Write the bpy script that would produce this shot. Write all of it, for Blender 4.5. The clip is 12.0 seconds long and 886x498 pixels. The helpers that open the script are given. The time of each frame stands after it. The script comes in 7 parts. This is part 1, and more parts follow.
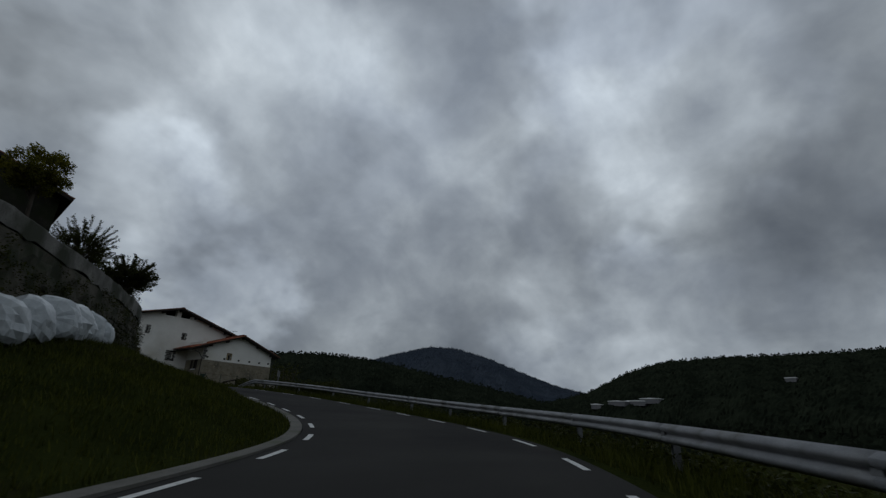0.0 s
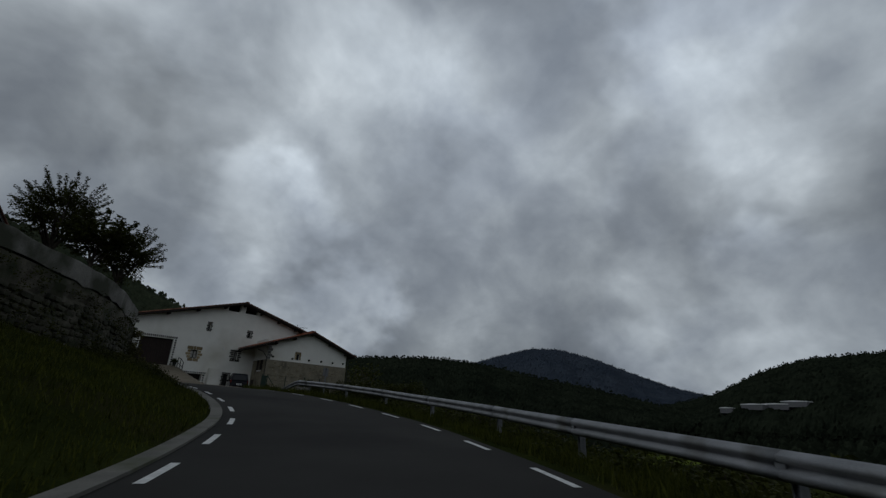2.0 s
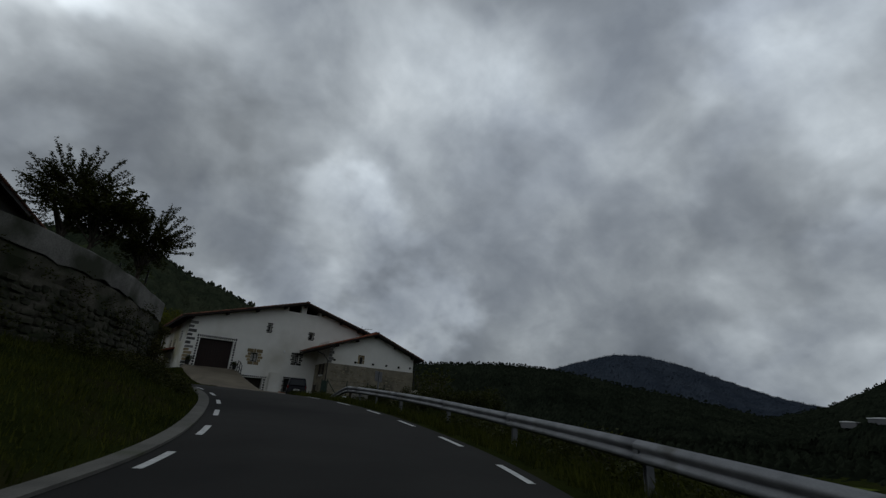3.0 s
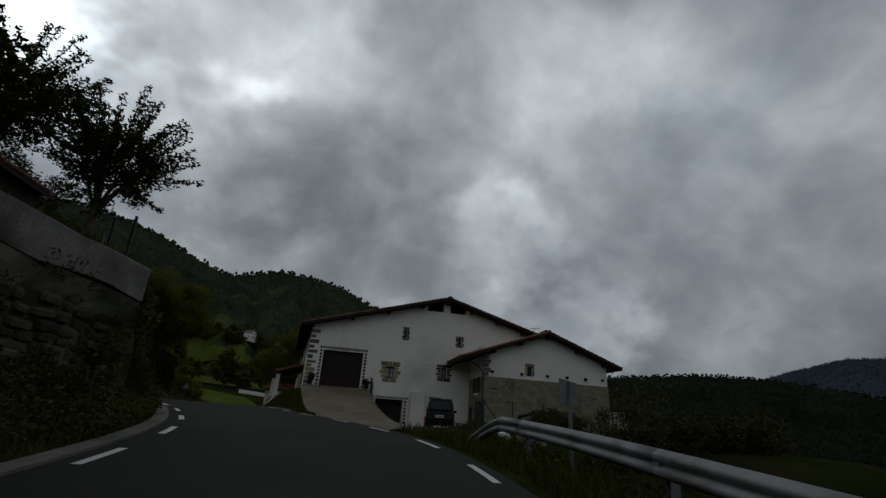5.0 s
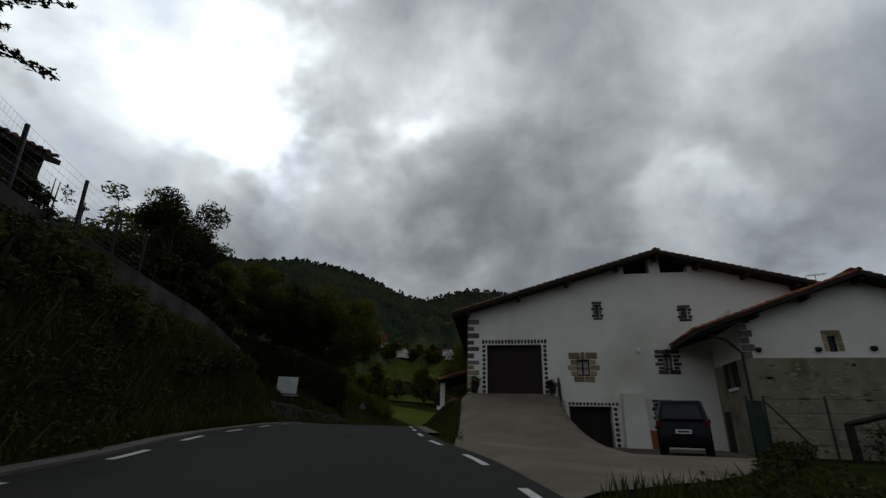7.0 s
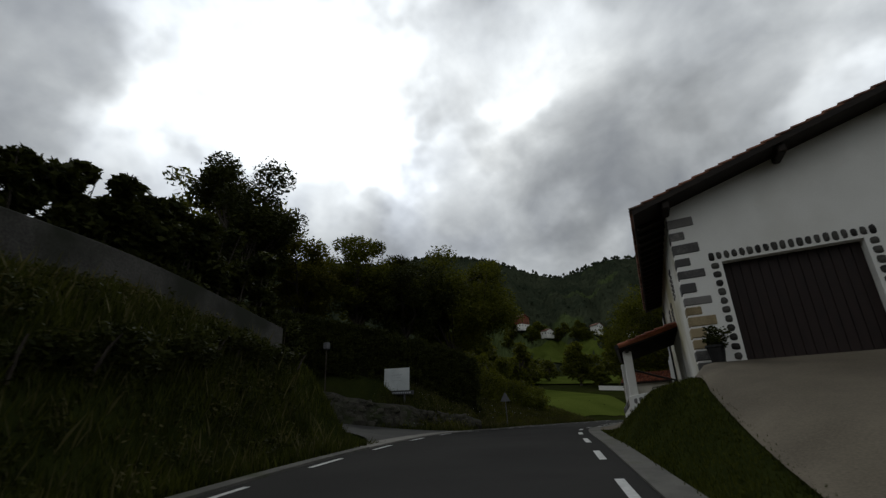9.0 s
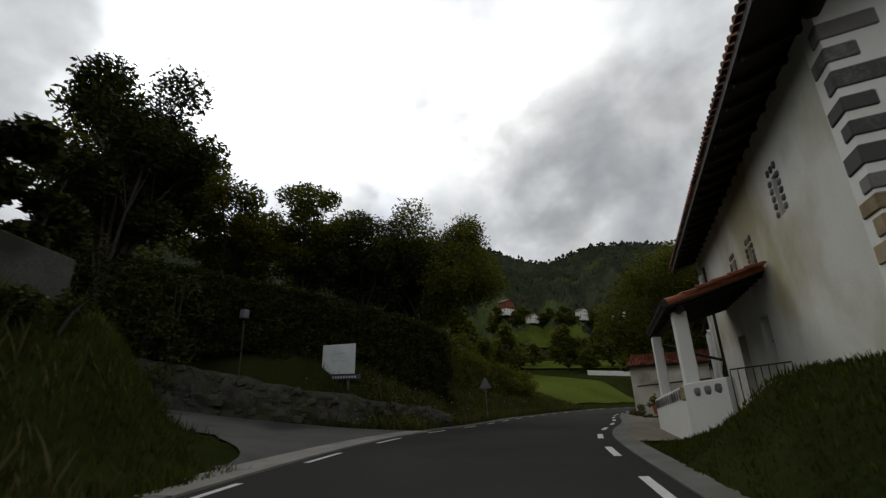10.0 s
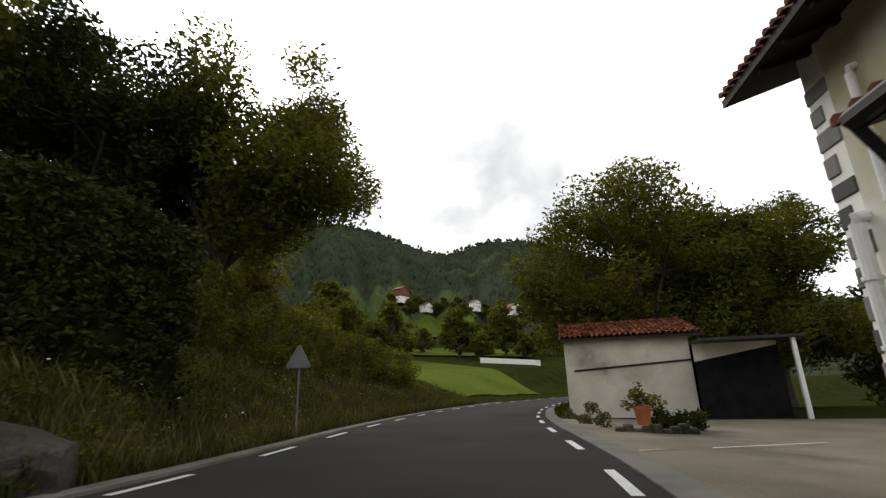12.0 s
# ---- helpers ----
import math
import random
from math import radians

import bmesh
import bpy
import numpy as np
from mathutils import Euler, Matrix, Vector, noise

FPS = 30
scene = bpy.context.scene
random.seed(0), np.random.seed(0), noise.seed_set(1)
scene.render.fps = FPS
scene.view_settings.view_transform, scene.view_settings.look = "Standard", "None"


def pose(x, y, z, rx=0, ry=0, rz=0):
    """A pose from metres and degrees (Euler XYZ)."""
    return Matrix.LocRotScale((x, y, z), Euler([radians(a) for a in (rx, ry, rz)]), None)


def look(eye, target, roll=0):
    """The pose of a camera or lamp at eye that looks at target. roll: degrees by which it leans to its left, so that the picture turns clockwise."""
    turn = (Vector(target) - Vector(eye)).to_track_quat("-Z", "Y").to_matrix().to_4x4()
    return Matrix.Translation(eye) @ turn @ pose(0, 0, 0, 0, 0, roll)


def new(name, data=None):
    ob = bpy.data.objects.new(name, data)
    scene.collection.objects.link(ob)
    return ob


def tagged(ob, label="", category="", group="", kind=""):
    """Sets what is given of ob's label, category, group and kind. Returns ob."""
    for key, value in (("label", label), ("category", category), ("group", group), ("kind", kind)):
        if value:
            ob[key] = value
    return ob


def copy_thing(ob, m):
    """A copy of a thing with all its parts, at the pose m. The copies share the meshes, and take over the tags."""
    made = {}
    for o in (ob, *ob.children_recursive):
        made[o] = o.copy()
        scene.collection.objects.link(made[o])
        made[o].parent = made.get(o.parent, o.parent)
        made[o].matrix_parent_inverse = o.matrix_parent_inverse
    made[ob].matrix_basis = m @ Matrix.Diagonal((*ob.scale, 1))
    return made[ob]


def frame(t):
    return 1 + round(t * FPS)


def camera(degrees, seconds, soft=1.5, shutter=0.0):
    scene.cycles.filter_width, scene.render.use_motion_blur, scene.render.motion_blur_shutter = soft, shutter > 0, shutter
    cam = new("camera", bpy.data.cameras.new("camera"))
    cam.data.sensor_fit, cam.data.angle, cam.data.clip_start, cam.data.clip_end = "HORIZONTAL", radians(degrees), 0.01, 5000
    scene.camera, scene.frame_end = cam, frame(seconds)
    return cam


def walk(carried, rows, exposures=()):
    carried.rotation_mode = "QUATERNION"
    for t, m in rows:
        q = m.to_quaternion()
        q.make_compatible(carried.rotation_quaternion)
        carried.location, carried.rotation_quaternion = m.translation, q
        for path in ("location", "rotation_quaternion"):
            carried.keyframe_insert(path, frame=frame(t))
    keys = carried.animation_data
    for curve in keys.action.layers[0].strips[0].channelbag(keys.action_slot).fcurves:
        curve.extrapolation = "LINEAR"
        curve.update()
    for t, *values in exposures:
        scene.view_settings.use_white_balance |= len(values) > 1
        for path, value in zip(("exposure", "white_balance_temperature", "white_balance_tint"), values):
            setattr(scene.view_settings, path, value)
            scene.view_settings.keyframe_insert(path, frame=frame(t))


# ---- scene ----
cam = camera(88.0, 12.0, soft=1.35, shutter=0.12)
PATH = [
    (0, (-18.552, -61.079, -4.831), (-17.028, -59.986, -4.134), 2.01),
    (0.5, (-15.696, -59.540, -4.726), (-14.233, -58.373, -4.020), 4.10),
    (1, (-13.064, -57.814, -4.565), (-11.648, -56.585, -3.869), 3.58),
    (1.5, (-10.708, -55.894, -4.334), (-9.362, -54.587, -3.640), 3.09),
    (2, (-8.603, -53.770, -4.112), (-7.351, -52.373, -3.419), 2.39),
    (2.5, (-6.567, -51.479, -3.929), (-5.459, -49.980, -3.202), 3.72),
    (3, (-4.610, -49.066, -3.626), (-3.608, -47.485, -2.924), 3.65),
    (5, (1.341, -35.996, -2.506), (1.712, -34.169, -1.779), 3.88),
    (5.5, (2.144, -33.599, -2.356), (2.324, -31.743, -1.634), 2.92),
    (6, (2.656, -30.939, -2.218), (2.655, -29.074, -1.495), 2.74),
    (6.5, (2.826, -28.263, -2.039), (2.650, -26.410, -1.306), 1.54),
    (7, (2.876, -25.802, -1.998), (2.491, -23.981, -1.267), 1.53),
    (7.5, (2.599, -23.587, -1.837), (2.026, -21.821, -1.093), -1.00),
    (9.5, (-2.141, -10.412, -0.921), (-3.071, -8.765, -0.271), -2.48),
    (10, (-3.367, -7.030, -0.838), (-4.232, -5.336, -0.219), -2.50),
    (10.5, (-4.452, -3.607, -0.842), (-5.209, -1.856, -0.242), -3.05),
    (11, (-5.314, -0.380, -0.977), (-5.953, 1.417, -0.374), -2.57),
    (11.5, (-6.147, 2.714, -1.001), (-6.708, 4.545, -0.427), -0.79),
    (12, (-6.812, 6.300, -0.924), (-7.282, 8.160, -0.361), -1.85),
]
walk(cam, [(t, look(eye, target, roll)) for t, eye, target, roll in PATH],
     exposures=[(0.0, -1.45, 6000, 4), (3.0, -1.5, 6100, 4), (5.0, -1.55, 6300, 3), (7.5, -1.27, 6350, 4), (9.5, -0.7, 6600, 6), (10.5, -0.2, 6850, 7), (11.5, 0.3, 6950, 7), (12.0, 0.75, 7000, 8)])

# ---------------------------------------------------------------- world and sun
world = bpy.data.worlds.new("overcast_sky")
scene.world = world
world.use_nodes = True
wn, wl = world.node_tree.nodes, world.node_tree.links
wn.clear()


def wnode(kind, **values):
    n = wn.new(kind)
    for key, value in values.items():
        n.inputs[key].default_value = value
    return n


def wmath(op, a, b=None, clamp=False):
    n = wn.new("ShaderNodeMath")
    n.operation, n.use_clamp = op, clamp
    for i, v in enumerate((a, b)):
        if v is None:
            continue
        if isinstance(v, (int, float)):
            n.inputs[i].default_value = v
        else:
            wl.new(v, n.inputs[i])
    return n.outputs[0]


def wramp(fac, stops):
    n = wn.new("ShaderNodeValToRGB")
    while len(n.color_ramp.elements) > 1:
        n.color_ramp.elements.remove(n.color_ramp.elements[-1])
    for i, (p, c) in enumerate(stops):
        e = n.color_ramp.elements[0] if i == 0 else n.color_ramp.elements.new(p)
        e.position, e.color = p, (*c, 1)
    wl.new(fac, n.inputs[0])
    return n.outputs[0]


SUN_EL, SUN_AZ = radians(42), radians(-32)  # azimuth clockwise from +y
coord = wn.new("ShaderNodeTexCoord")
sep = wn.new("ShaderNodeSeparateXYZ")
wl.new(coord.outputs["Generated"], sep.inputs[0])
# the cover is a flat layer overhead, so its rolls close up towards the horizon
flat = wmath("ADD", wmath("MAXIMUM", sep.outputs["Z"], 0.0), 0.75)
comb = wn.new("ShaderNodeCombineXYZ")
wl.new(wmath("DIVIDE", sep.outputs["X"], flat), comb.inputs[0])
wl.new(wmath("DIVIDE", sep.outputs["Y"], flat), comb.inputs[1])
comb.inputs[2].default_value = 0.37
big = wnode("ShaderNodeTexNoise", Scale=2.8, Detail=2.0, Roughness=0.45, Distortion=0.1)
mid = wnode("ShaderNodeTexNoise", Scale=6.2, Detail=5.0, Roughness=0.5, Distortion=0.3)
fine = wnode("ShaderNodeTexNoise", Scale=16.0, Detail=4.0, Roughness=0.55, Distortion=0.0)
for n in (big, mid, fine):
    wl.new(comb.outputs[0], n.inputs["Vector"])
cloud = wmath("ADD", wmath("MULTIPLY", big.outputs[0], 0.46), wmath("ADD", wmath("MULTIPLY", mid.outputs[0], 0.41), wmath("MULTIPLY", fine.outputs[0], 0.13)))
shade = wramp(cloud, [(0.36, (0.27, 0.285, 0.325)), (0.46, (0.38, 0.395, 0.435)), (0.52, (0.48, 0.495, 0.53)), (0.60, (0.64, 0.655, 0.69)), (0.70, (0.94, 0.95, 0.98))])
toward = (math.sin(SUN_AZ) * math.cos(SUN_EL), math.cos(SUN_AZ) * math.cos(SUN_EL), math.sin(SUN_EL))
# the banks of the cover: thin bright places and thick dark ones, with frayed edges
fray = wn.new("ShaderNodeTexNoise")
fray.inputs["Scale"].default_value, fray.inputs["Detail"].default_value, fray.inputs["Roughness"].default_value = 5.0, 4.0, 0.5
wl.new(comb.outputs[0], fray.inputs["Vector"])
off = wn.new("ShaderNodeVectorMath")
off.operation = "SUBTRACT"
wl.new(fray.outputs["Color"], off.inputs[0])
off.inputs[1].default_value = (0.5, 0.5, 0.5)
bend = wn.new("ShaderNodeVectorMath")
bend.operation = "MULTIPLY_ADD"
wl.new(off.outputs[0], bend.inputs[0])
bend.inputs[1].default_value = (0.20, 0.20, 0.16)
wl.new(coord.outputs["Generated"], bend.inputs[2])
# bearing clockwise from +y, height, half width in degrees, stops
BANKS = [(80, 39, 12, 0.8), (42, 30, 15, 0.35), (76, 5, 11, 0.5), (50, 40, 13, 0.2), (84, 22, 13, -0.3), (103, 30, 14, -0.4), (10, 27, 15, -0.12),
         (22, 31, 11, -0.3), (-22, 45, 11, 0.55), (-60, 37, 16, 1.1), (-45, 44, 9, 0.4), (-25, 27, 8, 0.5), (49, 34, 13, -0.1), (47, 15, 13, -0.25),
         (-2, 17, 12, -0.2), (21, 14, 9, 0.6), (-11, 28, 10, -0.4), (5, 40, 15, 0.15), (32, 33, 12, 0.2), (-82, 34, 10, -1.1)]
stops = 0.0
for az, el, wide, amount in BANKS:
    d = wn.new("ShaderNodeVectorMath")
    d.operation = "DOT_PRODUCT"
    wl.new(bend.outputs[0], d.inputs[0])
    d.inputs[1].default_value = (math.sin(radians(az)) * math.cos(radians(el)), math.cos(radians(az)) * math.cos(radians(el)), math.sin(radians(el)))
    r = wn.new("ShaderNodeMapRange")
    r.interpolation_type = "SMOOTHSTEP"
    r.inputs["From Min"].default_value, r.inputs["From Max"].default_value = math.cos(radians(wide * 1.7)), 1.0 - 0.25 * (1 - math.cos(radians(wide)))
    r.inputs["To Min"].default_value, r.inputs["To Max"].default_value = 0.0, amount
    wl.new(d.outputs["Value"], r.inputs["Value"])
    stops = wmath("ADD", r.outputs[0], stops)
banks = wmath("POWER", 2.0, stops)
# unseen sky overhead dimmed by hand, so less light reaches the ground
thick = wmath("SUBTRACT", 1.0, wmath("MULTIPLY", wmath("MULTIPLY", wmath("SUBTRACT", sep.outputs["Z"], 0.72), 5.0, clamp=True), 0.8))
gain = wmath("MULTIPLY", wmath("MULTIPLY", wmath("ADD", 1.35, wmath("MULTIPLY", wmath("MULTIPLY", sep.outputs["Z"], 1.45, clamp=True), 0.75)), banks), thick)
sky = wn.new("ShaderNodeTexSky")
sky.sky_type, sky.sun_disc, sky.sun_elevation, sky.sun_rotation = "NISHITA", False, SUN_EL, SUN_AZ
skyscale = wn.new("ShaderNodeVectorMath")
skyscale.operation = "SCALE"
wl.new(sky.outputs[0], skyscale.inputs[0])
skyscale.inputs["Scale"].default_value = 0.06
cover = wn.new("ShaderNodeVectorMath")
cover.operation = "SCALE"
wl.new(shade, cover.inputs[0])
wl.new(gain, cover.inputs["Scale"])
mixsky = wn.new("ShaderNodeMix")
mixsky.data_type = "RGBA"
mixsky.inputs[0].default_value = 0.93
wl.new(skyscale.outputs[0], mixsky.inputs[6])
wl.new(cover.outputs[0], mixsky.inputs[7])
back = wn.new("ShaderNodeBackground")
wl.new(mixsky.outputs[2], back.inputs[0])
back.inputs[1].default_value = 1.0
wout = wn.new("ShaderNodeOutputWorld")
wl.new(back.outputs[0], wout.inputs[0])

sun = new("sun", bpy.data.lights.new("sun", "SUN"))
sun.data.energy, sun.data.angle, sun.data.color = 0.5, radians(25), (1.0, 0.97, 0.92)
sun.matrix_world = look(tuple(60 * v for v in toward), (0, 0, 0))

# ---------------------------------------------------------------- materials


def material(name, c1, c2, scale=3.0, rough=0.85, bump=0.15, fine_scale=40.0, spread=0.5, metal=0.0, blotch=None, blotch_scale=0.6, blotch_at=(0.55, 0.7), per_object=0.0, specular=0.3, stretch=None, islands=False):
    """Two tones mixed by noise at two scales, with relief; blotch: a third tone in large stains."""
    m = bpy.data.materials.new(name)
    m.use_nodes = True
    nt, ns, ln = m.node_tree, m.node_tree.nodes, m.node_tree.links
    bsdf = ns["Principled BSDF"]
    bsdf.inputs["Roughness"].default_value, bsdf.inputs["Metallic"].default_value = rough, metal
    bsdf.inputs["Specular IOR Level"].default_value = specular
    tc = ns.new("ShaderNodeTexCoord")
    vec = tc.outputs["Object"]
    if stretch:
        mp = ns.new("ShaderNodeMapping")
        mp.inputs["Scale"].default_value = stretch
        ln.new(vec, mp.inputs[0])
        vec = mp.outputs[0]
    n1, n2 = ns.new("ShaderNodeTexNoise"), ns.new("ShaderNodeTexNoise")
    for n, s, dt in ((n1, scale, 5.0), (n2, fine_scale, 4.0)):
        n.inputs["Scale"].default_value, n.inputs["Detail"].default_value = s, dt
        ln.new(vec, n.inputs["Vector"])
    add = ns.new("ShaderNodeMath")
    add.operation = "ADD"
    w1, w2 = ns.new("ShaderNodeMath"), ns.new("ShaderNodeMath")
    w1.operation = w2.operation = "MULTIPLY"
    w1.inputs[1].default_value, w2.inputs[1].default_value = 0.6, 0.4
    ln.new(n1.outputs[0], w1.inputs[0])
    ln.new(n2.outputs[0], w2.inputs[0])
    ln.new(w1.outputs[0], add.inputs[0])
    ln.new(w2.outputs[0], add.inputs[1])
    fac = add.outputs[0]
    if per_object or islands:
        info = ns.new("ShaderNodeNewGeometry" if islands else "ShaderNodeObjectInfo")
        mul = ns.new("ShaderNodeMath")
        mul.operation = "MULTIPLY_ADD"
        mul.inputs[1].default_value, mul.inputs[2].default_value = per_object or 0.4, -(per_object or 0.4) / 2
        ln.new(info.outputs["Random Per Island" if islands else "Random"], mul.inputs[0])
        a2 = ns.new("ShaderNodeMath")
        a2.operation = "ADD"
        ln.new(fac, a2.inputs[0])
        ln.new(mul.outputs[0], a2.inputs[1])
        fac = a2.outputs[0]
    ramp = ns.new("ShaderNodeValToRGB")
    e = ramp.color_ramp.elements
    e[0].position, e[1].position = 0.5 - spread / 4, 0.5 + spread / 4
    e[0].color, e[1].color = (*c1, 1), (*c2, 1)
    ln.new(fac, ramp.inputs[0])
    colour = ramp.outputs[0]
    if blotch:
        n3 = ns.new("ShaderNodeTexNoise")
        n3.inputs["Scale"].default_value, n3.inputs["Detail"].default_value = blotch_scale, 6.0
        ln.new(vec, n3.inputs["Vector"])
        r3 = ns.new("ShaderNodeValToRGB")
        r3.color_ramp.elements[0].position, r3.color_ramp.elements[1].position = blotch_at
        ln.new(n3.outputs[0], r3.inputs[0])
        mx = ns.new("ShaderNodeMix")
        mx.data_type = "RGBA"
        ln.new(r3.outputs[0], mx.inputs[0])
        ln.new(colour, mx.inputs[6])
        mx.inputs[7].default_value = (*blotch, 1)
        colour = mx.outputs[2]
    ln.new(colour, bsdf.inputs["Base Color"])
    if bump:
        b = ns.new("ShaderNodeBump")
        b.inputs["Strength"].default_value, b.inputs["Distance"].default_value = bump, 0.03
        ln.new(fac, b.inputs["Height"])
        ln.new(b.outputs[0], bsdf.inputs["Normal"])
    return m


def leafy(name, c1, c2, rough=0.6, shine=0.4):
    m = material(name, c1, c2, scale=0.9, rough=rough, bump=0.0, fine_scale=6.0, spread=0.7, per_object=0.35, islands=True)
    bsdf = m.node_tree.nodes["Principled BSDF"]
    bsdf.inputs["Specular IOR Level"].default_value = 0.06
    # light that shines through the blade
    ns, ln = m.node_tree.nodes, m.node_tree.links
    thru, mixer = ns.new("ShaderNodeBsdfTranslucent"), ns.new("ShaderNodeMixShader")
    colour = bsdf.inputs["Base Color"].links[0].from_socket
    tint = ns.new("ShaderNodeMix")
    tint.data_type, tint.blend_type = "RGBA", "MULTIPLY"
    tint.inputs[0].default_value = 1.0
    ln.new(colour, tint.inputs[6])
    tint.inputs[7].default_value = (1.0, 1.0, 0.45, 1)
    bright = ns.new("ShaderNodeVectorMath")
    bright.operation = "SCALE"
    bright.inputs["Scale"].default_value = 1.7
    ln.new(tint.outputs[2], bright.inputs[0])
    ln.new(bright.outputs[0], thru.inputs["Color"])
    mixer.inputs[0].default_value = shine
    ln.new(bsdf.outputs[0], mixer.inputs[1])
    ln.new(thru.outputs[0], mixer.inputs[2])
    ln.new(mixer.outputs[0], ns["Material Output"].inputs["Surface"])
    return m


M_ASPHALT = material("asphalt", (0.022, 0.0212, 0.020), (0.041, 0.0395, 0.037), specular=0.08, scale=0.35, rough=0.95, bump=0.35, fine_scale=90, spread=0.8, blotch=(0.020, 0.0195, 0.019), blotch_scale=0.16)
M_PAINT = material("road_paint", (0.42, 0.42, 0.41), (0.72, 0.72, 0.70), scale=9, rough=0.6, bump=0.2, fine_scale=120, spread=0.7)
M_CONCRETE = material("concrete", (0.17, 0.16, 0.14), (0.28, 0.265, 0.235), scale=1.1, rough=0.9, bump=0.25, fine_scale=50, blotch=(0.10, 0.095, 0.08), blotch_scale=0.5)
M_YARD = material("yard_concrete", (0.105, 0.087, 0.061), (0.19, 0.160, 0.115), scale=0.5, rough=0.9, bump=0.2, fine_scale=35, blotch=(0.062, 0.051, 0.036), blotch_scale=0.35)
M_LANE = material("worn_lane", (0.050, 0.048, 0.044), (0.105, 0.101, 0.092), scale=0.45, rough=0.9, bump=0.2, fine_scale=50, spread=0.8, blotch=(0.032, 0.031, 0.028), blotch_scale=0.3)
M_KERB = material("kerb_concrete", (0.085, 0.082, 0.072), (0.16, 0.153, 0.135), scale=1.6, rough=0.92, bump=0.25, fine_scale=60, blotch=(0.07, 0.075, 0.045), blotch_scale=0.8)
M_GRASS = material("grass_ground", (0.013, 0.017, 0.005), (0.032, 0.038, 0.010), scale=0.7, rough=0.95, bump=0.8, fine_scale=14, spread=0.7, blotch=(0.030, 0.027, 0.013), blotch_scale=0.25, specular=0.0)
M_BLADE = leafy("grass_blades", (0.024, 0.030, 0.005), (0.066, 0.072, 0.013), 0.9, 0.12)
M_PLASTER = material("white_plaster", (0.75, 0.735, 0.68), (0.86, 0.845, 0.79), scale=1.2, rough=0.9, bump=0.25, fine_scale=30, spread=0.9, blotch=(0.60, 0.575, 0.50), blotch_scale=0.22, blotch_at=(0.52, 0.75))
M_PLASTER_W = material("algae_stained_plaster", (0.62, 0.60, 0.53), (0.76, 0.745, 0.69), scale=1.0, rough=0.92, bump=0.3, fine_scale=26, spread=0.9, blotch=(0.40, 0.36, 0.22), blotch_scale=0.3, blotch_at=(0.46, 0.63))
M_PLASTER_OLD = material("weathered_plaster", (0.44, 0.41, 0.335), (0.63, 0.59, 0.50), scale=1.4, rough=0.92, bump=0.3, fine_scale=25, blotch=(0.25, 0.225, 0.17), blotch_scale=0.7)
M_BAND = material("wall_render", (0.11, 0.106, 0.096), (0.23, 0.222, 0.20), scale=1.0, rough=0.95, bump=0.4, fine_scale=18, blotch=(0.045, 0.048, 0.032), blotch_scale=0.55, blotch_at=(0.45, 0.62))
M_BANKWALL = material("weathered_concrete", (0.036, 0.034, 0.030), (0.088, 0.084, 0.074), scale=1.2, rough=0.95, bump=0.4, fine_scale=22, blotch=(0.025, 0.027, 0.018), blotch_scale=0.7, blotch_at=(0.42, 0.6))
M_STONE = material("sandstone", (0.20, 0.155, 0.085), (0.36, 0.285, 0.165), scale=2.5, rough=0.9, bump=0.4, fine_scale=30, per_object=0.5)
M_GREYSTONE = material("grey_stone", (0.085, 0.082, 0.078), (0.20, 0.19, 0.175), scale=3.0, rough=0.9, bump=0.45, fine_scale=26, per_object=0.6)
M_DARKSTONE = material("dark_river_stone", (0.030, 0.028, 0.025), (0.085, 0.080, 0.070), scale=3.0, rough=0.9, bump=0.4, fine_scale=26, per_object=0.6)
M_CURTAIN = material("net_curtain", (0.30, 0.29, 0.27), (0.42, 0.41, 0.38), scale=6, rough=0.9, bump=0.1, stretch=(12, 12, 1))
M_BLACKSHEET = material("black_sheet", (0.008, 0.008, 0.009), (0.016, 0.016, 0.017), scale=3, rough=0.9, bump=0.1, specular=0.05)
M_RUBBLE = material("rubble_stone", (0.028, 0.026, 0.020), (0.095, 0.086, 0.066), scale=2.2, rough=0.95, bump=0.6, fine_scale=20, per_object=0.7, blotch=(0.022, 0.026, 0.011), blotch_scale=0.7, blotch_at=(0.42, 0.6))
M_LANESTONE = material("lane_stone", (0.030, 0.028, 0.021), (0.080, 0.073, 0.058), scale=2.6, rough=0.95, bump=0.8, fine_scale=18, per_object=0.25, blotch=(0.030, 0.036, 0.015), blotch_scale=0.9, blotch_at=(0.5, 0.66))
M_MORTAR = material("mortar", (0.17, 0.150, 0.108), (0.28, 0.25, 0.185), scale=1.6, rough=0.95, bump=0.5, fine_scale=24, blotch=(0.11, 0.10, 0.075), blotch_scale=0.6)
M_TILE = material("roof_tile", (0.16, 0.048, 0.026), (0.34, 0.115, 0.058), scale=2.0, rough=0.85, bump=0.3, fine_scale=30, per_object=0.6, blotch=(0.10, 0.065, 0.040), blotch_scale=1.2)
M_TILE_OLD = material("old_roof_tile", (0.115, 0.050, 0.032), (0.26, 0.115, 0.070), scale=2.0, rough=0.9, bump=0.3, fine_scale=30, islands=True, blotch=(0.075, 0.062, 0.042), blotch_scale=0.8)
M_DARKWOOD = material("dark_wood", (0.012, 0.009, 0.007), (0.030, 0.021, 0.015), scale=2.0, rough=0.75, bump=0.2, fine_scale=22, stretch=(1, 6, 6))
M_DOOR = material("stained_door", (0.012, 0.006, 0.0045), (0.022, 0.011, 0.008), scale=2.0, rough=0.6, bump=0.15, fine_scale=22, stretch=(6, 6, 1))
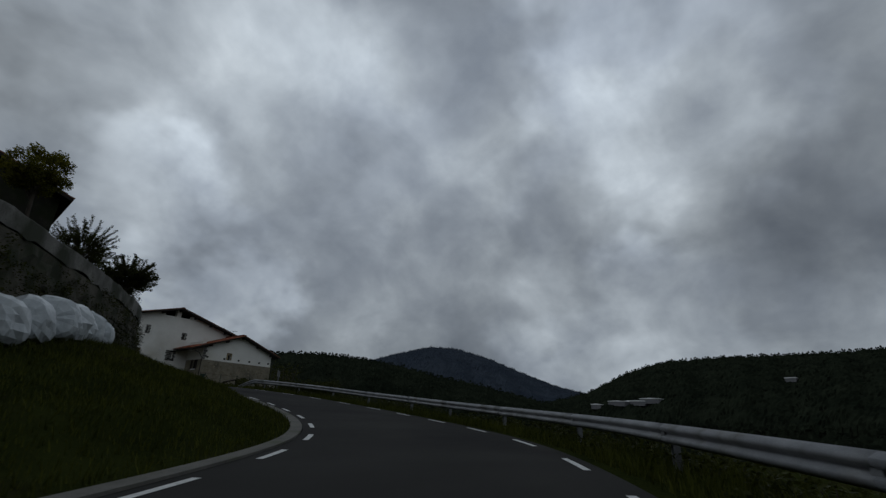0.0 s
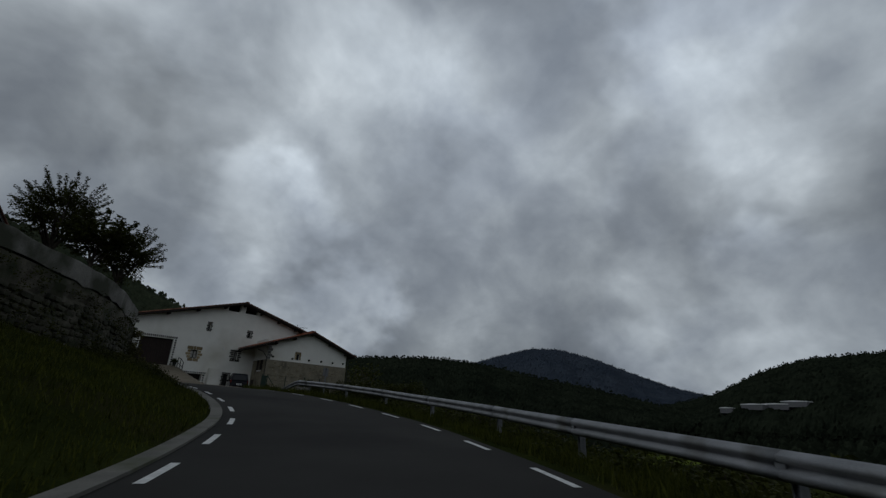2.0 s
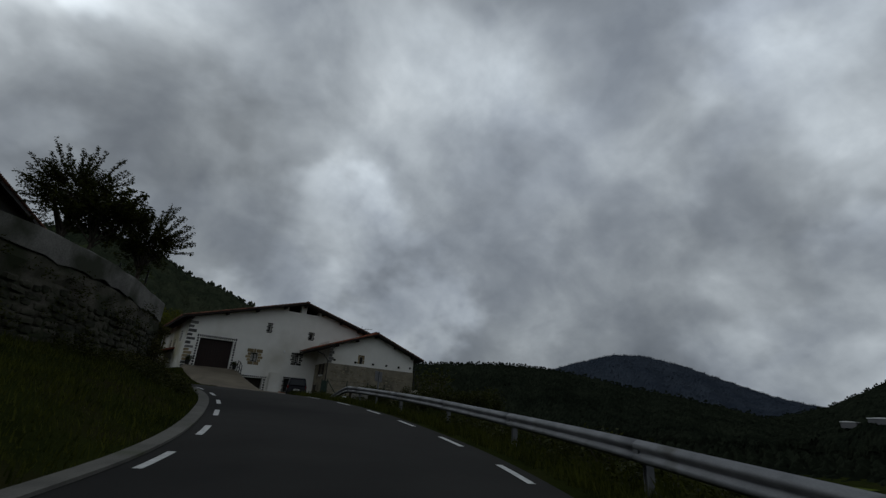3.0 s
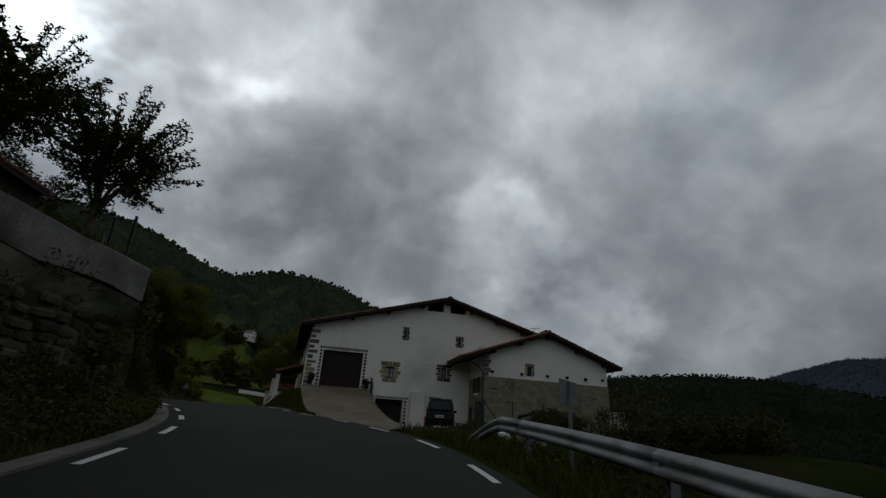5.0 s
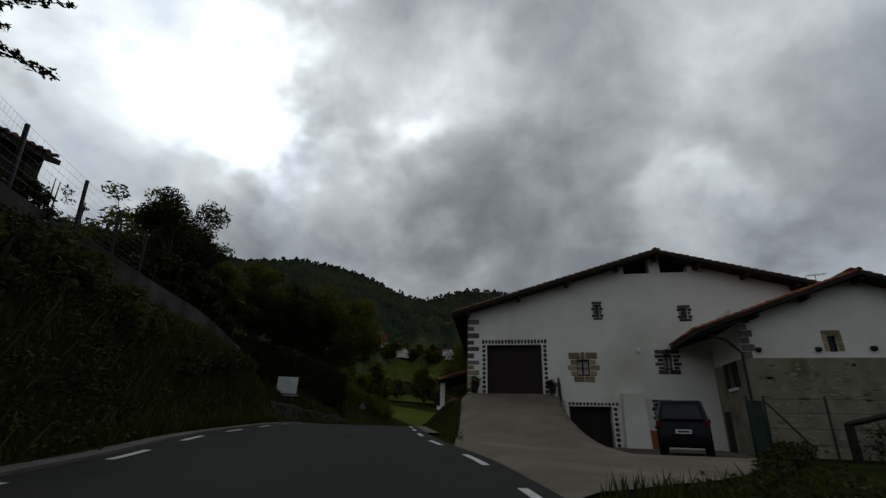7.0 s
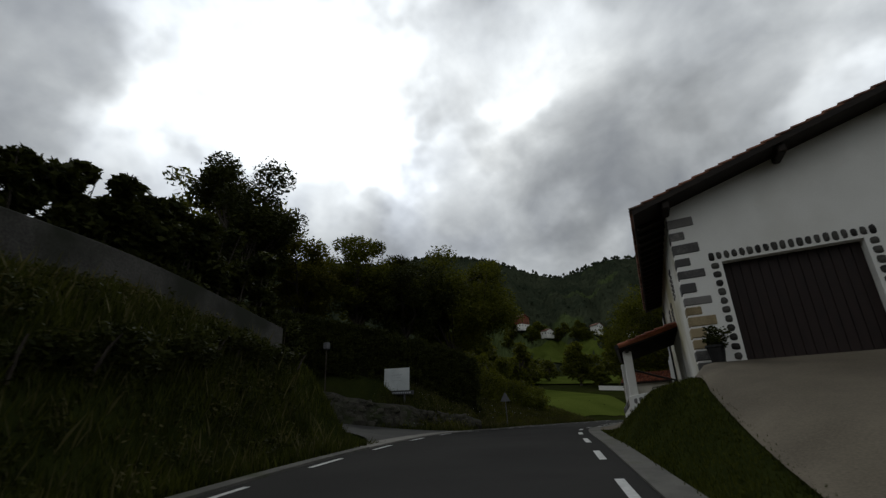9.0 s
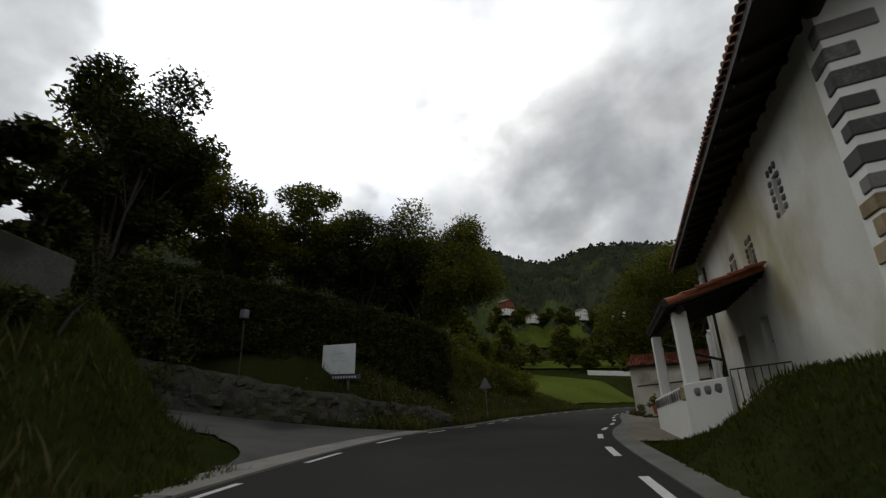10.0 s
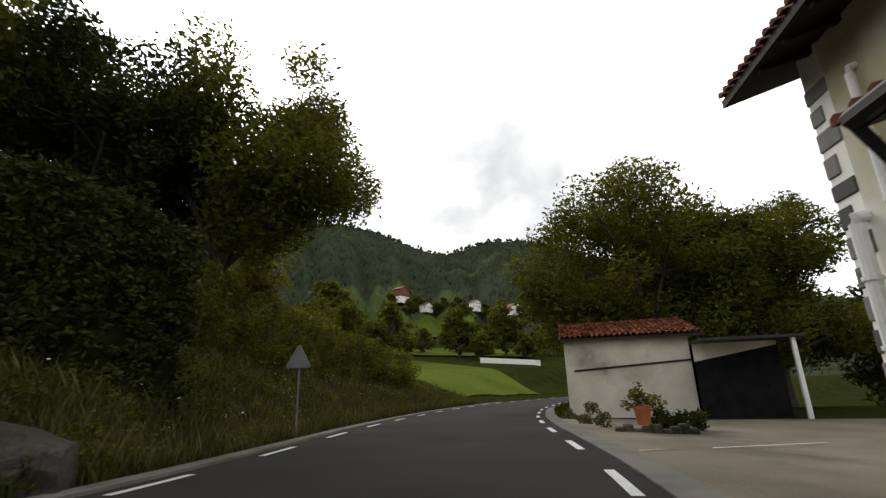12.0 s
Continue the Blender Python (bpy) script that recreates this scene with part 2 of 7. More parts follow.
M_STEEL = material("galvanised_steel", (0.15, 0.155, 0.165), (0.23, 0.235, 0.245), scale=2.0, rough=0.62, bump=0.05, fine_scale=60, metal=0.35, blotch=(0.11, 0.11, 0.105), blotch_scale=1.5)
M_IRON = material("painted_iron", (0.012, 0.012, 0.012), (0.024, 0.023, 0.022), scale=6, rough=0.5, bump=0.05)
M_WHITE = material("white_paint", (0.68, 0.68, 0.67), (0.80, 0.80, 0.79), scale=3, rough=0.55, bump=0.05)
M_BARK = material("bark", (0.030, 0.024, 0.018), (0.075, 0.062, 0.048), scale=4, rough=0.95, bump=0.6, fine_scale=25, stretch=(3, 3, 0.7))
M_LEAF = leafy("leaves", (0.032, 0.037, 0.006), (0.105, 0.108, 0.017))
M_LEAF_WARM = leafy("yellowing_leaves", (0.042, 0.047, 0.008), (0.130, 0.118, 0.022))
M_LEAF_DARK = leafy("dark_leaves", (0.016, 0.020, 0.005), (0.048, 0.052, 0.012), 0.6, 0.15)
# near-black colour stands in for the shade between a hedge's leaves
M_HEDGECORE = material("hedge_inside_shade", (0.008, 0.009, 0.004), (0.022, 0.023, 0.010), scale=4, rough=1.0, bump=0.8, fine_scale=30, specular=0.0)
M_DRY = leafy("dry_plants", (0.045, 0.046, 0.018), (0.110, 0.098, 0.042), 0.85, 0.15)
# forest tones lifted and greyed: distance haze put into the base colour
M_FOREST = material("hazed_forest", (0.024, 0.032, 0.020), (0.056, 0.064, 0.038), scale=0.02, rough=1.0, bump=0.0, fine_scale=0.12, spread=0.6, blotch=(0.070, 0.090, 0.034), blotch_scale=0.008, blotch_at=(0.60, 0.64), specular=0.0)
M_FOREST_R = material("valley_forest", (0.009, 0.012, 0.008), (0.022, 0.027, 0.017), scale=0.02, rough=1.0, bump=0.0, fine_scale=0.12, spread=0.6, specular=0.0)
# the blue of distance haze is painted into this mountain's base colour
M_HAZEHILL = material("haze_blue_mountain", (0.030, 0.038, 0.052), (0.044, 0.053, 0.068), scale=0.004, rough=1.0, bump=0.0, fine_scale=0.02, specular=0.0)
M_BASESTONE = material("base_stone", (0.16, 0.138, 0.095), (0.27, 0.232, 0.160), scale=3.0, rough=0.95, bump=0.4, fine_scale=26, per_object=0.6)
M_MEADOW = material("meadow_grass", (0.052, 0.072, 0.012), (0.105, 0.128, 0.026), scale=0.12, rough=0.95, bump=0.5, fine_scale=5, spread=0.7, specular=0.0)
M_PLASTIC = material("bale_wrap", (0.44, 0.47, 0.49), (0.62, 0.65, 0.66), scale=2.5, rough=0.35, bump=0.5, fine_scale=9)
M_BOARD = material("weathered_board", (0.50, 0.53, 0.52), (0.64, 0.66, 0.65), scale=1.4, rough=0.6, bump=0.04, blotch=(0.44, 0.47, 0.45), blotch_scale=1.1)
M_LEDGE = material("dark_strip", (0.035, 0.036, 0.038), (0.07, 0.071, 0.074), scale=3, rough=0.7, bump=0.05)
M_BLACK = material("car_black", (0.006, 0.006, 0.009), (0.010, 0.010, 0.014), scale=3, rough=0.25, bump=0.0, specular=0.15)
M_RUBBER = material("rubber", (0.012, 0.012, 0.012), (0.024, 0.024, 0.024), scale=8, rough=0.9)
M_PLATE = material("plate_white", (0.62, 0.62, 0.60), (0.74, 0.74, 0.72), scale=8, rough=0.5, bump=0.0)
M_REDLIGHT = material("red_lens", (0.09, 0.006, 0.005), (0.14, 0.010, 0.008), scale=8, rough=0.2, bump=0.0)
M_POT = material("terracotta", (0.30, 0.085, 0.035), (0.44, 0.14, 0.06), scale=5, rough=0.85)
M_GREEN = material("green_paint", (0.012, 0.028, 0.020), (0.024, 0.044, 0.032), scale=4, rough=0.6, bump=0.05)
M_GREYPANEL = material("grey_panel", (0.10, 0.10, 0.105), (0.16, 0.16, 0.165), scale=3, rough=0.5, bump=0.05)


def glass(name, tint=(0.02, 0.022, 0.024)):
    m = bpy.data.materials.new(name)
    m.use_nodes = True
    b = m.node_tree.nodes["Principled BSDF"]
    b.inputs["Base Color"].default_value = (*tint, 1)
    b.inputs["Roughness"].default_value = 0.06
    b.inputs["Specular IOR Level"].default_value = 0.35
    return m


M_GLASS = glass("dark_glass")
M_MARK = material("faded_print", (0.30, 0.32, 0.34), (0.46, 0.47, 0.48), scale=5, rough=0.6, bump=0.0)

# ---------------------------------------------------------------- mesh helpers


def thing(name, label, category, loc=(0, 0, 0), rz=0.0, group="", kind=""):
    ob = new(name)
    ob.matrix_world = pose(*loc, 0, 0, rz)
    ob.empty_display_size = 0.2
    return tagged(ob, label, category, group, kind)


def mesh_object(name, me, parent=None, mat=None):
    if mat is not None and not me.materials:
        me.materials.append(mat)
    ob = new(name, me)
    if parent is not None:
        ob.parent = parent
    return ob


def part(name, bm, mat, parent=None, label="", smooth=False):
    me = bpy.data.meshes.new(name)
    bmesh.ops.recalc_face_normals(bm, faces=bm.faces)
    bm.to_mesh(me)
    bm.free()
    if smooth:
        for p in me.polygons:
            p.use_smooth = True
    ob = mesh_object(name, me, parent, mat)
    return tagged(ob, label)


def from_data(name, verts, faces, mat, parent=None, smooth=False):
    me = bpy.data.meshes.new(name)
    me.from_pydata([tuple(map(float, v)) for v in verts], [], [tuple(map(int, f)) for f in faces])
    if smooth:
        for p in me.polygons:
            p.use_smooth = True
    return mesh_object(name, me, parent, mat)


def box(bm, x0, x1, y0, y1, z0, z1, bevel=0.0, m=None):
    made = bmesh.ops.create_cube(bm, size=1.0)["verts"]
    t = Matrix.Translation(((x0 + x1) / 2, (y0 + y1) / 2, (z0 + z1) / 2)) @ Matrix.Diagonal((x1 - x0, y1 - y0, z1 - z0, 1))
    bmesh.ops.transform(bm, matrix=(m @ t) if m is not None else t, verts=made)
    if bevel:
        edges = list({e for v in made for e in v.link_edges})
        bmesh.ops.bevel(bm, geom=edges, offset=bevel, segments=1, affect="EDGES", profile=0.5)
    return made


def boxed(*dims, bevel=0.0, m=None):
    bm = bmesh.new()
    box(bm, *dims, bevel=bevel, m=m)
    return bm


def prism(bm, outline, y0, y1):
    """A solid between y0 and y1 from an outline of (x, z)."""
    a = [bm.verts.new((x, y0, z)) for x, z in outline]
    b = [bm.verts.new((x, y1, z)) for x, z in outline]
    n = len(outline)
    bm.faces.new(a)
    bm.faces.new(b[::-1])
    for i in range(n):
        bm.faces.new((a[i], a[(i + 1) % n], b[(i + 1) % n], b[i]))


def tube(bm, points, radii, sides=8, cap=True):
    points = [Vector(p) for p in points]
    if isinstance(radii, (int, float)):
        radii = [radii] * len(points)
    rings, up = [], Vector((0.31, 0.17, 0.93)).normalized()
    for i, p in enumerate(points):
        d = (points[min(i + 1, len(points) - 1)] - points[max(i - 1, 0)]).normalized()
        a = d.cross(up)
        if a.length < 0.05:
            a = d.cross(Vector((1, 0, 0)))
        a.normalize()
        b = d.cross(a)
        rings.append([bm.verts.new(p + radii[i] * (math.cos(6.2832 * k / sides) * a + math.sin(6.2832 * k / sides) * b)) for k in range(sides)])
    for r, q in zip(rings, rings[1:]):
        for k in range(sides):
            bm.faces.new((r[k], r[(k + 1) % sides], q[(k + 1) % sides], q[k]))
    if cap:
        bm.faces.new(rings[0][::-1])
        bm.faces.new(rings[-1])


# ---------------------------------------------------------------- road line and ground
CENTRE = [(-90, -84, -9.0), (-60, -78.5, -8.1), (-40, -71.5, -7.2), (-28, -65.3, -6.55), (-19.7, -60.6, -6.0), (-8.3, -53.2, -5.35),
          (-1.8, -42.6, -4.5), (0.6, -33.5, -3.65), (1.0, -25.3, -2.95), (-0.6, -18.8, -2.55), (-3.1, -12.8, -2.25), (-5.9, -4.0, -1.95),
          (-8.35, 4.8, -1.9), (-9.25, 13.0, -2.05), (-10.4, 20.9, -2.2), (-11.0, 28.0, -2.35), (-10.9, 37.0, -2.5), (-9.0, 50.0, -2.7),
          (-3.0, 66.0, -2.9), (8.0, 82.0, -3.1), (26.0, 98.0, -3.4)]
WALL_LINE = [(-40, -61.0), (-28, -54.0), (-18.2, -46.4), (-13.6, -40.3), (-9.0, -33.6), (-6.0, -28.4), (-4.05, -22.6)]
WALL_TOP = [-1.2, -0.6, 0.25, 0.75, 1.0, 1.1, 1.03]
BANK_LINE = [(-4.05, -22.6), (-5.9, -20.6), (-8.2, -17.0), (-9.9, -13.0), (-11.6, -8.5), (-13.6, -3.2), (-16.0, -2.6), (-21.0, -4.5), (-32.0, -9.5)]
LANE = [(-8.6, 5.0, -2.02), (-12.0, 5.4, -1.97), (-15.5, 4.3, -1.6), (-20.0, 1.8, -0.75), (-27.0, -2.5, 1.0), (-38.0, -8.9, 3.7)]


def spline(points, step):
    pts = [np.array(p, float) for p in points]
    pts = [2 * pts[0] - pts[1]] + pts + [2 * pts[-1] - pts[-2]]
    out = []
    for i in range(1, len(pts) - 2):
        a, b, c, d = pts[i - 1], pts[i], pts[i + 1], pts[i + 2]
        n = max(2, int(np.linalg.norm(c - b) / step))
        for k in range(n):
            t = k / n
            out.append(0.5 * (2 * b + (c - a) * t + (2 * a - 5 * b + 4 * c - d) * t * t + (3 * b - a - 3 * c + d) * t ** 3))
    out.append(pts[-2])
    return np.array(out)


ROAD = spline(CENTRE, 0.5)
TAN = np.gradient(ROAD, axis=0)
TAN /= np.hypot(TAN[:, 0], TAN[:, 1])[:, None]
RIGHT = np.stack([TAN[:, 1], -TAN[:, 0]], -1)
STATION = np.r_[0, np.cumsum(np.hypot(*np.diff(ROAD[:, :2], axis=0).T))]
LANE_S = spline(LANE, 0.5)


def nearest(line, xy):
    """Index of the nearest point of a line, for rows of x, y."""
    out = np.empty(len(xy), int)
    for i in range(0, len(xy), 4000):
        d = ((xy[i:i + 4000, None, :] - line[None, :, :2]) ** 2).sum(-1)
        out[i:i + 4000] = d.argmin(1)
    return out


def side_of(line, xy):
    """Signed distance to a polyline, positive on its left, and the place along it (0 to 1 a segment)."""
    best, sign, where = np.full(len(xy), 1e9), np.zeros(len(xy)), np.zeros(len(xy))
    for i, (a, b) in enumerate(zip(line, line[1:])):
        a, b = np.array(a[:2], float), np.array(b[:2], float)
        ab = b - a
        t = np.clip(((xy - a) @ ab) / (ab @ ab), 0, 1)
        off = xy - (a + t[:, None] * ab)
        d = np.hypot(*off.T)
        s = np.sign(ab[0] * off[:, 1] - ab[1] * off[:, 0])
        m = d < best - 1e-9
        best, sign, where = np.where(m, d, best), np.where(m, s, sign), np.where(m, i + t, where)
    return best * np.where(sign == 0, 1, sign), where


def step(a, b, v):
    t = np.clip((v - a) / (b - a), 0, 1)
    return t * t * (3 - 2 * t)


def smooth_noise(x, y, f):
    return np.sin(x * f + 1.3 * np.sin(y * f * 0.7)) * np.cos(y * f * 1.1 + 0.9 * np.sin(x * f * 0.6))


def heights(x, y):
    x, y = np.asarray(x, float).ravel(), np.asarray(y, float).ravel()
    xy = np.stack([x, y], -1)
    i = nearest(ROAD, xy)
    off = xy - ROAD[i, :2]
    d = (off * RIGHT[i]).sum(-1)
    far = np.hypot(*off.T)
    d = np.where(np.abs(d) < far * 0.7, np.sign(d) * far, d)
    zr, ry = ROAD[i, 2], ROAD[i, 1]
    lumps = (0.10 * smooth_noise(x, y, 0.9) + 0.05 * smooth_noise(y, x, 2.3)) * step(72, 58, y)
    # left side
    u = -d - 3.45
    rise = np.interp(ry, [-85, -60, -50, -40, -30, -24, 8, 14, 25, 40, 60, 90], [0.25, 0.32, 0.33, 0.30, 0.30, 0.35, 0.50, 0.60, 0.52, 0.34, 0.18, 0.10])
    hill = np.minimum(u, 6) * rise + (np.clip(u - 6, 0, 60) * np.interp(ry, [20, 45], [0.16, 0.06]) + np.clip(y - 42, 0, 400) * 0.085 * step(2, 10, u)) * step(40, 0, x + 0 * y)
    left = zr + 0.06 + np.where(u > 0, hill * step(0, 1.6, u) + lumps * step(0.2, 2, u), 0)
    wd, ww = side_of(WALL_LINE, xy)
    top = np.interp(ww, range(len(WALL_TOP)), WALL_TOP)
    behind = step(0.12, 0.55, wd) * (ww < len(WALL_TOP) - 1 - 1e-6)
    left = left * (1 - behind) + (top - 0.12 + 0.10 * np.maximum(wd, 0) + 0.5 * lumps) * behind
    bd, bw = side_of(BANK_LINE, xy)
    inside = (bw > 1e-6) * step(-3.6, -0.2, bd) * step(3.4, 5.0, -d)
    crest = np.interp(bw, [0, 1, 3, 4, 5, 6, 8], [0.1, 0.7, 1.3, 1.45, 0.95, 1.2, 4.5]) + 0.12 * np.maximum(bd, 0) + lumps
    left = np.where(inside > 0, left * (1 - inside) + np.maximum(crest, left) * inside, left)
    li = nearest(LANE_S, xy)
    ld = np.hypot(*(xy - LANE_S[li, :2]).T)
    lane = np.maximum(step(5.4, 3.3, ld), step(4.6, 3.1, np.hypot(x + 11.2, y - 1.9))) * (d < -2.9)
    left = left * (1 - lane) + LANE_S[li, 2] * lane
    # right side
    v = d - 3.3
    fall = np.where(v > 1.9, np.minimum((v - 1.9) * 0.42, 4) + np.clip((v - 14) * 0.10, 0, 4), 0)
    right = zr - 0.03 * np.clip(v, 0, 3) - fall + lumps * step(0.3, 2, v) * 0.7
    yard = step(-25.5, -18.5, y) * step(45, 30, y) * step(34, 24, x)
    flat = np.interp(y, [-24, -18, -12, -6, 8, 12, 30], [-3.1, -2.75, -2.55, -2.72, -2.6, -2.28, -2.35])
    near = step(0.0, 4.5, v)
    right = right * (1 - yard) + (zr * (1 - near) + flat * near) * yard
    # ramp to the garage and the grass mound beside it
    ramp = (1 - step(3.72, 4.0 + 0.2 * np.clip(-1.6 - y, 0, 9), x)) * (y < 1.0) * step(0.0, 2.4, v)
    slope = np.interp(y, [-13.5, -11.5, -0.6], [-2.75, -2.5, -0.22])
    right = np.where((y > -13.5) & (x < 12), np.maximum(right, right * (1 - ramp) + slope * ramp), right)
    mound = step(-4.5, -0.2, y) * step(5.4, 2.2, y) * step(0.2, 2.8, v) * (x < -0.9)
    right = np.where(x < -0.9, right * (1 - mound) + (-0.62 + lumps) * mound, right)
    z = np.where(d < 0, left, right)
    z = np.where(np.abs(d) < 3.4, zr - 0.05, z)
    dist = np.hypot(x, y)
    valley = np.where(d > 0, -13.0, np.minimum(z, 60.0))
    return z * (1 - step(150, 420, dist)) + valley * step(150, 420, dist)


def height(x, y):
    return float(heights([x], [y])[0])


def axis_steps(lo, hi, fine, reach):
    core = list(np.arange(lo, hi + 0.01, fine))
    out, s, p = [], fine, hi
    while p < reach:
        s *= 1.22
        p += s
        out.append(p)
    down, s, p = [], fine, lo
    while p > -reach:
        s *= 1.22
        p -= s
        down.append(p)
    return np.array(down[::-1] + core + out)


gx, gy = axis_steps(-34, 26, 0.45, 6000), axis_steps(-68, 62, 0.45, 6000)
GX, GY = np.meshgrid(gx, gy)
GZ = heights(GX, GY)
nx, ny = len(gx), len(gy)
quads = [(j * nx + i, j * nx + i + 1, (j + 1) * nx + i + 1, (j + 1) * nx + i) for j in range(ny - 1) for i in range(nx - 1)]
ground = from_data("ground", np.stack([GX.ravel(), GY.ravel(), GZ], -1), quads, M_GRASS, smooth=True)
tagged(ground, "rough grassy hillside that falls away to a valley", "ground", kind="structure")


def strip(name, i0, i1, d0, d1, lift, mat, label, category, thick=0.0, across=6, every=1, crown=0.0):
    """A band along the road between two offsets, with a skirt of the given thickness."""
    idx = list(range(i0, i1 + 1, every))
    offs = np.linspace(d0, d1, across + 1)
    verts, faces = [], []
    for i in idx:
        for o in offs:
            p = ROAD[i, :2] + RIGHT[i] * o
            verts.append((*p, ROAD[i, 2] + lift - crown * abs(o)))
    n = across + 1
    for a in range(len(idx) - 1):
        for b in range(across):
            faces.append((a * n + b, a * n + b + 1, (a + 1) * n + b + 1, (a + 1) * n + b))
    if thick:
        base = len(verts)
        for a in range(len(idx)):
            for k in (0, across):
                x, y, z = verts[a * n + k]
                verts.append((x, y, z - thick))
        for a in range(len(idx) - 1):
            faces.append((a * n, (a + 1) * n, base + 2 * (a + 1), base + 2 * a))
            faces.append((a * n + across, base + 2 * a + 1, base + 2 * a + 3, (a + 1) * n + across))
    ob = from_data(name, verts, faces, mat, smooth=False)
    return tagged(ob, label, category, kind="structure")


def at_y(y):
    return int(np.abs(ROAD[:, 1] - y).argmin())


road = strip("road", 0, len(ROAD) - 1, -3.1, 3.1, 0.02, M_ASPHALT, "narrow dark grey asphalt country road climbing round bends", "road", thick=0.3, across=8)


def seat(ob, parent):
    """Parent an object whose mesh is in world places."""
    ob.parent = parent
    if parent.parent is None:
        ob.matrix_parent_inverse = parent.matrix_world.inverted()
    return ob


def piece(name, bm, mat, parent, label="", smooth=False):
    return seat(part(name, bm, mat, None, label, smooth), parent)


strip("kerb", at_y(-58), at_y(-2.2), -3.40, -3.08, 0.05, M_KERB, "weathered concrete gutter along the road edge", "kerb", thick=0.3, across=2, crown=-0.005)
strip("kerb", at_y(8.6), at_y(48), -3.42, -3.08, 0.05, M_KERB, "weathered concrete gutter along the road edge", "kerb", thick=0.3, across=2, crown=-0.005)
strip("kerb", at_y(-10.5), at_y(46), 3.08, 3.5, 0.045, M_KERB, "weathered concrete edge of the road", "kerb", thick=0.3, across=2, crown=0.0)
strip("gutter", at_y(-2.0), at_y(8.6), -4.0, -3.08, 0.055, M_CONCRETE, "pale concrete gutter across the side lane", "gutter", thick=0.3, across=3)


def dashes(offset, y_first, length=1.45, period=3.45, width=0.13):
    s0 = STATION[at_y(y_first)] % period
    k = 0
    while s0 + k * period + length < STATION[-1] - 20:
        a = s0 + k * period
        k += 1
        if a < 25:
            continue
        verts = []
        for s in np.linspace(a, a + length, 5):
            p = [np.interp(s, STATION, c) for c in (*ROAD.T, *RIGHT.T)]
            for o in (offset - width / 2, offset + width / 2):
                verts.append((p[0] + p[3] * o, p[1] + p[4] * o, p[2] + 0.026))
        faces = [(2 * i, 2 * i + 1, 2 * i + 3, 2 * i + 2) for i in range(4)]
        seat(from_data("edge_dash", verts, faces, M_PAINT), road)


dashes(-2.78, 12.5 - 1.45)
dashes(2.78, -24.0 - 1.45)


def draped(name, outline_fn, nu, nv, lift, mat, label, category):
    """A thin paved sheet laid on the ground; outline_fn(u, v) gives x, y."""
    us, vs = np.meshgrid(np.linspace(0, 1, nu + 1), np.linspace(0, 1, nv + 1))
    xy = np.array([outline_fn(a, b) for a, b in zip(us.ravel(), vs.ravel())])
    z = heights(xy[:, 0], xy[:, 1]) + lift
    n = nu + 1
    faces = [(j * n + i, j * n + i + 1, (j + 1) * n + i + 1, (j + 1) * n + i) for j in range(nv) for i in range(nu)]
    ob = from_data(name, np.c_[xy, z], faces, mat, smooth=True)
    return tagged(ob, label, category, kind="structure")


def road_point(y, d):
    i = at_y(y)
    return ROAD[i, :2] + RIGHT[i] * d


def mix(a, b, t):
    return np.asarray(a) * (1 - t) + np.asarray(b) * t


draped("yard", lambda a, b: mix(road_point(-15.6 - 5.4 * a, 3.0), (-1.3 + 12.5 * a, -0.02), b ** 0.9) + a ** 2 * 4 * b * (1 - b) * np.array((1.6, -1.4)), 44, 40, 0.05, M_YARD, "worn concrete yard with a ramp up to the garage", "yard")
draped("forecourt", lambda a, b: mix(road_point(9.6 + 13.7 * b, 3.4), (mix(-1.7, 2.2, min(1, max(0, b * 2 - 0.5))) + 0.2, 11.3 + 11.8 * b), a), 20, 26, 0.042, M_YARD, "stained concrete forecourt beside the farmhouse", "forecourt")
draped("path", lambda a, b: mix(road_point(3.4 + 8 * b, 3.4), (-2.9 - 1.9 * b, 4.2 + 6.6 * b), a), 8, 16, 0.045, M_YARD, "earth and concrete path between road and porch", "path")


def lane_xy(a, b):
    k = int(b * (len(LANE_S) - 1))
    t = LANE_S[min(k + 1, len(LANE_S) - 1)] - LANE_S[max(k - 1, 0)]
    n = np.array([t[1], -t[0]]) / np.hypot(t[0], t[1])
    w = 2.8 + (1.5 * max(0, 1 - k / 9) ** 2 if a > 0.5 else 3.4 * min(1, max(0, (14 - k) / 7)))
    return LANE_S[k, :2] + n * (2 * a - 1) * w


draped("side_lane", lane_xy, 8, len(LANE_S) - 1, 0.05, M_LANE, "narrow worn concrete side lane climbing beside a stone wall", "lane")

# ---------------------------------------------------------------- guard rail


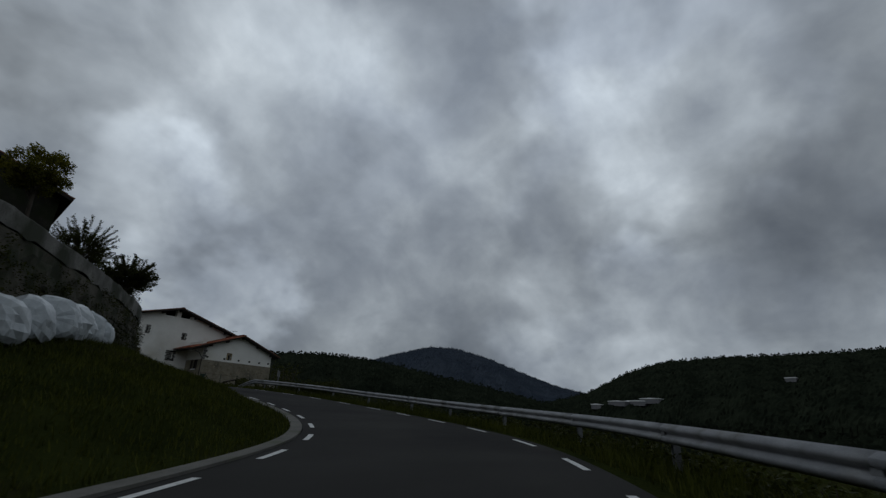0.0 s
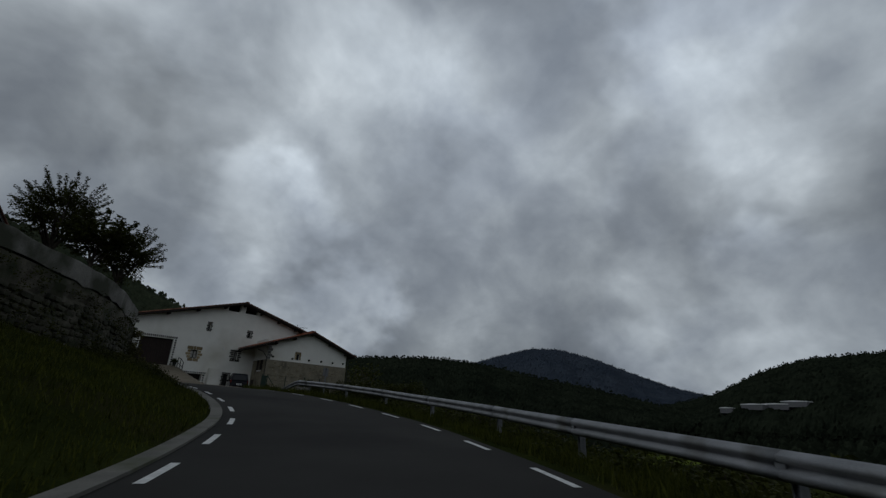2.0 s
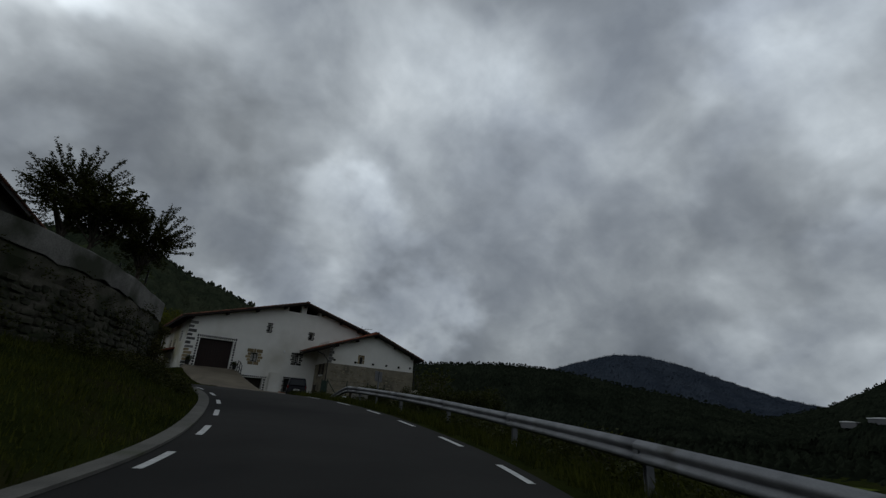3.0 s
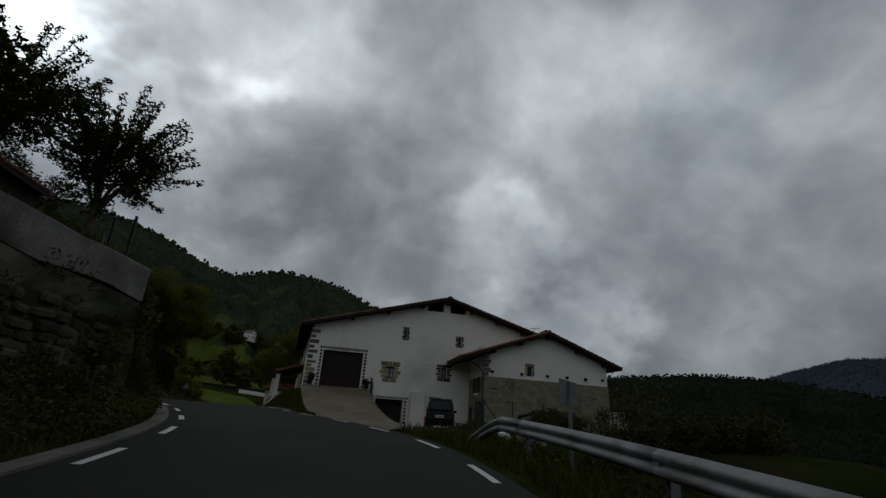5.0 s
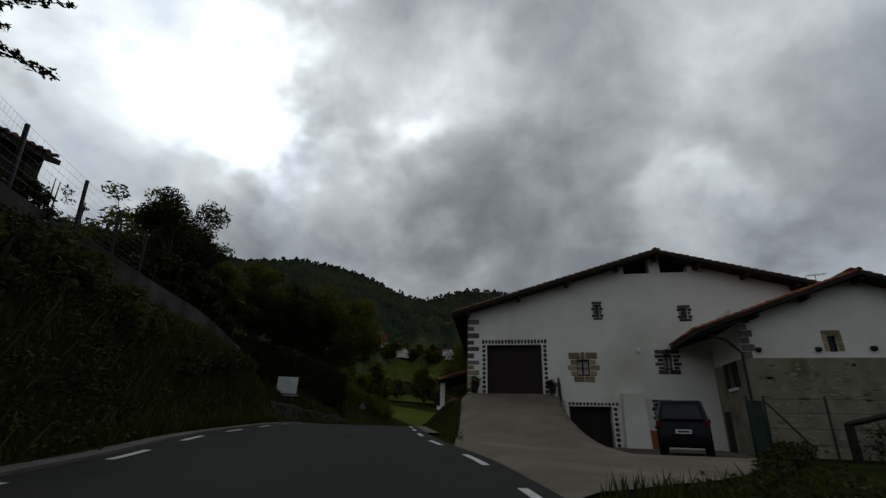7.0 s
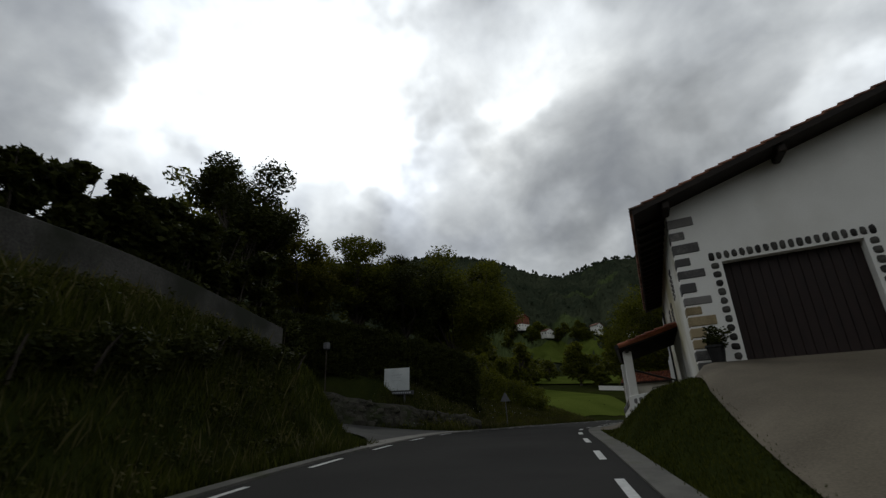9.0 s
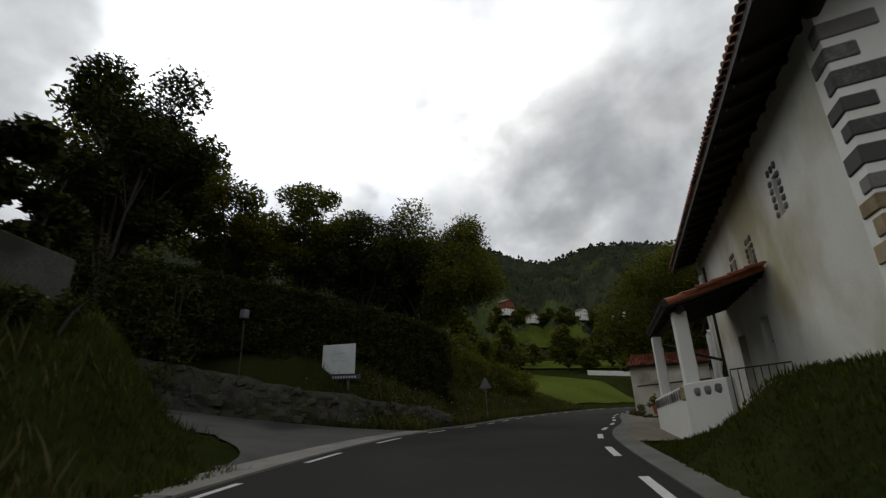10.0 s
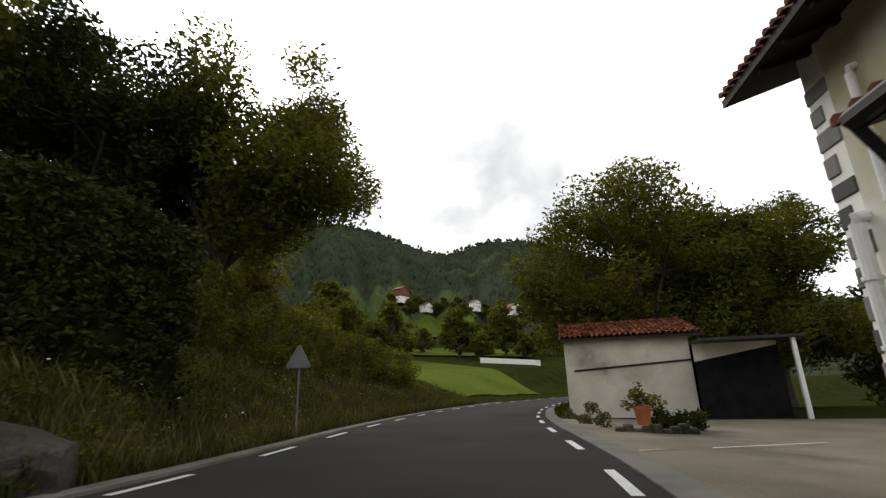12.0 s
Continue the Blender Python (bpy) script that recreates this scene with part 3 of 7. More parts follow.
def guard_rail():
    rail = thing("guard_rail", "galvanised steel guard rail on posts along the road verge", "guard rail", (*road_point(-40, 4.3), ROAD[at_y(-40), 2]))
    prof = [(0.02, 0.46), (-0.02, 0.48), (-0.08, 0.515), (-0.08, 0.57), (-0.01, 0.61), (-0.01, 0.64), (-0.08, 0.68), (-0.08, 0.735), (-0.02, 0.775), (0.02, 0.795)]
    i1 = at_y(-25.2)
    first = at_y(-78)
    joints = list(range(first, i1, 8)) + [i1]
    for a, b in zip(joints, joints[1:]):
        verts, faces = [], []
        for i in range(a, b + 1):
            back = 0.0
            for o, z in prof:
                p = ROAD[i, :2] + RIGHT[i] * (4.3 + o)
                verts.append((*p, ROAD[i, 2] + z))
        n = len(prof)
        for r in range(b - a):
            for k in range(n - 1):
                faces.append((r * n + k, r * n + k + 1, (r + 1) * n + k + 1, (r + 1) * n + k))
        ob = seat(from_data("beam", verts, faces, M_STEEL, smooth=True), rail)
        ob.modifiers.new("thick", "SOLIDIFY").thickness = 0.006
        # post behind the joint
        q, z = ROAD[a, :2] + RIGHT[a] * 4.46, ROAD[a, 2]
        m = Matrix.Translation((*q, 0)) @ Matrix.Rotation(math.atan2(TAN[a, 1], TAN[a, 0]), 4, "Z")
        bm = bmesh.new()
        box(bm, -0.05, 0.05, -0.012, 0.012, z - 0.6, z + 0.73, m=m)
        box(bm, -0.05, -0.038, -0.06, 0.06, z - 0.6, z + 0.73, m=m)
        box(bm, 0.038, 0.05, -0.06, 0.06, z - 0.6, z + 0.73, m=m)
        piece("post", bm, M_STEEL, rail)
        piece("spacer", boxed(-0.07, 0.07, 0.06, 0.2, z + 0.52, z + 0.73, m=m), M_STEEL, rail)
    # the end that dips into the verge
    verts, faces = [], []
    end = ROAD[i1, :2] + RIGHT[i1] * 4.3
    for k in range(9):
        t = k / 8
        for o, z in prof:
            p = end + TAN[i1, :2] * 2.6 * t + RIGHT[i1] * (o + 0.12 * t)
            verts.append((*p, ROAD[i1, 2] + z - 0.62 * t ** 1.4))
    n = len(prof)
    for r in range(8):
        for k in range(n - 1):
            faces.append((r * n + k, r * n + k + 1, (r + 1) * n + k + 1, (r + 1) * n + k))
    ob = seat(from_data("sloping_end", verts, faces, M_STEEL, smooth=True), rail)
    ob.modifiers.new("thick", "SOLIDIFY").thickness = 0.006


guard_rail()

# ---------------------------------------------------------------- farmhouse
XW, XE, YB = -1.0, 20.4, 14.4      # west and east walls, back wall
SKEW = 0.10                        # the long sides run off square by this much
RIDGE_X, RIDGE_Z, PITCH = 9.3, 7.2, 0.287
house = thing("farmhouse", "large white-plastered farmhouse with stone quoins and a low tiled gable roof", "house", (9, 7, -2.7))


def roof_z(x):
    return RIDGE_Z - PITCH * abs(x - RIDGE_X)


def gable_wall(name, x0, x1, y0, y1, zb, top, holes, mat, parent, cuts=()):
    """A wall facing -y whose top follows top(x), with rectangular openings (x0, x1, z0, z1)."""
    xs = sorted({x0, x1, *[h[0] for h in holes], *[h[1] for h in holes], *cuts})
    bm = bmesh.new()
    for a, b in zip(xs, xs[1:]):
        mid = (a + b) / 2
        z = zb
        for h in sorted((h for h in holes if h[0] <= mid <= h[1]), key=lambda h: h[2]):
            if h[2] > z + 1e-4:
                prism(bm, [(a, z), (b, z), (b, h[2]), (a, h[2])], y0, y1)
            z = h[3]
        if z < top(mid):
            prism(bm, [(a, z), (b, z), (b, top(b)), (a, top(a))], y0, y1)
    bmesh.ops.remove_doubles(bm, verts=bm.verts, dist=0.0005)
    return piece(name, bm, mat, parent)


GARAGE, CELLAR = (0.08, 3.06, -0.15, 2.45), (4.3, 6.4, -2.75, -0.72)
W_BIG, W_MID, W_SLIT, W_SQ, W_LOW = (4.84, 5.52, 0.78, 1.64), (9.14, 9.62, 1.1, 1.88), (6.04, 6.26, 3.88, 4.62), (10.38, 10.7, 3.72, 4.30), (8.5, 9.1, -1.75, -0.5)
front = gable_wall("front_wall", XW, XE, 0.0, 0.5, -3.2, lambda x: roof_z(x) - 0.02,
                   [GARAGE, CELLAR, W_BIG, W_MID, W_SLIT, W_SQ, W_LOW, (7.75, 9.1, 6.3, 9), (9.65, 11.05, 6.3, 9)], M_PLASTER, house, cuts=(RIDGE_X, 9.1, 9.65))
gable_wall("back_wall", XW, XE, YB - 0.5, YB, -3.2, lambda x: roof_z(x) - 0.02, [], M_PLASTER, house, cuts=(RIDGE_X,))


def side_wall(name, x0, x1, y0, y1, zb, zt, holes, mat, parent):
    ys = sorted({y0, y1, *[h[0] for h in holes], *[h[1] for h in holes]})
    bm = bmesh.new()
    for a, b in zip(ys, ys[1:]):
        mid, z = (a + b) / 2, zb
        for h in sorted((h for h in holes if h[0] <= mid <= h[1]), key=lambda h: h[2]):
            box(bm, x0, x1, a, b, z, h[2])
            z = h[3]
        box(bm, x0, x1, a, b, z, zt)
    bmesh.ops.remove_doubles(bm, verts=bm.verts, dist=0.0005)
    return piece(name, bm, mat, parent)


S_WIN = [(3.0, 3.25, 2.2, 3.0), (5.8, 6.1, 1.75, 2.4), (7.8, 8.1, 1.95, 2.5), (5.9, 6.7, -0.4, 0.7), (8.6, 9.6, -1.6, 0.55)]
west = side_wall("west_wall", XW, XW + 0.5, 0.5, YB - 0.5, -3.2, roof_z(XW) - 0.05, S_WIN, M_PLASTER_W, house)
side_wall("east_wall", XE - 0.5, XE, 0.5, YB - 0.5, -3.2, roof_z(XE) - 0.05, [], M_PLASTER, house)
# inner dark: unseen sheets added to close the openings from behind, dark like shaded rooms
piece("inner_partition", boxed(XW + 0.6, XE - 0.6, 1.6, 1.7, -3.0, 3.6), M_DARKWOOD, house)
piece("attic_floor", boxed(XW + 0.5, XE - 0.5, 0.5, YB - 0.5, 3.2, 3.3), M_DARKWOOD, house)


def tile_rows(name, corner, along, up, n_along, n_up, mat, parent, length=0.42, width=0.21, r=0.075):
    """Barrel tiles laid in courses, as one joined sheet of half pipes: corner, unit vectors along the eave and up the slope."""
    along, up = Vector(along), Vector(up)
    nrm = along.cross(up).normalized()
    if nrm.z < 0:
        nrm = -nrm
    verts, faces = [], []
    rng = random.Random(5)
    for j in range(n_up):
        for i in range(n_along):
            jit, lift = rng.uniform(-0.012, 0.012), rng.uniform(0, 0.012)
            base = Vector(corner) + along * ((i + 0.5) * width + jit) + up * (j * length * 0.86)
            b0 = len(verts)
            for e, (s, rr, h) in enumerate(((0.0, r * 1.15, 0.035), (length, r * 0.92, 0.0))):
                for k in range(5):
                    an = math.pi * k / 4
                    p = base + up * s + along * (math.cos(an) * rr) + nrm * (math.sin(an) * rr + h + lift)
                    verts.append(p)
            for k in range(4):
                faces.append((b0 + k, b0 + k + 1, b0 + 6 + k, b0 + 5 + k))
            faces.append((b0, b0 + 1, b0 + 2, b0 + 3, b0 + 4))
    return seat(from_data(name, verts, faces, mat), parent)


def gable_roof(parent, rx, rz, x_left, x_right, pitch_l, pitch_r, y0, y1, mat, thick=0.16, tiles=True):
    for side, xe, pt in (("left", x_left, pitch_l), ("right", x_right, pitch_r)):
        ze = rz - pt * abs(xe - rx)
        bm = bmesh.new()
        prism(bm, [(rx, rz), (xe, ze), (xe, ze + thick), (rx, rz + thick)], y0, y1)
        deck = piece("roof_slope", bm, M_DARKWOOD, parent, "dark boarded roof slope under tiles")
        run = math.hypot(xe - rx, ze - rz)
        up = Vector(((rx - xe) / run, 0, (rz - ze) / run))
        n_up = int(run / 0.36) + 1
        n_al = int((y1 - y0) / 0.21)
        corner = Vector((xe, y0, ze + thick + 0.005)) - up * 0.06
        seat_ob = tile_rows("tile_sheet", corner, (0, 1, 0), up, n_al, n_up, mat, deck)
        tagged(seat_ob, "weathered red-brown barrel tiles", kind="stuff")
    n = int((y1 - y0) / 0.4)
    bm = bmesh.new()
    for k in range(n):
        y = y0 + 0.4 * k
        verts = []
        for s, rr in ((0, 0.13), (0.45, 0.11)):
            ring = []
            for q in range(6):
                an = math.pi * q / 5
                ring.append(bm.verts.new((rx + math.cos(an) * rr, y + s, rz + thick + 0.03 + math.sin(an) * rr)))
            verts.append(ring)
        for q in range(5):
            bm.faces.new((verts[0][q], verts[0][q + 1], verts[1][q + 1], verts[1][q]))
    tagged(piece("ridge_tiles", bm, mat, parent), "row of ridge tiles", kind="stuff")


gable_roof(house, RIDGE_X, RIDGE_Z, -1.87, 21.3, PITCH, PITCH, -0.8, YB + 0.8, M_TILE_OLD)


def beam_end(x, y0, y1, z, w=0.2, h=0.24):
    bm = boxed(x - w / 2, x + w / 2, y0, y1, z - h, z, bevel=0.04)
    return piece("purlin_end", bm, M_DARKWOOD, house)


for x in (XW, 1.9, 4.6, 7.3, 9.38, 11.4, 13.6, 15.8):
    beam_end(x, -0.72, 0.02, roof_z(x) - 0.005)
for k in range(20):
    y = 0.3 + k * 0.72
    bm = bmesh.new()
    prism(bm, [(-1.82, roof_z(-1.82) - 0.005), (XW, roof_z(XW) - 0.005), (XW, roof_z(XW) - 0.15), (-1.78, roof_z(-1.82) - 0.11)], y, y + 0.1)
    piece("rafter_end", bm, M_DARKWOOD, house)

# stone dressings
_STONES = {}


def stone_mesh(w, h, d, kind, seed):
    """A shared rounded block of the given size, centred; kind 'block' or 'cobble'."""
    key = (round(w, 2), round(h, 2), round(d, 2), kind, seed)
    if key not in _STONES:
        rng = random.Random(str(key))
        bm = bmesh.new()
        if kind == "block":
            box(bm, -w / 2, w / 2, -d / 2, d / 2, -h / 2, h / 2, bevel=min(w, h) * 0.09)
            for v in bm.verts:
                v.co += Vector((rng.uniform(-0.012, 0.012), 0, rng.uniform(-0.012, 0.012)))
        elif kind == "rubble":
            n = 8
            rim, top = [], []
            for k in range(n):
                a = 2 * math.pi * (k + 0.5) / n
                q = rng.uniform(0.84, 1.04)
                ca, sa = math.copysign(abs(math.cos(a)) ** 0.45, math.cos(a)), math.copysign(abs(math.sin(a)) ** 0.45, math.sin(a))
                rim.append(bm.verts.new((ca * w / 2 * q, d / 2, sa * h / 2 * q)))
                top.append(bm.verts.new((ca * w * 0.41 * q, -d / 2 + rng.uniform(-0.012, 0.022), sa * h * 0.40 * q)))
            mid_v = bm.verts.new((rng.uniform(-0.15, 0.15) * w, -d / 2 - 0.004, rng.uniform(-0.15, 0.15) * h))
            for k in range(n):
                bm.faces.new((rim[k], rim[(k + 1) % n], top[(k + 1) % n], top[k]))
                bm.faces.new((top[k], top[(k + 1) % n], mid_v))
        else:
            n = 9
            rim, top = [], []
            for k in range(n):
                a = 2 * math.pi * k / n
                q = rng.uniform(0.86, 1.05)
                ca, sa = math.copysign(abs(math.cos(a)) ** 0.7, math.cos(a)), math.copysign(abs(math.sin(a)) ** 0.7, math.sin(a))
                rim.append(bm.verts.new((ca * w / 2 * q, d / 2, sa * h / 2 * q)))
                top.append(bm.verts.new((ca * w * 0.36 * q, -d / 2, sa * h * 0.36 * q)))
            for k in range(n):
                bm.faces.new((rim[k], rim[(k + 1) % n], top[(k + 1) % n], top[k]))
            bm.faces.new(top)
        bmesh.ops.recalc_face_normals(bm, faces=bm.faces)
        me = bpy.data.meshes.new("stone")
        bm.to_mesh(me)
        if kind == "cobble":
            for p in me.polygons:
                p.use_smooth = True
        bm.free()
        _STONES[key] = me
    return _STONES[key]


def stone(parent, x, y, z, w, h, d=0.06, kind="block", mat=None, rz=0.0, tilt=0.0):
    me = stone_mesh(w, h, d, kind, random.Random(x * 7 + z * 13).randrange(3))
    mat = mat or M_DARKSTONE
    if len(me.materials) == 0:
        me.materials.append(mat)
    elif me.materials[0] != mat:
        me = me.copy()
        me.materials.clear()
        me.materials.append(mat)
    ob = new("stone", me)
    ob.parent = parent
    if parent.parent is None:
        ob.matrix_parent_inverse = parent.matrix_world.inverted()
    ob.matrix_basis = pose(x, y, z, 0, tilt, rz)
    return ob


# corner quoins, alternately long and short on both faces
rq = random.Random(3)
z, k = -0.35, 0
while z < 3.75:
    h = rq.uniform(0.24, 0.31)
    long = k % 2 == 0
    mt = M_STONE if 0.0 < z < 1.35 else M_GREYSTONE
    wf, ws = (0.64, 0.24) if long else (0.35, 0.44)
    bm = bmesh.new()
    box(bm, XW - 0.025, XW + wf, -0.025, ws, z, z + h - 0.03, bevel=0.02)
    piece("quoin", bm, mt, front)
    z += h + (0.02 if z < 1.2 else 0.10)
    k += 1
# rear corner
z, k = -2.0, 0
while z < 3.6:
    h = rq.uniform(0.3, 0.42)
    wf = 0.5 if k % 2 == 0 else 0.28
    bm = bmesh.new()
    box(bm, XW - 0.025, XW + 0.3, YB - wf, YB + 0.025, z, z + h - 0.04, bevel=0.02)
    piece("quoin", bm, M_GREYSTONE, west)
    z += h + 0.08
    k += 1


def cobble_row(parent, x0, z0, x1, z1, w, h, gap=0.03, y=-0.01, mat=None, rz=0.0, xfix=None):
    n = max(1, round(math.hypot(x1 - x0, z1 - z0) / ((w if abs(x1 - x0) > abs(z1 - z0) else h) + gap)))
    for i in range(n):
        t = (i + 0.5) / n
        j = 0.9 + 0.2 * random.random()
        stone(parent, x0 + (x1 - x0) * t, y, z0 + (z1 - z0) * t, w * j, h * (0.9 + 0.2 * random.random()), 0.05, "cobble", mat)


g = GARAGE
cobble_row(front, g[0] - 0.3, g[3] + 0.17, g[1] + 0.3, g[3] + 0.17, 0.15, 0.26)
cobble_row(front, g[0] - 0.17, g[2], g[0] - 0.17, g[3] + 0.02, 0.21, 0.21)
cobble_row(front, g[1] + 0.17, g[2], g[1] + 0.17, g[3] + 0.02, 0.21, 0.21)
c = CELLAR
cobble_row(front, c[0] - 0.05, c[3] + 0.12, c[1] + 0.35, c[3] + 0.12, 0.15, 0.16)
cobble_row(front, c[1] + 0.16, c[2] + 0.1, c[1] + 0.16, c[3], 0.22, 0.2)


def window_stones(w, mat, side_n=3, side=0.34, head=0.36, sill=0.28):
    x0, x1, z0, z1 = w
    xc = (x0 + x1) / 2
    # head: keystone and two springers
    stone(front, xc, -0.01, z1 + head / 2 + 0.01, 0.2, head, 0.05, "block", mat)
    for s in (-1, 1):
        stone(front, xc + s * ((x1 - x0) / 2 + 0.10), -0.01, z1 + head / 2 + 0.01, (x1 - x0) / 2 + 0.24, head - 0.03, 0.05, "block", mat, tilt=0)
        h = (z1 - z0) / side_n
        for i in range(side_n):
            ww = side * (1.35 if i % 2 else 0.85)
            stone(front, xc + s * ((x1 - x0) / 2 + ww / 2 + 0.01), -0.01, z0 + h * (i + 0.5), ww, h - 0.05, 0.05, "block", mat)
        stone(front, xc + s * 0.27, -0.01, z0 - sill / 2 - 0.01, 0.5, sill, 0.05, "block", mat)


window_stones(W_BIG, M_STONE)
window_stones(W_MID, M_DARKSTONE, 4, 0.28, 0.24, 0.2)
for w in (W_SLIT, W_SQ, W_LOW):
    x0, x1, z0, z1 = w
    n = max(2, round((z1 - z0) / 0.2))
    for s, xx in ((-1, x0), (1, x1)):
        for i in range(n):
            ww = 0.11 if (i % 2) else 0.18
            stone(front, xx + s * (ww / 2 + 0.005), -0.01, z0 + (z1 - z0) * (i + 0.5) / n, ww, (z1 - z0) / n - 0.04, 0.04, "block", M_DARKSTONE)
    stone(front, (x0 + x1) / 2, -0.01, z1 + 0.08, x1 - x0 + 0.3, 0.13, 0.04, "block", M_DARKSTONE)
    stone(front, (x0 + x1) / 2, -0.01, z0 - 0.07, x1 - x0 + 0.26, 0.11, 0.04, "block", M_DARKSTONE)


def window_unit(parent, x0, x1, z0, z1, y, bars=2, rows=2, wall="y", label="small window with iron bars"):
    """A window set in a wall that faces -y (or -x with wall='x')."""
    m = Matrix.Identity(4) if wall == "y" else Matrix(((0, 1, 0, 0), (1, 0, 0, 0), (0, 0, 1, 0), (0, 0, 0, 1)))
    bm = bmesh.new()
    fw = 0.045
    box(bm, x0, x0 + fw, y, y + 0.06, z0, z1, m=m)
    box(bm, x1 - fw, x1, y, y + 0.06, z0, z1, m=m)
    box(bm, x0 + fw, x1 - fw, y, y + 0.06, z0, z0 + fw, m=m)
    box(bm, x0 + fw, x1 - fw, y, y + 0.06, z1 - fw, z1, m=m)
    win = piece("window", bm, M_DARKWOOD, parent, label)
    pane = boxed(x0 + fw, x1 - fw, y + 0.02, y + 0.03, z0 + fw, z1 - fw, m=m)
    seat_pane = part("pane", pane, M_GLASS)
    seat_pane.parent = win
    for i in range(bars):
        x = x0 + (x1 - x0) * (i + 1) / (bars + 1)
        b = boxed(x - 0.012, x + 0.012, y - 0.05, y - 0.03, z0, z1, m=m)
        part("bar", b, M_IRON).parent = win
    for i in range(rows):
        zq = z0 + (z1 - z0) * (i + 1) / (rows + 1)
        b = boxed(x0, x1, y - 0.055, y - 0.035, zq - 0.012, zq + 0.012, m=m)
        part("bar", b, M_IRON).parent = win
    return win


window_unit(house, *W_BIG, 0.2, 1, 1)
for wx, q in ((W_BIG, 0.32), (W_MID, 0.2)):
    mid_x = (wx[0] + wx[1]) / 2
    for side in (-1, 1):
        xa = mid_x + side * q / 2
        piece("curtain", boxed(xa - q * 0.36, xa + q * 0.36, 0.214, 0.219, wx[2] + 0.1, wx[3] - 0.1), M_CURTAIN, house, "pale curtain behind the pane")
window_unit(house, *W_MID, 0.2, 1, 2)
window_unit(house, *W_SLIT, 0.2, 0, 1)
window_unit(house, *W_SQ, 0.2, 1, 1)
window_unit(house, *W_LOW, 0.25, 2, 2)
for a, b, z0, z1 in S_WIN[:4]:
    window_unit(house, a, b, z0, z1, XW + 0.2, 1, 1, wall="x")


def plank_door(parent, x0, x1, z0, z1, y, mat, planks=9, label="dark stained plank door"):
    door = piece("door", boxed(x0, x1, y + 0.03, y + 0.07, z0, z1), mat, parent, label)
    w = (x1 - x0) / planks
    for i in range(planks):
        b = boxed(x0 + i * w + 0.006, x0 + (i + 1) * w - 0.006, y, y + 0.029, z0 + 0.01, z1 - 0.01, bevel=0.006)
        part("plank", b, mat).parent = door
    return door


plank_door(house, GARAGE[0], GARAGE[1], GARAGE[2], GARAGE[3], 0.28, M_DOOR, 14, "dark brown garage door of upright planks")
plank_door(house, CELLAR[0], CELLAR[1], CELLAR[2], CELLAR[3], 0.5, M_DARKWOOD, 8, "dark cellar door in shadow")
bm = boxed(S_WIN[4][0], S_WIN[4][1], XW + 0.25, XW + 0.32, S_WIN[4][2], S_WIN[4][3], m=Matrix(((0, 1, 0, 0), (1, 0, 0, 0), (0, 0, 1, 0), (0, 0, 0, 1))))
piece("door", bm, M_DARKWOOD, house, "dark wooden porch door")
# buttress and side stones of the west wall windows
bm = bmesh.new()
prism(bm, [(6.78, -3.0), (7.95, -3.0), (7.85, -0.1), (6.85, -0.1)], -0.55, 0.01)
piece("buttress", bm, M_PLASTER, house, "white plastered buttress")
for a, b, z0, z1 in S_WIN[:3]:
    n = 5
    for s, yy in ((-1, a), (1, b)):
        for i in range(n):
            stone(west, XW - 0.01, yy + s * 0.13, z0 + (z1 - z0) * (i + 0.5) / n, 0.2, 0.15, 0.05, "cobble", M_GREYSTONE, rz=-90)
    for i in range(3):
        stone(west, XW - 0.01, a - 0.1 + 0.22 * i, z1 + 0.13, 0.15, 0.18, 0.05, "cobble", M_GREYSTONE, rz=-90)

# the long sides lean off square
bpy.context.view_layer.update()
for ob in house.children_recursive:
    if ob.type != "MESH":
        continue
    if ob.data.users == 1 and ob.matrix_world.translation.length < 1e-4:
        for v in ob.data.vertices:
            v.co.x -= SKEW * v.co.y
    else:
        m = ob.matrix_world.copy()
        m.translation.x -= SKEW * m.translation.y
        ob.matrix_world = m
        bpy.context.view_layer.update()

# ---------------------------------------------------------------- annex
AX0, AX1, AY = 11.5, 21.2, -3.7
A_RX, A_RZ, A_PL, A_PR = 16.3, 4.5, 0.355, 0.37
annex = thing("farmhouse_annex", "lower gabled annex with white plaster over a bare stone base", "house", (15.8, -2, -2.9))


def annex_top(x):
    return A_RZ - (A_PL if x < A_RX else A_PR) * abs(x - A_RX) - 0.02


A_WIN = (14.78, 15.15, 1.4, 2.08)
upper = gable_wall("front_wall", AX0, AX1, AY, AY + 0.45, 1.15, annex_top, [A_WIN], M_PLASTER, annex, cuts=(A_RX,))
base = piece("stone_base", boxed(AX0 - 0.05, AX1 + 0.05, AY - 0.05, AY + 0.45, -4.2, 1.149), M_MORTAR, annex, "bare rubble stone base in sandy mortar")
rs = random.Random(21)
for _ in range(230):
    x, z = rs.uniform(AX0 + 0.15, AX1 - 0.15), rs.uniform(-2.6, 1.0)
    stone(base, x, AY - 0.048, z, rs.uniform(0.16, 0.42), rs.uniform(0.10, 0.22), 0.022, "cobble", M_BASESTONE)
A_SIDE = (-2.5, -1.75, 0.05, 1.15)
side_wall("side_wall", AX0, AX0 + 0.4, AY + 0.45, -0.03, 1.15, 3.4, [], M_PLASTER, annex)
lower = side_wall("side_base", AX0 - 0.04, AX0 + 0.4, AY + 0.45, -0.03, -3.4, 1.149, [A_SIDE], M_MORTAR, annex)
side_wall("east_wall", AX1 - 0.4, AX1, AY + 0.45, -0.03, -4.2, 2.9, [], M_PLASTER, annex)
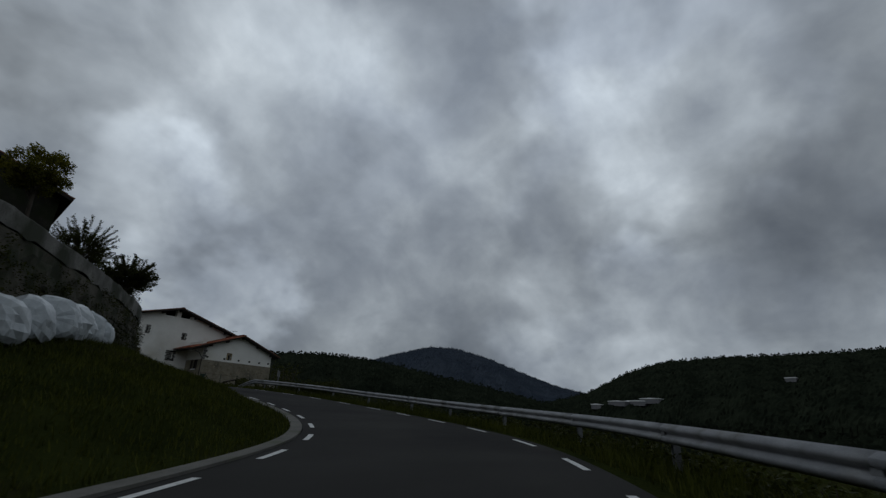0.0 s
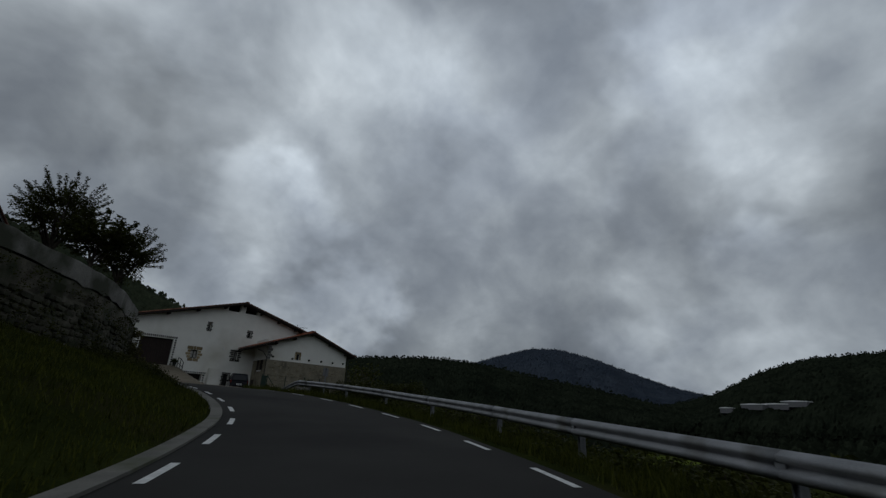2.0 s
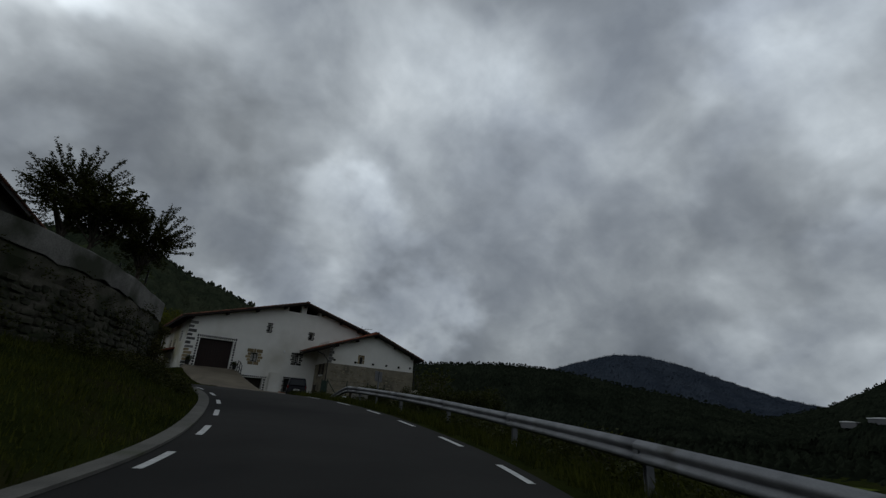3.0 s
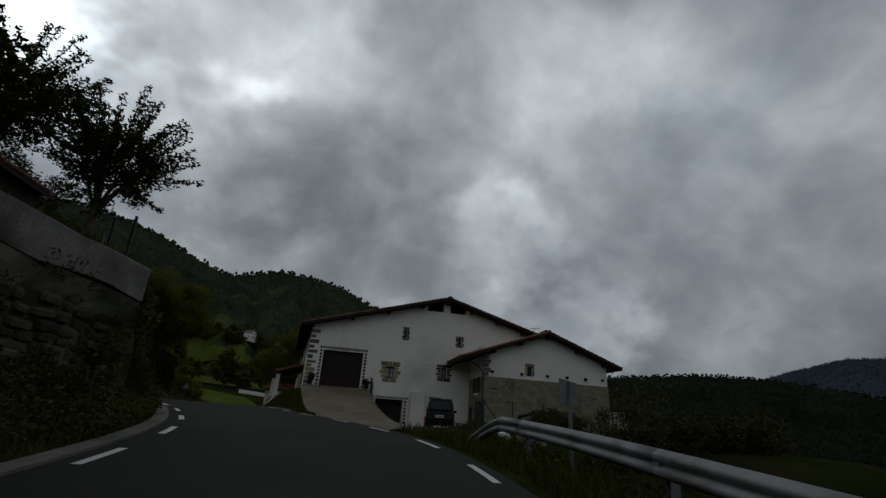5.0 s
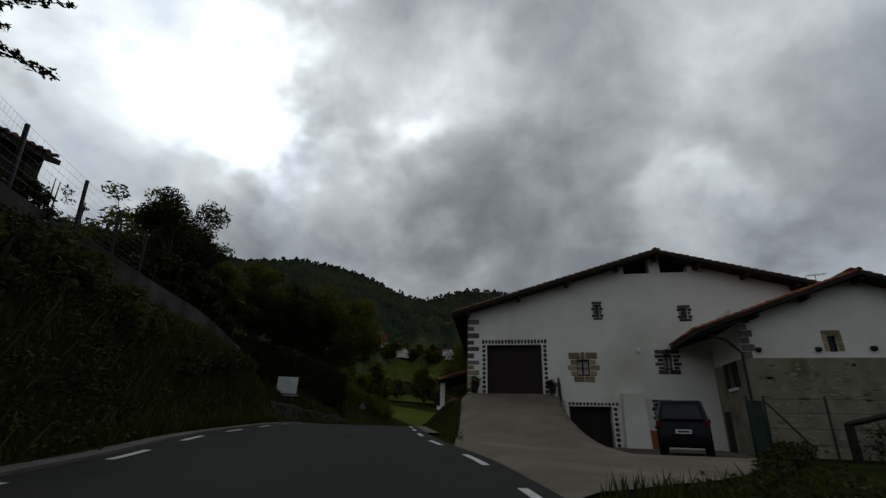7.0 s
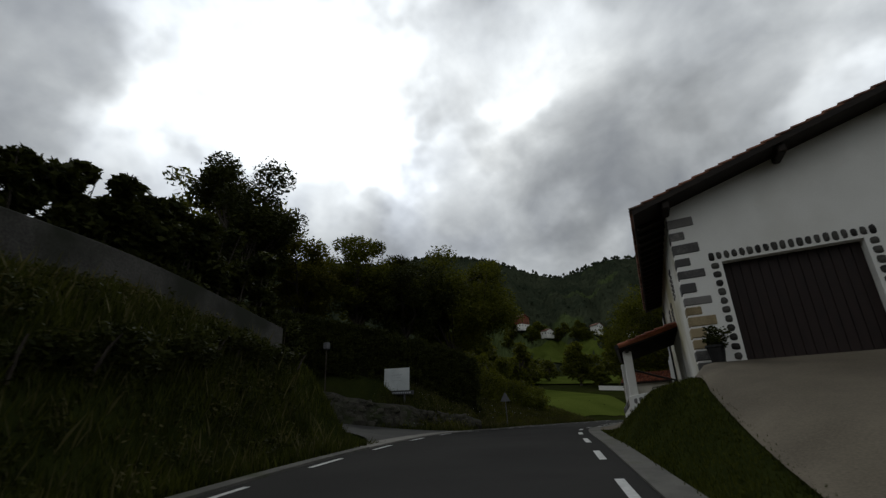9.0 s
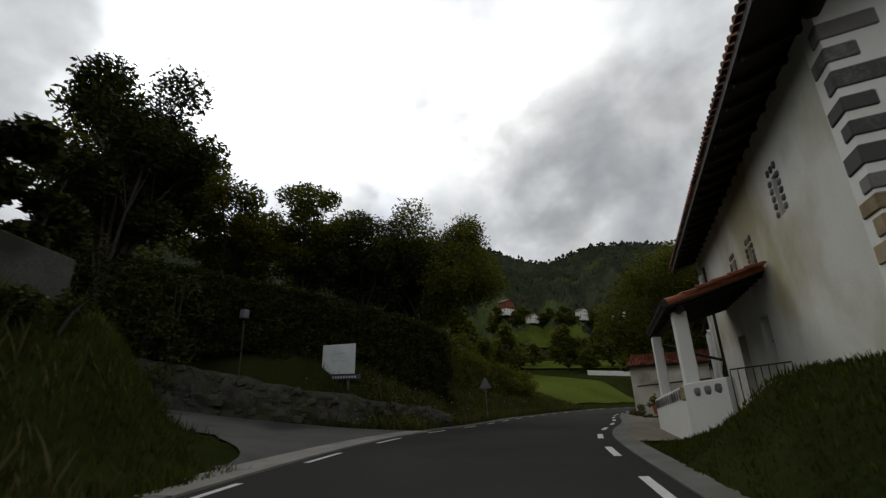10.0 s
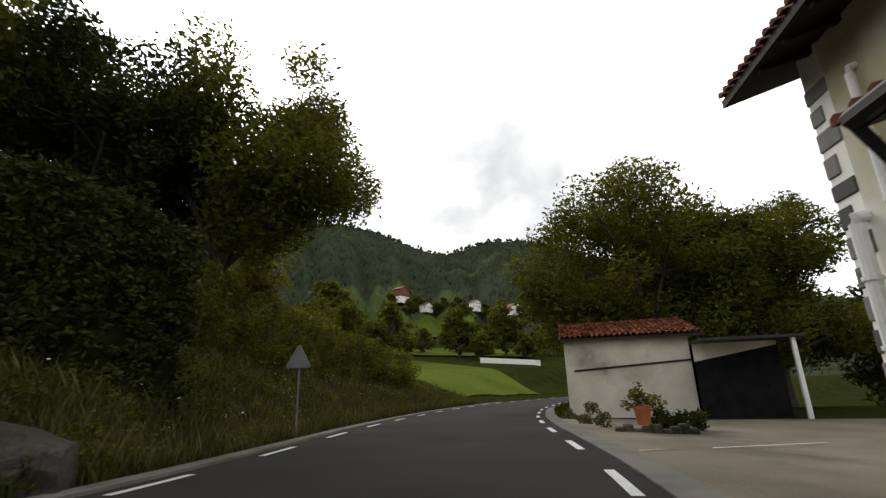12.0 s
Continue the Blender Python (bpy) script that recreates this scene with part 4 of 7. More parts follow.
gable_roof(annex, A_RX, A_RZ, 9.6, 22.1, A_PL, A_PR, AY - 0.75, -0.02, M_TILE)
for x in (12.1, 14.2, 16.35, 18.7, 20.9):
    bm = boxed(x - 0.09, x + 0.09, AY - 0.65, AY + 0.02, annex_top(x) - 0.2, annex_top(x), bevel=0.03)
    piece("purlin_end", bm, M_DARKWOOD, annex)
for k in range(6):
    y = AY - 0.6 + k * 0.72
    bm = bmesh.new()
    prism(bm, [(9.7, annex_top(9.7)), (AX0, annex_top(AX0)), (AX0, annex_top(AX0) - 0.15), (9.72, annex_top(9.7) - 0.1)], y, y + 0.1)
    piece("rafter", bm, M_DARKWOOD, annex)
# stone corner left bare beside the plaster
for k in range(6):
    stone(upper, AX0 + 0.16 + 0.08 * (k % 2), AY - 0.005, 1.3 + 0.3 * k, 0.34 + 0.16 * (k % 2), 0.27, 0.05, "block", M_GREYSTONE)
for x, zz_ in ((12.1, 1.5), (14.35, 1.5), (16.35, 1.52), (17.9, 1.55), (19.4, 1.55), (20.8, 1.6)):
    stone(upper, x, AY - 0.05, zz_, 0.24, 0.26, 0.22, "cobble", M_RUBBLE)
window_unit(annex, *A_WIN, AY + 0.15, 1, 1)
for s in (-1, 1):
    for i in range(2):
        stone(upper, 14.965 + s * 0.27, AY - 0.01, 1.6 + 0.36 * i, 0.18, 0.33, 0.05, "block", M_STONE)
stone(upper, 14.965, AY - 0.01, 2.2, 0.7, 0.18, 0.05, "block", M_STONE)
window_unit(annex, A_SIDE[0], A_SIDE[1], A_SIDE[2], A_SIDE[3], AX0 + 0.15, 1, 1, wall="x", label="small window with open shutters")
SWAP = Matrix(((0, 1, 0, 0), (1, 0, 0, 0), (0, 0, 1, 0), (0, 0, 0, 1)))
for s, a in ((-1, A_SIDE[0]), (1, A_SIDE[1])):
    piece("shutter", boxed(a + (-0.38 if s < 0 else 0.02), a + (-0.02 if s < 0 else 0.38), AX0 - 0.09, AX0 - 0.045, 0.05, 1.15, bevel=0.008, m=SWAP), M_DARKWOOD, annex, "dark wooden shutter")
piece("sill", boxed(A_SIDE[0] - 0.08, A_SIDE[1] + 0.08, AX0 - 0.14, AX0 + 0.1, -0.08, 0.04, bevel=0.01, m=SWAP), M_WHITE, annex, "white painted sill")
piece("side_door", boxed(-1.1, -0.3, AX0 - 0.06, AX0 - 0.035, -2.9, -0.9, bevel=0.01, m=SWAP), M_DARKWOOD, annex, "dark plank side door")
bm = bmesh.new()
tube(bm, [(10.1, AY - 0.7, 2.0), (10.8, AY - 0.4, 1.85), (AX0 - 0.1, AY - 0.12, 1.35), (AX0 - 0.1, AY - 0.12, -2.7)], 0.05, 8)
piece("downpipe", bm, M_IRON, annex, "dark metal downpipe")
bm = bmesh.new()
tube(bm, [(21.8, AY - 0.3, 2.4), (21.4, AY - 0.12, 2.0), (21.35, AY - 0.12, -2.7)], 0.045, 8)
piece("downpipe", bm, M_IRON, annex, "dark metal downpipe")
aerial = thing("roof_aerial", "thin metal television aerial above the annex roof", "aerial", (16.6, -0.8, 4.8))
bm = bmesh.new()
tube(bm, [(16.6, -0.8, 4.5), (16.6, -0.8, 5.7)], 0.018, 6)
piece("mast", bm, M_STEEL, aerial)
bm = bmesh.new()
tube(bm, [(16.2, -0.8, 5.6), (17.1, -0.8, 5.68)], 0.012, 6)
for k in range(6):
    tube(bm, [(16.25 + k * 0.16, -1.05, 5.6 + 0.015 * k), (16.25 + k * 0.16, -0.55, 5.6 + 0.015 * k)], 0.008, 5)
piece("antenna_rods", bm, M_STEEL, aerial)

# ---------------------------------------------------------------- porch on the road side
porch = thing("porch", "white porch with stone-studded low wall, square posts and tiled lean-to roof", "porch", (-3, 7.6, -2.2))
K, F = np.array((-3.42, 4.95)), np.array((-4.4, 9.45))


def wall_run(name, a, b, za, zb_, base_z, thick, mat, parent, n=8, label=""):
    """A low wall from a to b whose top goes from za to zb_."""
    a, b = np.array(a, float), np.array(b, float)
    t = (b - a) / np.linalg.norm(b - a)
    nr = np.array([t[1], -t[0]]) * thick / 2
    verts, faces = [], []
    for i in range(n + 1):
        p, z = a + (b - a) * i / n, za + (zb_ - za) * i / n
        verts += [(*(p - nr), base_z), (*(p + nr), base_z), (*(p + nr), z - 0.02), (*(p + nr * 0.85), z), (*(p - nr * 0.85), z), (*(p - nr), z - 0.02)]
    for i in range(n):
        for k in range(6):
            faces.append((6 * i + k, 6 * i + (k + 1) % 6, 6 * i + 6 + (k + 1) % 6, 6 * i + 6 + k))
    faces += [tuple(range(6)), tuple(6 * n + k for k in range(5, -1, -1))]
    return tagged(seat(from_data(name, verts, faces, mat), parent), label)


road_wall = wall_run("low_wall", K, F, -0.76, -1.14, -2.8, 0.3, M_PLASTER, porch)
near_wall = wall_run("low_wall", (-2.7, 4.45), K + (-0.1, 0.05), -0.66, -0.76, -2.8, 0.3, M_PLASTER, porch)
tr = (F - K) / np.linalg.norm(F - K)
nr = np.array([-tr[1], tr[0]])
ang = math.degrees(math.atan2(tr[1], tr[0]))
for i in range(12):
    p = K + tr * (0.75 + i * 0.325) + nr * 0.155
    zt = -0.76 - 0.38 * (0.75 + i * 0.325) / 4.6
    stone(road_wall, *p, zt - 0.17, 0.16 + 0.06 * random.random(), 0.3, 0.05, "cobble", M_GREYSTONE, rz=ang + 180)
stone(road_wall, *(F - tr * 0.2 + nr * 0.155), -1.3, 0.34, 0.2, 0.05, "block", M_GREYSTONE, rz=ang + 180)
stone(road_wall, *(K + tr * 0.28 + nr * 0.155), -0.96, 0.55, 0.3, 0.05, "block", M_STONE, rz=ang + 180)
ta = (K - np.array((-2.7, 4.45))) / np.linalg.norm(K - np.array((-2.7, 4.45)))
na = np.array([ta[1], -ta[0]])
if na[1] > 0:
    na = -na
anga = math.degrees(math.atan2(ta[1], ta[0]))
for i in range(3):
    p = K - ta * (0.2 + i * 0.24) + na * 0.155
    stone(near_wall, *p, -0.93 + 0.03 * i, 0.2, 0.24, 0.05, "cobble", M_GREYSTONE, rz=anga + 180)
for (px_, py_), z0, z1, w in (((-3.42, 5.05), -0.85, 0.86, 0.3), ((-4.2, 9.15), -1.25, 0.72, 0.27)):
    m = Matrix.Translation((px_, py_, 0)) @ Matrix.Rotation(radians(ang), 4, "Z")
    piece("post", boxed(-w / 2, w / 2, -w / 2, w / 2, z0, z1, bevel=0.02, m=m), M_PLASTER, porch, "white plastered square post")
E0, E1 = np.array((-3.6, 4.45)), np.array((-4.4, 10.2))
H0, H1 = np.array((XW - SKEW * 5.3, 5.3)), np.array((XW - SKEW * 10.5, 10.5))
ZE, ZH = 0.9, 1.58
bm = bmesh.new()
vs = [bm.verts.new((*p, z)) for p, z in ((E0, ZE), (E1, ZE - 0.02), (H1, ZH), (H0, ZH))]
ws = [bm.verts.new((*p, z + 0.1)) for p, z in ((E0, ZE), (E1, ZE - 0.02), (H1, ZH), (H0, ZH))]
bm.faces.new(vs)
bm.faces.new(ws)
for i in range(4):
    bm.faces.new((vs[i], vs[(i + 1) % 4], ws[(i + 1) % 4], ws[i]))
deck = piece("porch_roof", bm, M_DARKWOOD, porch, "boarded lean-to roof under red tiles")
ea = Vector((*(E1 - E0), 0)).normalized()
slope = (Vector((*H0, ZH)) - Vector((*E0, ZE)))
slope = (slope - ea * slope.dot(ea)).normalized()
tagged(tile_rows("tile_sheet", Vector((*E0, ZE + 0.11)), ea, slope, 29, 6, M_TILE, deck, length=0.42), "red barrel tiles", kind="stuff")
bm = bmesh.new()
tube(bm, [(*(E0 + (0.0, 0.02)), ZE + 0.12), (*(H0 + (0, -0.02)), ZH + 0.12)], 0.085, 8)
piece("edge_tiles", bm, M_TILE, deck, "row of red edge tiles")
bm = bmesh.new()
tube(bm, [(*(E0 + (0.25, 0.2)), ZE - 0.02), (*(E1 + (0.25, -0.1)), ZE - 0.04)], 0.09, 8)
piece("eave_beam", bm, M_DARKWOOD, porch)
for i in range(11):
    t = (i + 0.5) / 11
    a, b = E0 + (E1 - E0) * t, H0 + (H1 - H0) * t
    bm = bmesh.new()
    tube(bm, [(*a, ZE - 0.03), (*b, ZH - 0.04)], 0.04, 6)
    piece("rafter", bm, M_DARKWOOD, porch)
bm = bmesh.new()
tube(bm, [(*(E0 + (-0.06, 0)), ZE + 0.1), (*(E1 + (-0.06, 0)), ZE + 0.06)], 0.085, 8)
tube(bm, [(*(E1 + (-0.06, 0)), ZE + 0.06), (*(E1 + (0.2, 0.1)), ZE - 0.3), (-3.2, 11.1, 0.25), (-2.36, 11.6, 0.0), (-2.42, 11.8, -0.4), (-2.4, 11.95, -0.75)], 0.05, 8)
tube(bm, [(-2.32, 12.2, 3.4), (-2.32, 12.2, -2.3)], 0.05, 8)
piece("gutter", bm, M_IRON, porch, "dark metal gutter and curved downpipe")
rail_g = thing("porch_railing", "rusty iron bar railing beside the porch", "railing", (-2.3, 4.3, -1.2))
pa, pb = np.array((-2.68, 4.4)), np.array((-1.55, 4.75))
for zz_ in (-1.25, -0.42):
    bm = bmesh.new()
    tube(bm, [(*pa, zz_ - 0.1), (*pb, zz_)], 0.016, 6)
    piece("rail", bm, M_IRON, rail_g)
for i in range(9):
    p = pa + (pb - pa) * i / 8
    bm = bmesh.new()
    tube(bm, [(*p, -1.7), (*p, -0.44 - 0.1 * (1 - i / 8))], 0.010, 6)
    piece("bar", bm, M_IRON, rail_g)
# white pipes with ties at the rear corner
def white_pipe(label, y, r, z1, off):
    x = XW - SKEW * y - off
    root = thing("downpipe", label, "downpipe", (x, y, -2.3))
    bm = bmesh.new()
    tube(bm, [(x + off, y, z1 + 0.12), (x + 0.02, y, z1 + 0.1), (x, y, z1), (x, y, -2.35)], r, 10)
    piece("pipe", bm, M_WHITE, root)
    for z in np.arange(-1.6, z1 - 0.2, 0.95):
        bm = bmesh.new()
        tube(bm, [(x, y, z - 0.03), (x, y, z + 0.03)], r * 1.25, 10)
        box(bm, x, x + off + 0.02, y - 0.02, y + 0.02, z - 0.02, z + 0.02)
        piece("tie", bm, M_WHITE, root)
    return root


white_pipe("thick white flue pipe on the farmhouse corner", 13.9, 0.1, 1.1, 0.16)
white_pipe("white painted downpipe on the farmhouse wall", 13.3, 0.06, 3.2, 0.1)
# handrail by the ramp, pots beside the garage
hr = thing("ramp_handrail", "black iron handrail beside the garage ramp", "handrail", (3.85, -1.2, -0.4))
for y, z0 in ((-0.2, -0.3), (-1.3, -0.5), (-2.4, -0.9)):
    bm = bmesh.new()
    tube(bm, [(3.82, y, z0 - 0.6), (3.82, y, z0 + 1.0)], 0.034, 8)
    piece("post", bm, M_IRON, hr)
for k in (0.45, 0.98):
    bm = bmesh.new()
    tube(bm, [(3.82, -0.2, -0.3 + k), (3.82, -1.3, -0.5 + k), (3.82, -2.4, -0.9 + k)], 0.03, 8)
    piece("rail", bm, M_IRON, hr)
rw = thing("ramp_wall", "low concrete wall holding the garage ramp", "retaining wall", (3.85, -2.5, -2.6))
bm = bmesh.new()
a = [(-0.02, -0.25), (-2.5, -0.75), (-5.2, -1.9), (-5.2, -3.2), (-0.02, -3.2)]
va = [bm.verts.new((3.72, y, z)) for y, z in a]
vb = [bm.verts.new((3.97, y, z)) for y, z in a]
bm.faces.new(va)
bm.faces.new(vb[::-1])
for i in range(5):
    bm.faces.new((va[i], va[(i + 1) % 5], vb[(i + 1) % 5], vb[i]))
piece("wall", bm, M_CONCRETE, rw)


def leaf_quads(centres, radii, count, size, rng, flat=0.6, droop=0.0):
    """Small pointed leaves scattered in blobs: rows of vertices, four a leaf."""
    centres, radii = np.asarray(centres, float), np.asarray(radii, float)
    w = radii ** 2
    pick = rng.choice(len(centres), count, p=w / w.sum())
    dirs = rng.normal(size=(count, 3))
    dirs /= np.linalg.norm(dirs, axis=1)[:, None]
    r = radii[pick] * np.minimum(1.5, 0.15 + 0.85 * rng.random(count) ** 0.6 + 0.16 * np.abs(rng.normal(size=count)))
    pos = centres[pick] + dirs * r[:, None] * np.array([1, 1, 0.8])
    a = rng.normal(size=(count, 3))
    a[:, 2] = a[:, 2] * flat - droop
    a /= np.linalg.norm(a, axis=1)[:, None]
    b = np.cross(a, rng.normal(size=(count, 3)))
    b /= np.linalg.norm(b, axis=1)[:, None] + 1e-9
    s = size * rng.uniform(0.6, 1.25, count)[:, None]
    v = np.stack([pos - a * s, pos + b * s * 0.42, pos + a * s, pos - b * s * 0.42], 1).reshape(-1, 3)
    return v


def leaf_mesh(name, v, mat, parent=None):
    n = len(v) // 4
    me = bpy.data.meshes.new(name)
    me.vertices.add(len(v))
    me.vertices.foreach_set("co", v.astype(np.float32).ravel())
    me.loops.add(len(v))
    me.loops.foreach_set("vertex_index", np.arange(len(v), dtype=np.int32))
    me.polygons.add(n)
    me.polygons.foreach_set("loop_start", np.arange(0, 4 * n, 4, dtype=np.int32))
    me.polygons.foreach_set("loop_total", np.full(n, 4, dtype=np.int32))
    me.update(calc_edges=True)
    return mesh_object(name, me, parent, mat)


def tree(x, y, trunk_h, crown_c, crown_r, leaves, size, mat, label, seed, limbs=9, trunk_r=0.16, category="tree", spiky=0.0, low=-0.6, base_z=None):
    """A tapered trunk with limbs that fork, and leaf clumps on the twigs. crown_c: height of the crown's middle over the base; crown_r: (across, up)."""
    rng = np.random.default_rng(seed)
    z0 = height(x, y) - 0.1 if base_z is None else base_z
    root = thing("tree", label, category, (x, y, z0))
    bm = bmesh.new()
    lean = rng.normal(0, 0.05, 2)
    tp = [(lean[0] * t * trunk_h, lean[1] * t * trunk_h, t * trunk_h) for t in (0, 0.15, 0.5, 1.0)]
    tube(bm, tp, [trunk_r * 1.5, trunk_r * 1.1, trunk_r * 0.9, trunk_r * 0.75], 9)
    top = np.array(tp[-1])
    cc = np.array([lean[0] * crown_c, lean[1] * crown_c, crown_c])
    ends, rad = [], []
    for i in range(limbs):
        an = 6.283 * (i + rng.uniform(-0.3, 0.3)) / limbs * 1.618
        el = rng.uniform(low, 1.0)
        d = np.array([math.cos(an) * math.sqrt(max(0.02, 1 - el * el)), math.sin(an) * math.sqrt(max(0.02, 1 - el * el)), el])
        tip = cc + d * np.array([crown_r[0], crown_r[0], crown_r[1]]) * rng.uniform(0.62, 0.95)
        start = top * rng.uniform(0.75, 1.0)
        midp = (start + tip) / 2 + np.array([0, 0, 0.18 * crown_r[1]]) + rng.normal(0, 0.08 * crown_r[0], 3)
        tube(bm, [start, midp, tip], [trunk_r * 0.5, trunk_r * 0.3, trunk_r * 0.1], 6, cap=False)
        ends.append(tip)
        rad.append(crown_r[0] * rng.uniform(0.22, 0.34))
        for k in range(4):
            q = midp + (tip - midp) * rng.uniform(0, 0.8) + rng.normal(0, 1, 3) * np.array([0.33, 0.33, 0.28]) * crown_r[0]
            q = cc + (q - cc) * min(1.0, 1.0 / (np.linalg.norm((q - cc) / np.array([crown_r[0], crown_r[0], crown_r[1]])) + 1e-6))
            tube(bm, [midp, (midp + q) / 2 + rng.normal(0, 0.05, 3), q], [trunk_r * 0.22, trunk_r * 0.14, trunk_r * 0.05], 5, cap=False)
            ends.append(q)
            rad.append(crown_r[0] * rng.uniform(0.16, 0.28))
    if spiky:
        for i in range(int(limbs * 3.6)):
            d = rng.normal(size=3)
            d[2] = abs(d[2]) * 0.9 + (0.1 if i % 4 else -0.5)
            d /= np.linalg.norm(d)
            a = cc + d * np.array([crown_r[0], crown_r[0], crown_r[1]]) * 0.5
            b = a + d * (0.4 * crown_r[0] + spiky * rng.uniform(0.45, 0.9))
            c = (a + b) / 2 + np.array([0, 0, -0.10])
            b = b + np.array([0, 0, 0.15 * spiky])
            tube(bm, [a, c, b], [0.025, 0.016, 0.005], 4, cap=False)
            for t in np.linspace(0.1, 1, 12):
                ends.append((a * (1 - t) + c * t) * (1 - t) + (c * (1 - t) + b * t) * t)
                rad.append(0.11)
    piece_trunk = part("trunk", bm, M_BARK, root, smooth=True)
    v = leaf_quads(ends, rad, leaves, size, rng)
    crown = leaf_mesh("crown", v, mat, root)
    return root


def hedge(points, widths, tops, leaves, size, mat, label, seed, category="hedge", name="hedge"):
    """An overgrown leafy mass along a line, from the ground up to the given heights."""
    rng = np.random.default_rng(seed)
    pts = spline([(*p, t, w) for p, t, w in zip(points, tops, widths)], 0.5)
    gz = heights(pts[:, 0], pts[:, 1])
    cs, rs_ = [], []
    for (x, y, t, w), g in zip(pts, gz):
        n = max(2, int((t - g) / 0.55))
        for k in range(n):
            z = g + (t - g) * (k + 0.4) / n
            cs.append((x + rng.normal(0, 0.35) * w, y + rng.normal(0, 0.35) * w, z + rng.normal(0, 0.15)))
            rs_.append(w * rng.uniform(0.45, 0.75) * (1.0 - 0.3 * k / n))
    mid_ = pts[len(pts) // 2]
    root = thing(name, label, category, (mid_[0], mid_[1], float(gz[len(pts) // 2]) - 0.1))
    v = leaf_quads(cs, rs_, leaves, size, rng)
    ob = seat(leaf_mesh("foliage", v, mat), root)
    bm = bmesh.new()
    for i in range(0, len(pts), 2):
        x, y, t, w = pts[i]
        for k in range(2):
            dx, dy = rng.normal(0, 0.25, 2) * w
            tube(bm, [(x + dx * 0.4, y + dy * 0.4, gz[i] - 0.1), (x + dx, y + dy, gz[i] + (t - gz[i]) * 0.55), (x + dx * 1.6, y + dy * 1.6, gz[i] + (t - gz[i]) * 0.95)], [0.035, 0.025, 0.01], 5, cap=False)
    tagged(piece("stem", bm, M_BARK, root), kind="stuff")
    return root


def clipped_hedge(points, width, leaves, size, mat, label, seed):
    """A trimmed hedge along a line of x, y, top: leaf shells over a solid core coloured dark as its shaded inside."""
    rng = np.random.default_rng(seed)
    pts = spline(points, 0.4)
    tg = np.gradient(pts[:, :2], axis=0)
    tg /= np.hypot(*tg.T)[:, None]
    out = np.stack([tg[:, 1], -tg[:, 0]], -1)
    gz = heights(pts[:, 0], pts[:, 1]) - 0.2
    mid_ = len(pts) // 2
    root = thing("hedge", label, "hedge", (pts[mid_, 0], pts[mid_, 1], float(gz[mid_])))
    n = 2600
    i = rng.integers(0, len(pts), n)
    face = rng.random(n)
    side = np.where(face < 0.62, 1.0, -1.0) * np.where(face < 0.82, 1.0, rng.uniform(-1, 1, n))
    up = np.where(face < 0.82, rng.random(n) ** 0.8, 1.0)
    bulge = 1 - 0.35 * np.clip(up - 0.8, 0, 1) * 5 * (face < 0.82)
    tall = pts[i, 2] - gz[i]
    c = np.c_[pts[i, :2] + out[i] * (side * bulge * (width / 2 - 0.1))[:, None], gz[i] + tall * up - 0.12 + rng.normal(0, 0.05, n)]
    seat(leaf_mesh("foliage", leaf_quads(c, rng.uniform(0.16, 0.3, n), leaves, size, rng), mat), root)
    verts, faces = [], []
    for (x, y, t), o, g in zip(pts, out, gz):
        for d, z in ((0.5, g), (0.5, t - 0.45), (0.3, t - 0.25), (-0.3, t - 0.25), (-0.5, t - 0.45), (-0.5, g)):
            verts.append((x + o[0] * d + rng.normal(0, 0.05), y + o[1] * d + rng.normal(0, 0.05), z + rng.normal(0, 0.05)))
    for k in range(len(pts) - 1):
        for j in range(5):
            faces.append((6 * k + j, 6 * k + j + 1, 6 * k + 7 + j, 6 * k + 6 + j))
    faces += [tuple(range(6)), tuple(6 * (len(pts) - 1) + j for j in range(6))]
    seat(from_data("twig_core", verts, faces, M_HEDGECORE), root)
    return root


# ---------------------------------------------------------------- retaining wall along the bank
def rubble_face(body, line, out, lo, hi, batter_low, batter_top, mat, seed, most):
    """Uneven courses of rough stones proud of a battered wall face, from its free end backwards."""
    rng = random.Random(seed)
    arc = np.concatenate([[0], np.cumsum(np.hypot(*np.diff(line[:, :2], axis=0).T))])
    tall, made, row, z_off = float((hi - lo).max()), 0, 0, 0.05
    while z_off < tall:
        h = rng.choice((0.16, 0.2, 0.24, 0.28))
        s = arc[-1] - rng.uniform(0.0, 0.3)
        while s > 0.1 and made < most:
            w = rng.choice((0.25, 0.32, 0.4, 0.5, 0.62))
            c = s - w / 2
            s -= w + rng.uniform(0.01, 0.05)
            at = [float(np.interp(c, arc, q)) for q in (line[:, 0], line[:, 1], lo, hi, out[:, 0], out[:, 1])]
            z = at[2] + z_off + h / 2 + rng.uniform(-0.03, 0.03)
            if z + h / 2 > at[3] + 0.03 or rng.random() < 0.03:
                continue
            f = (z - at[2] + 0.4) / (at[3] - at[2] + 0.4)
            bt = batter_low + (batter_top - batter_low) * min(1, f) + rng.uniform(0.005, 0.03)
            stone(body, at[0] + at[4] * bt, at[1] + at[5] * bt, z, w, h * rng.choice((0.9, 1.0, 1.1)), 0.1, "rubble", mat, rz=math.degrees(math.atan2(at[5], at[4])) + 90, tilt=rng.uniform(-5, 5))
            made += 1
        z_off += h + 0.015


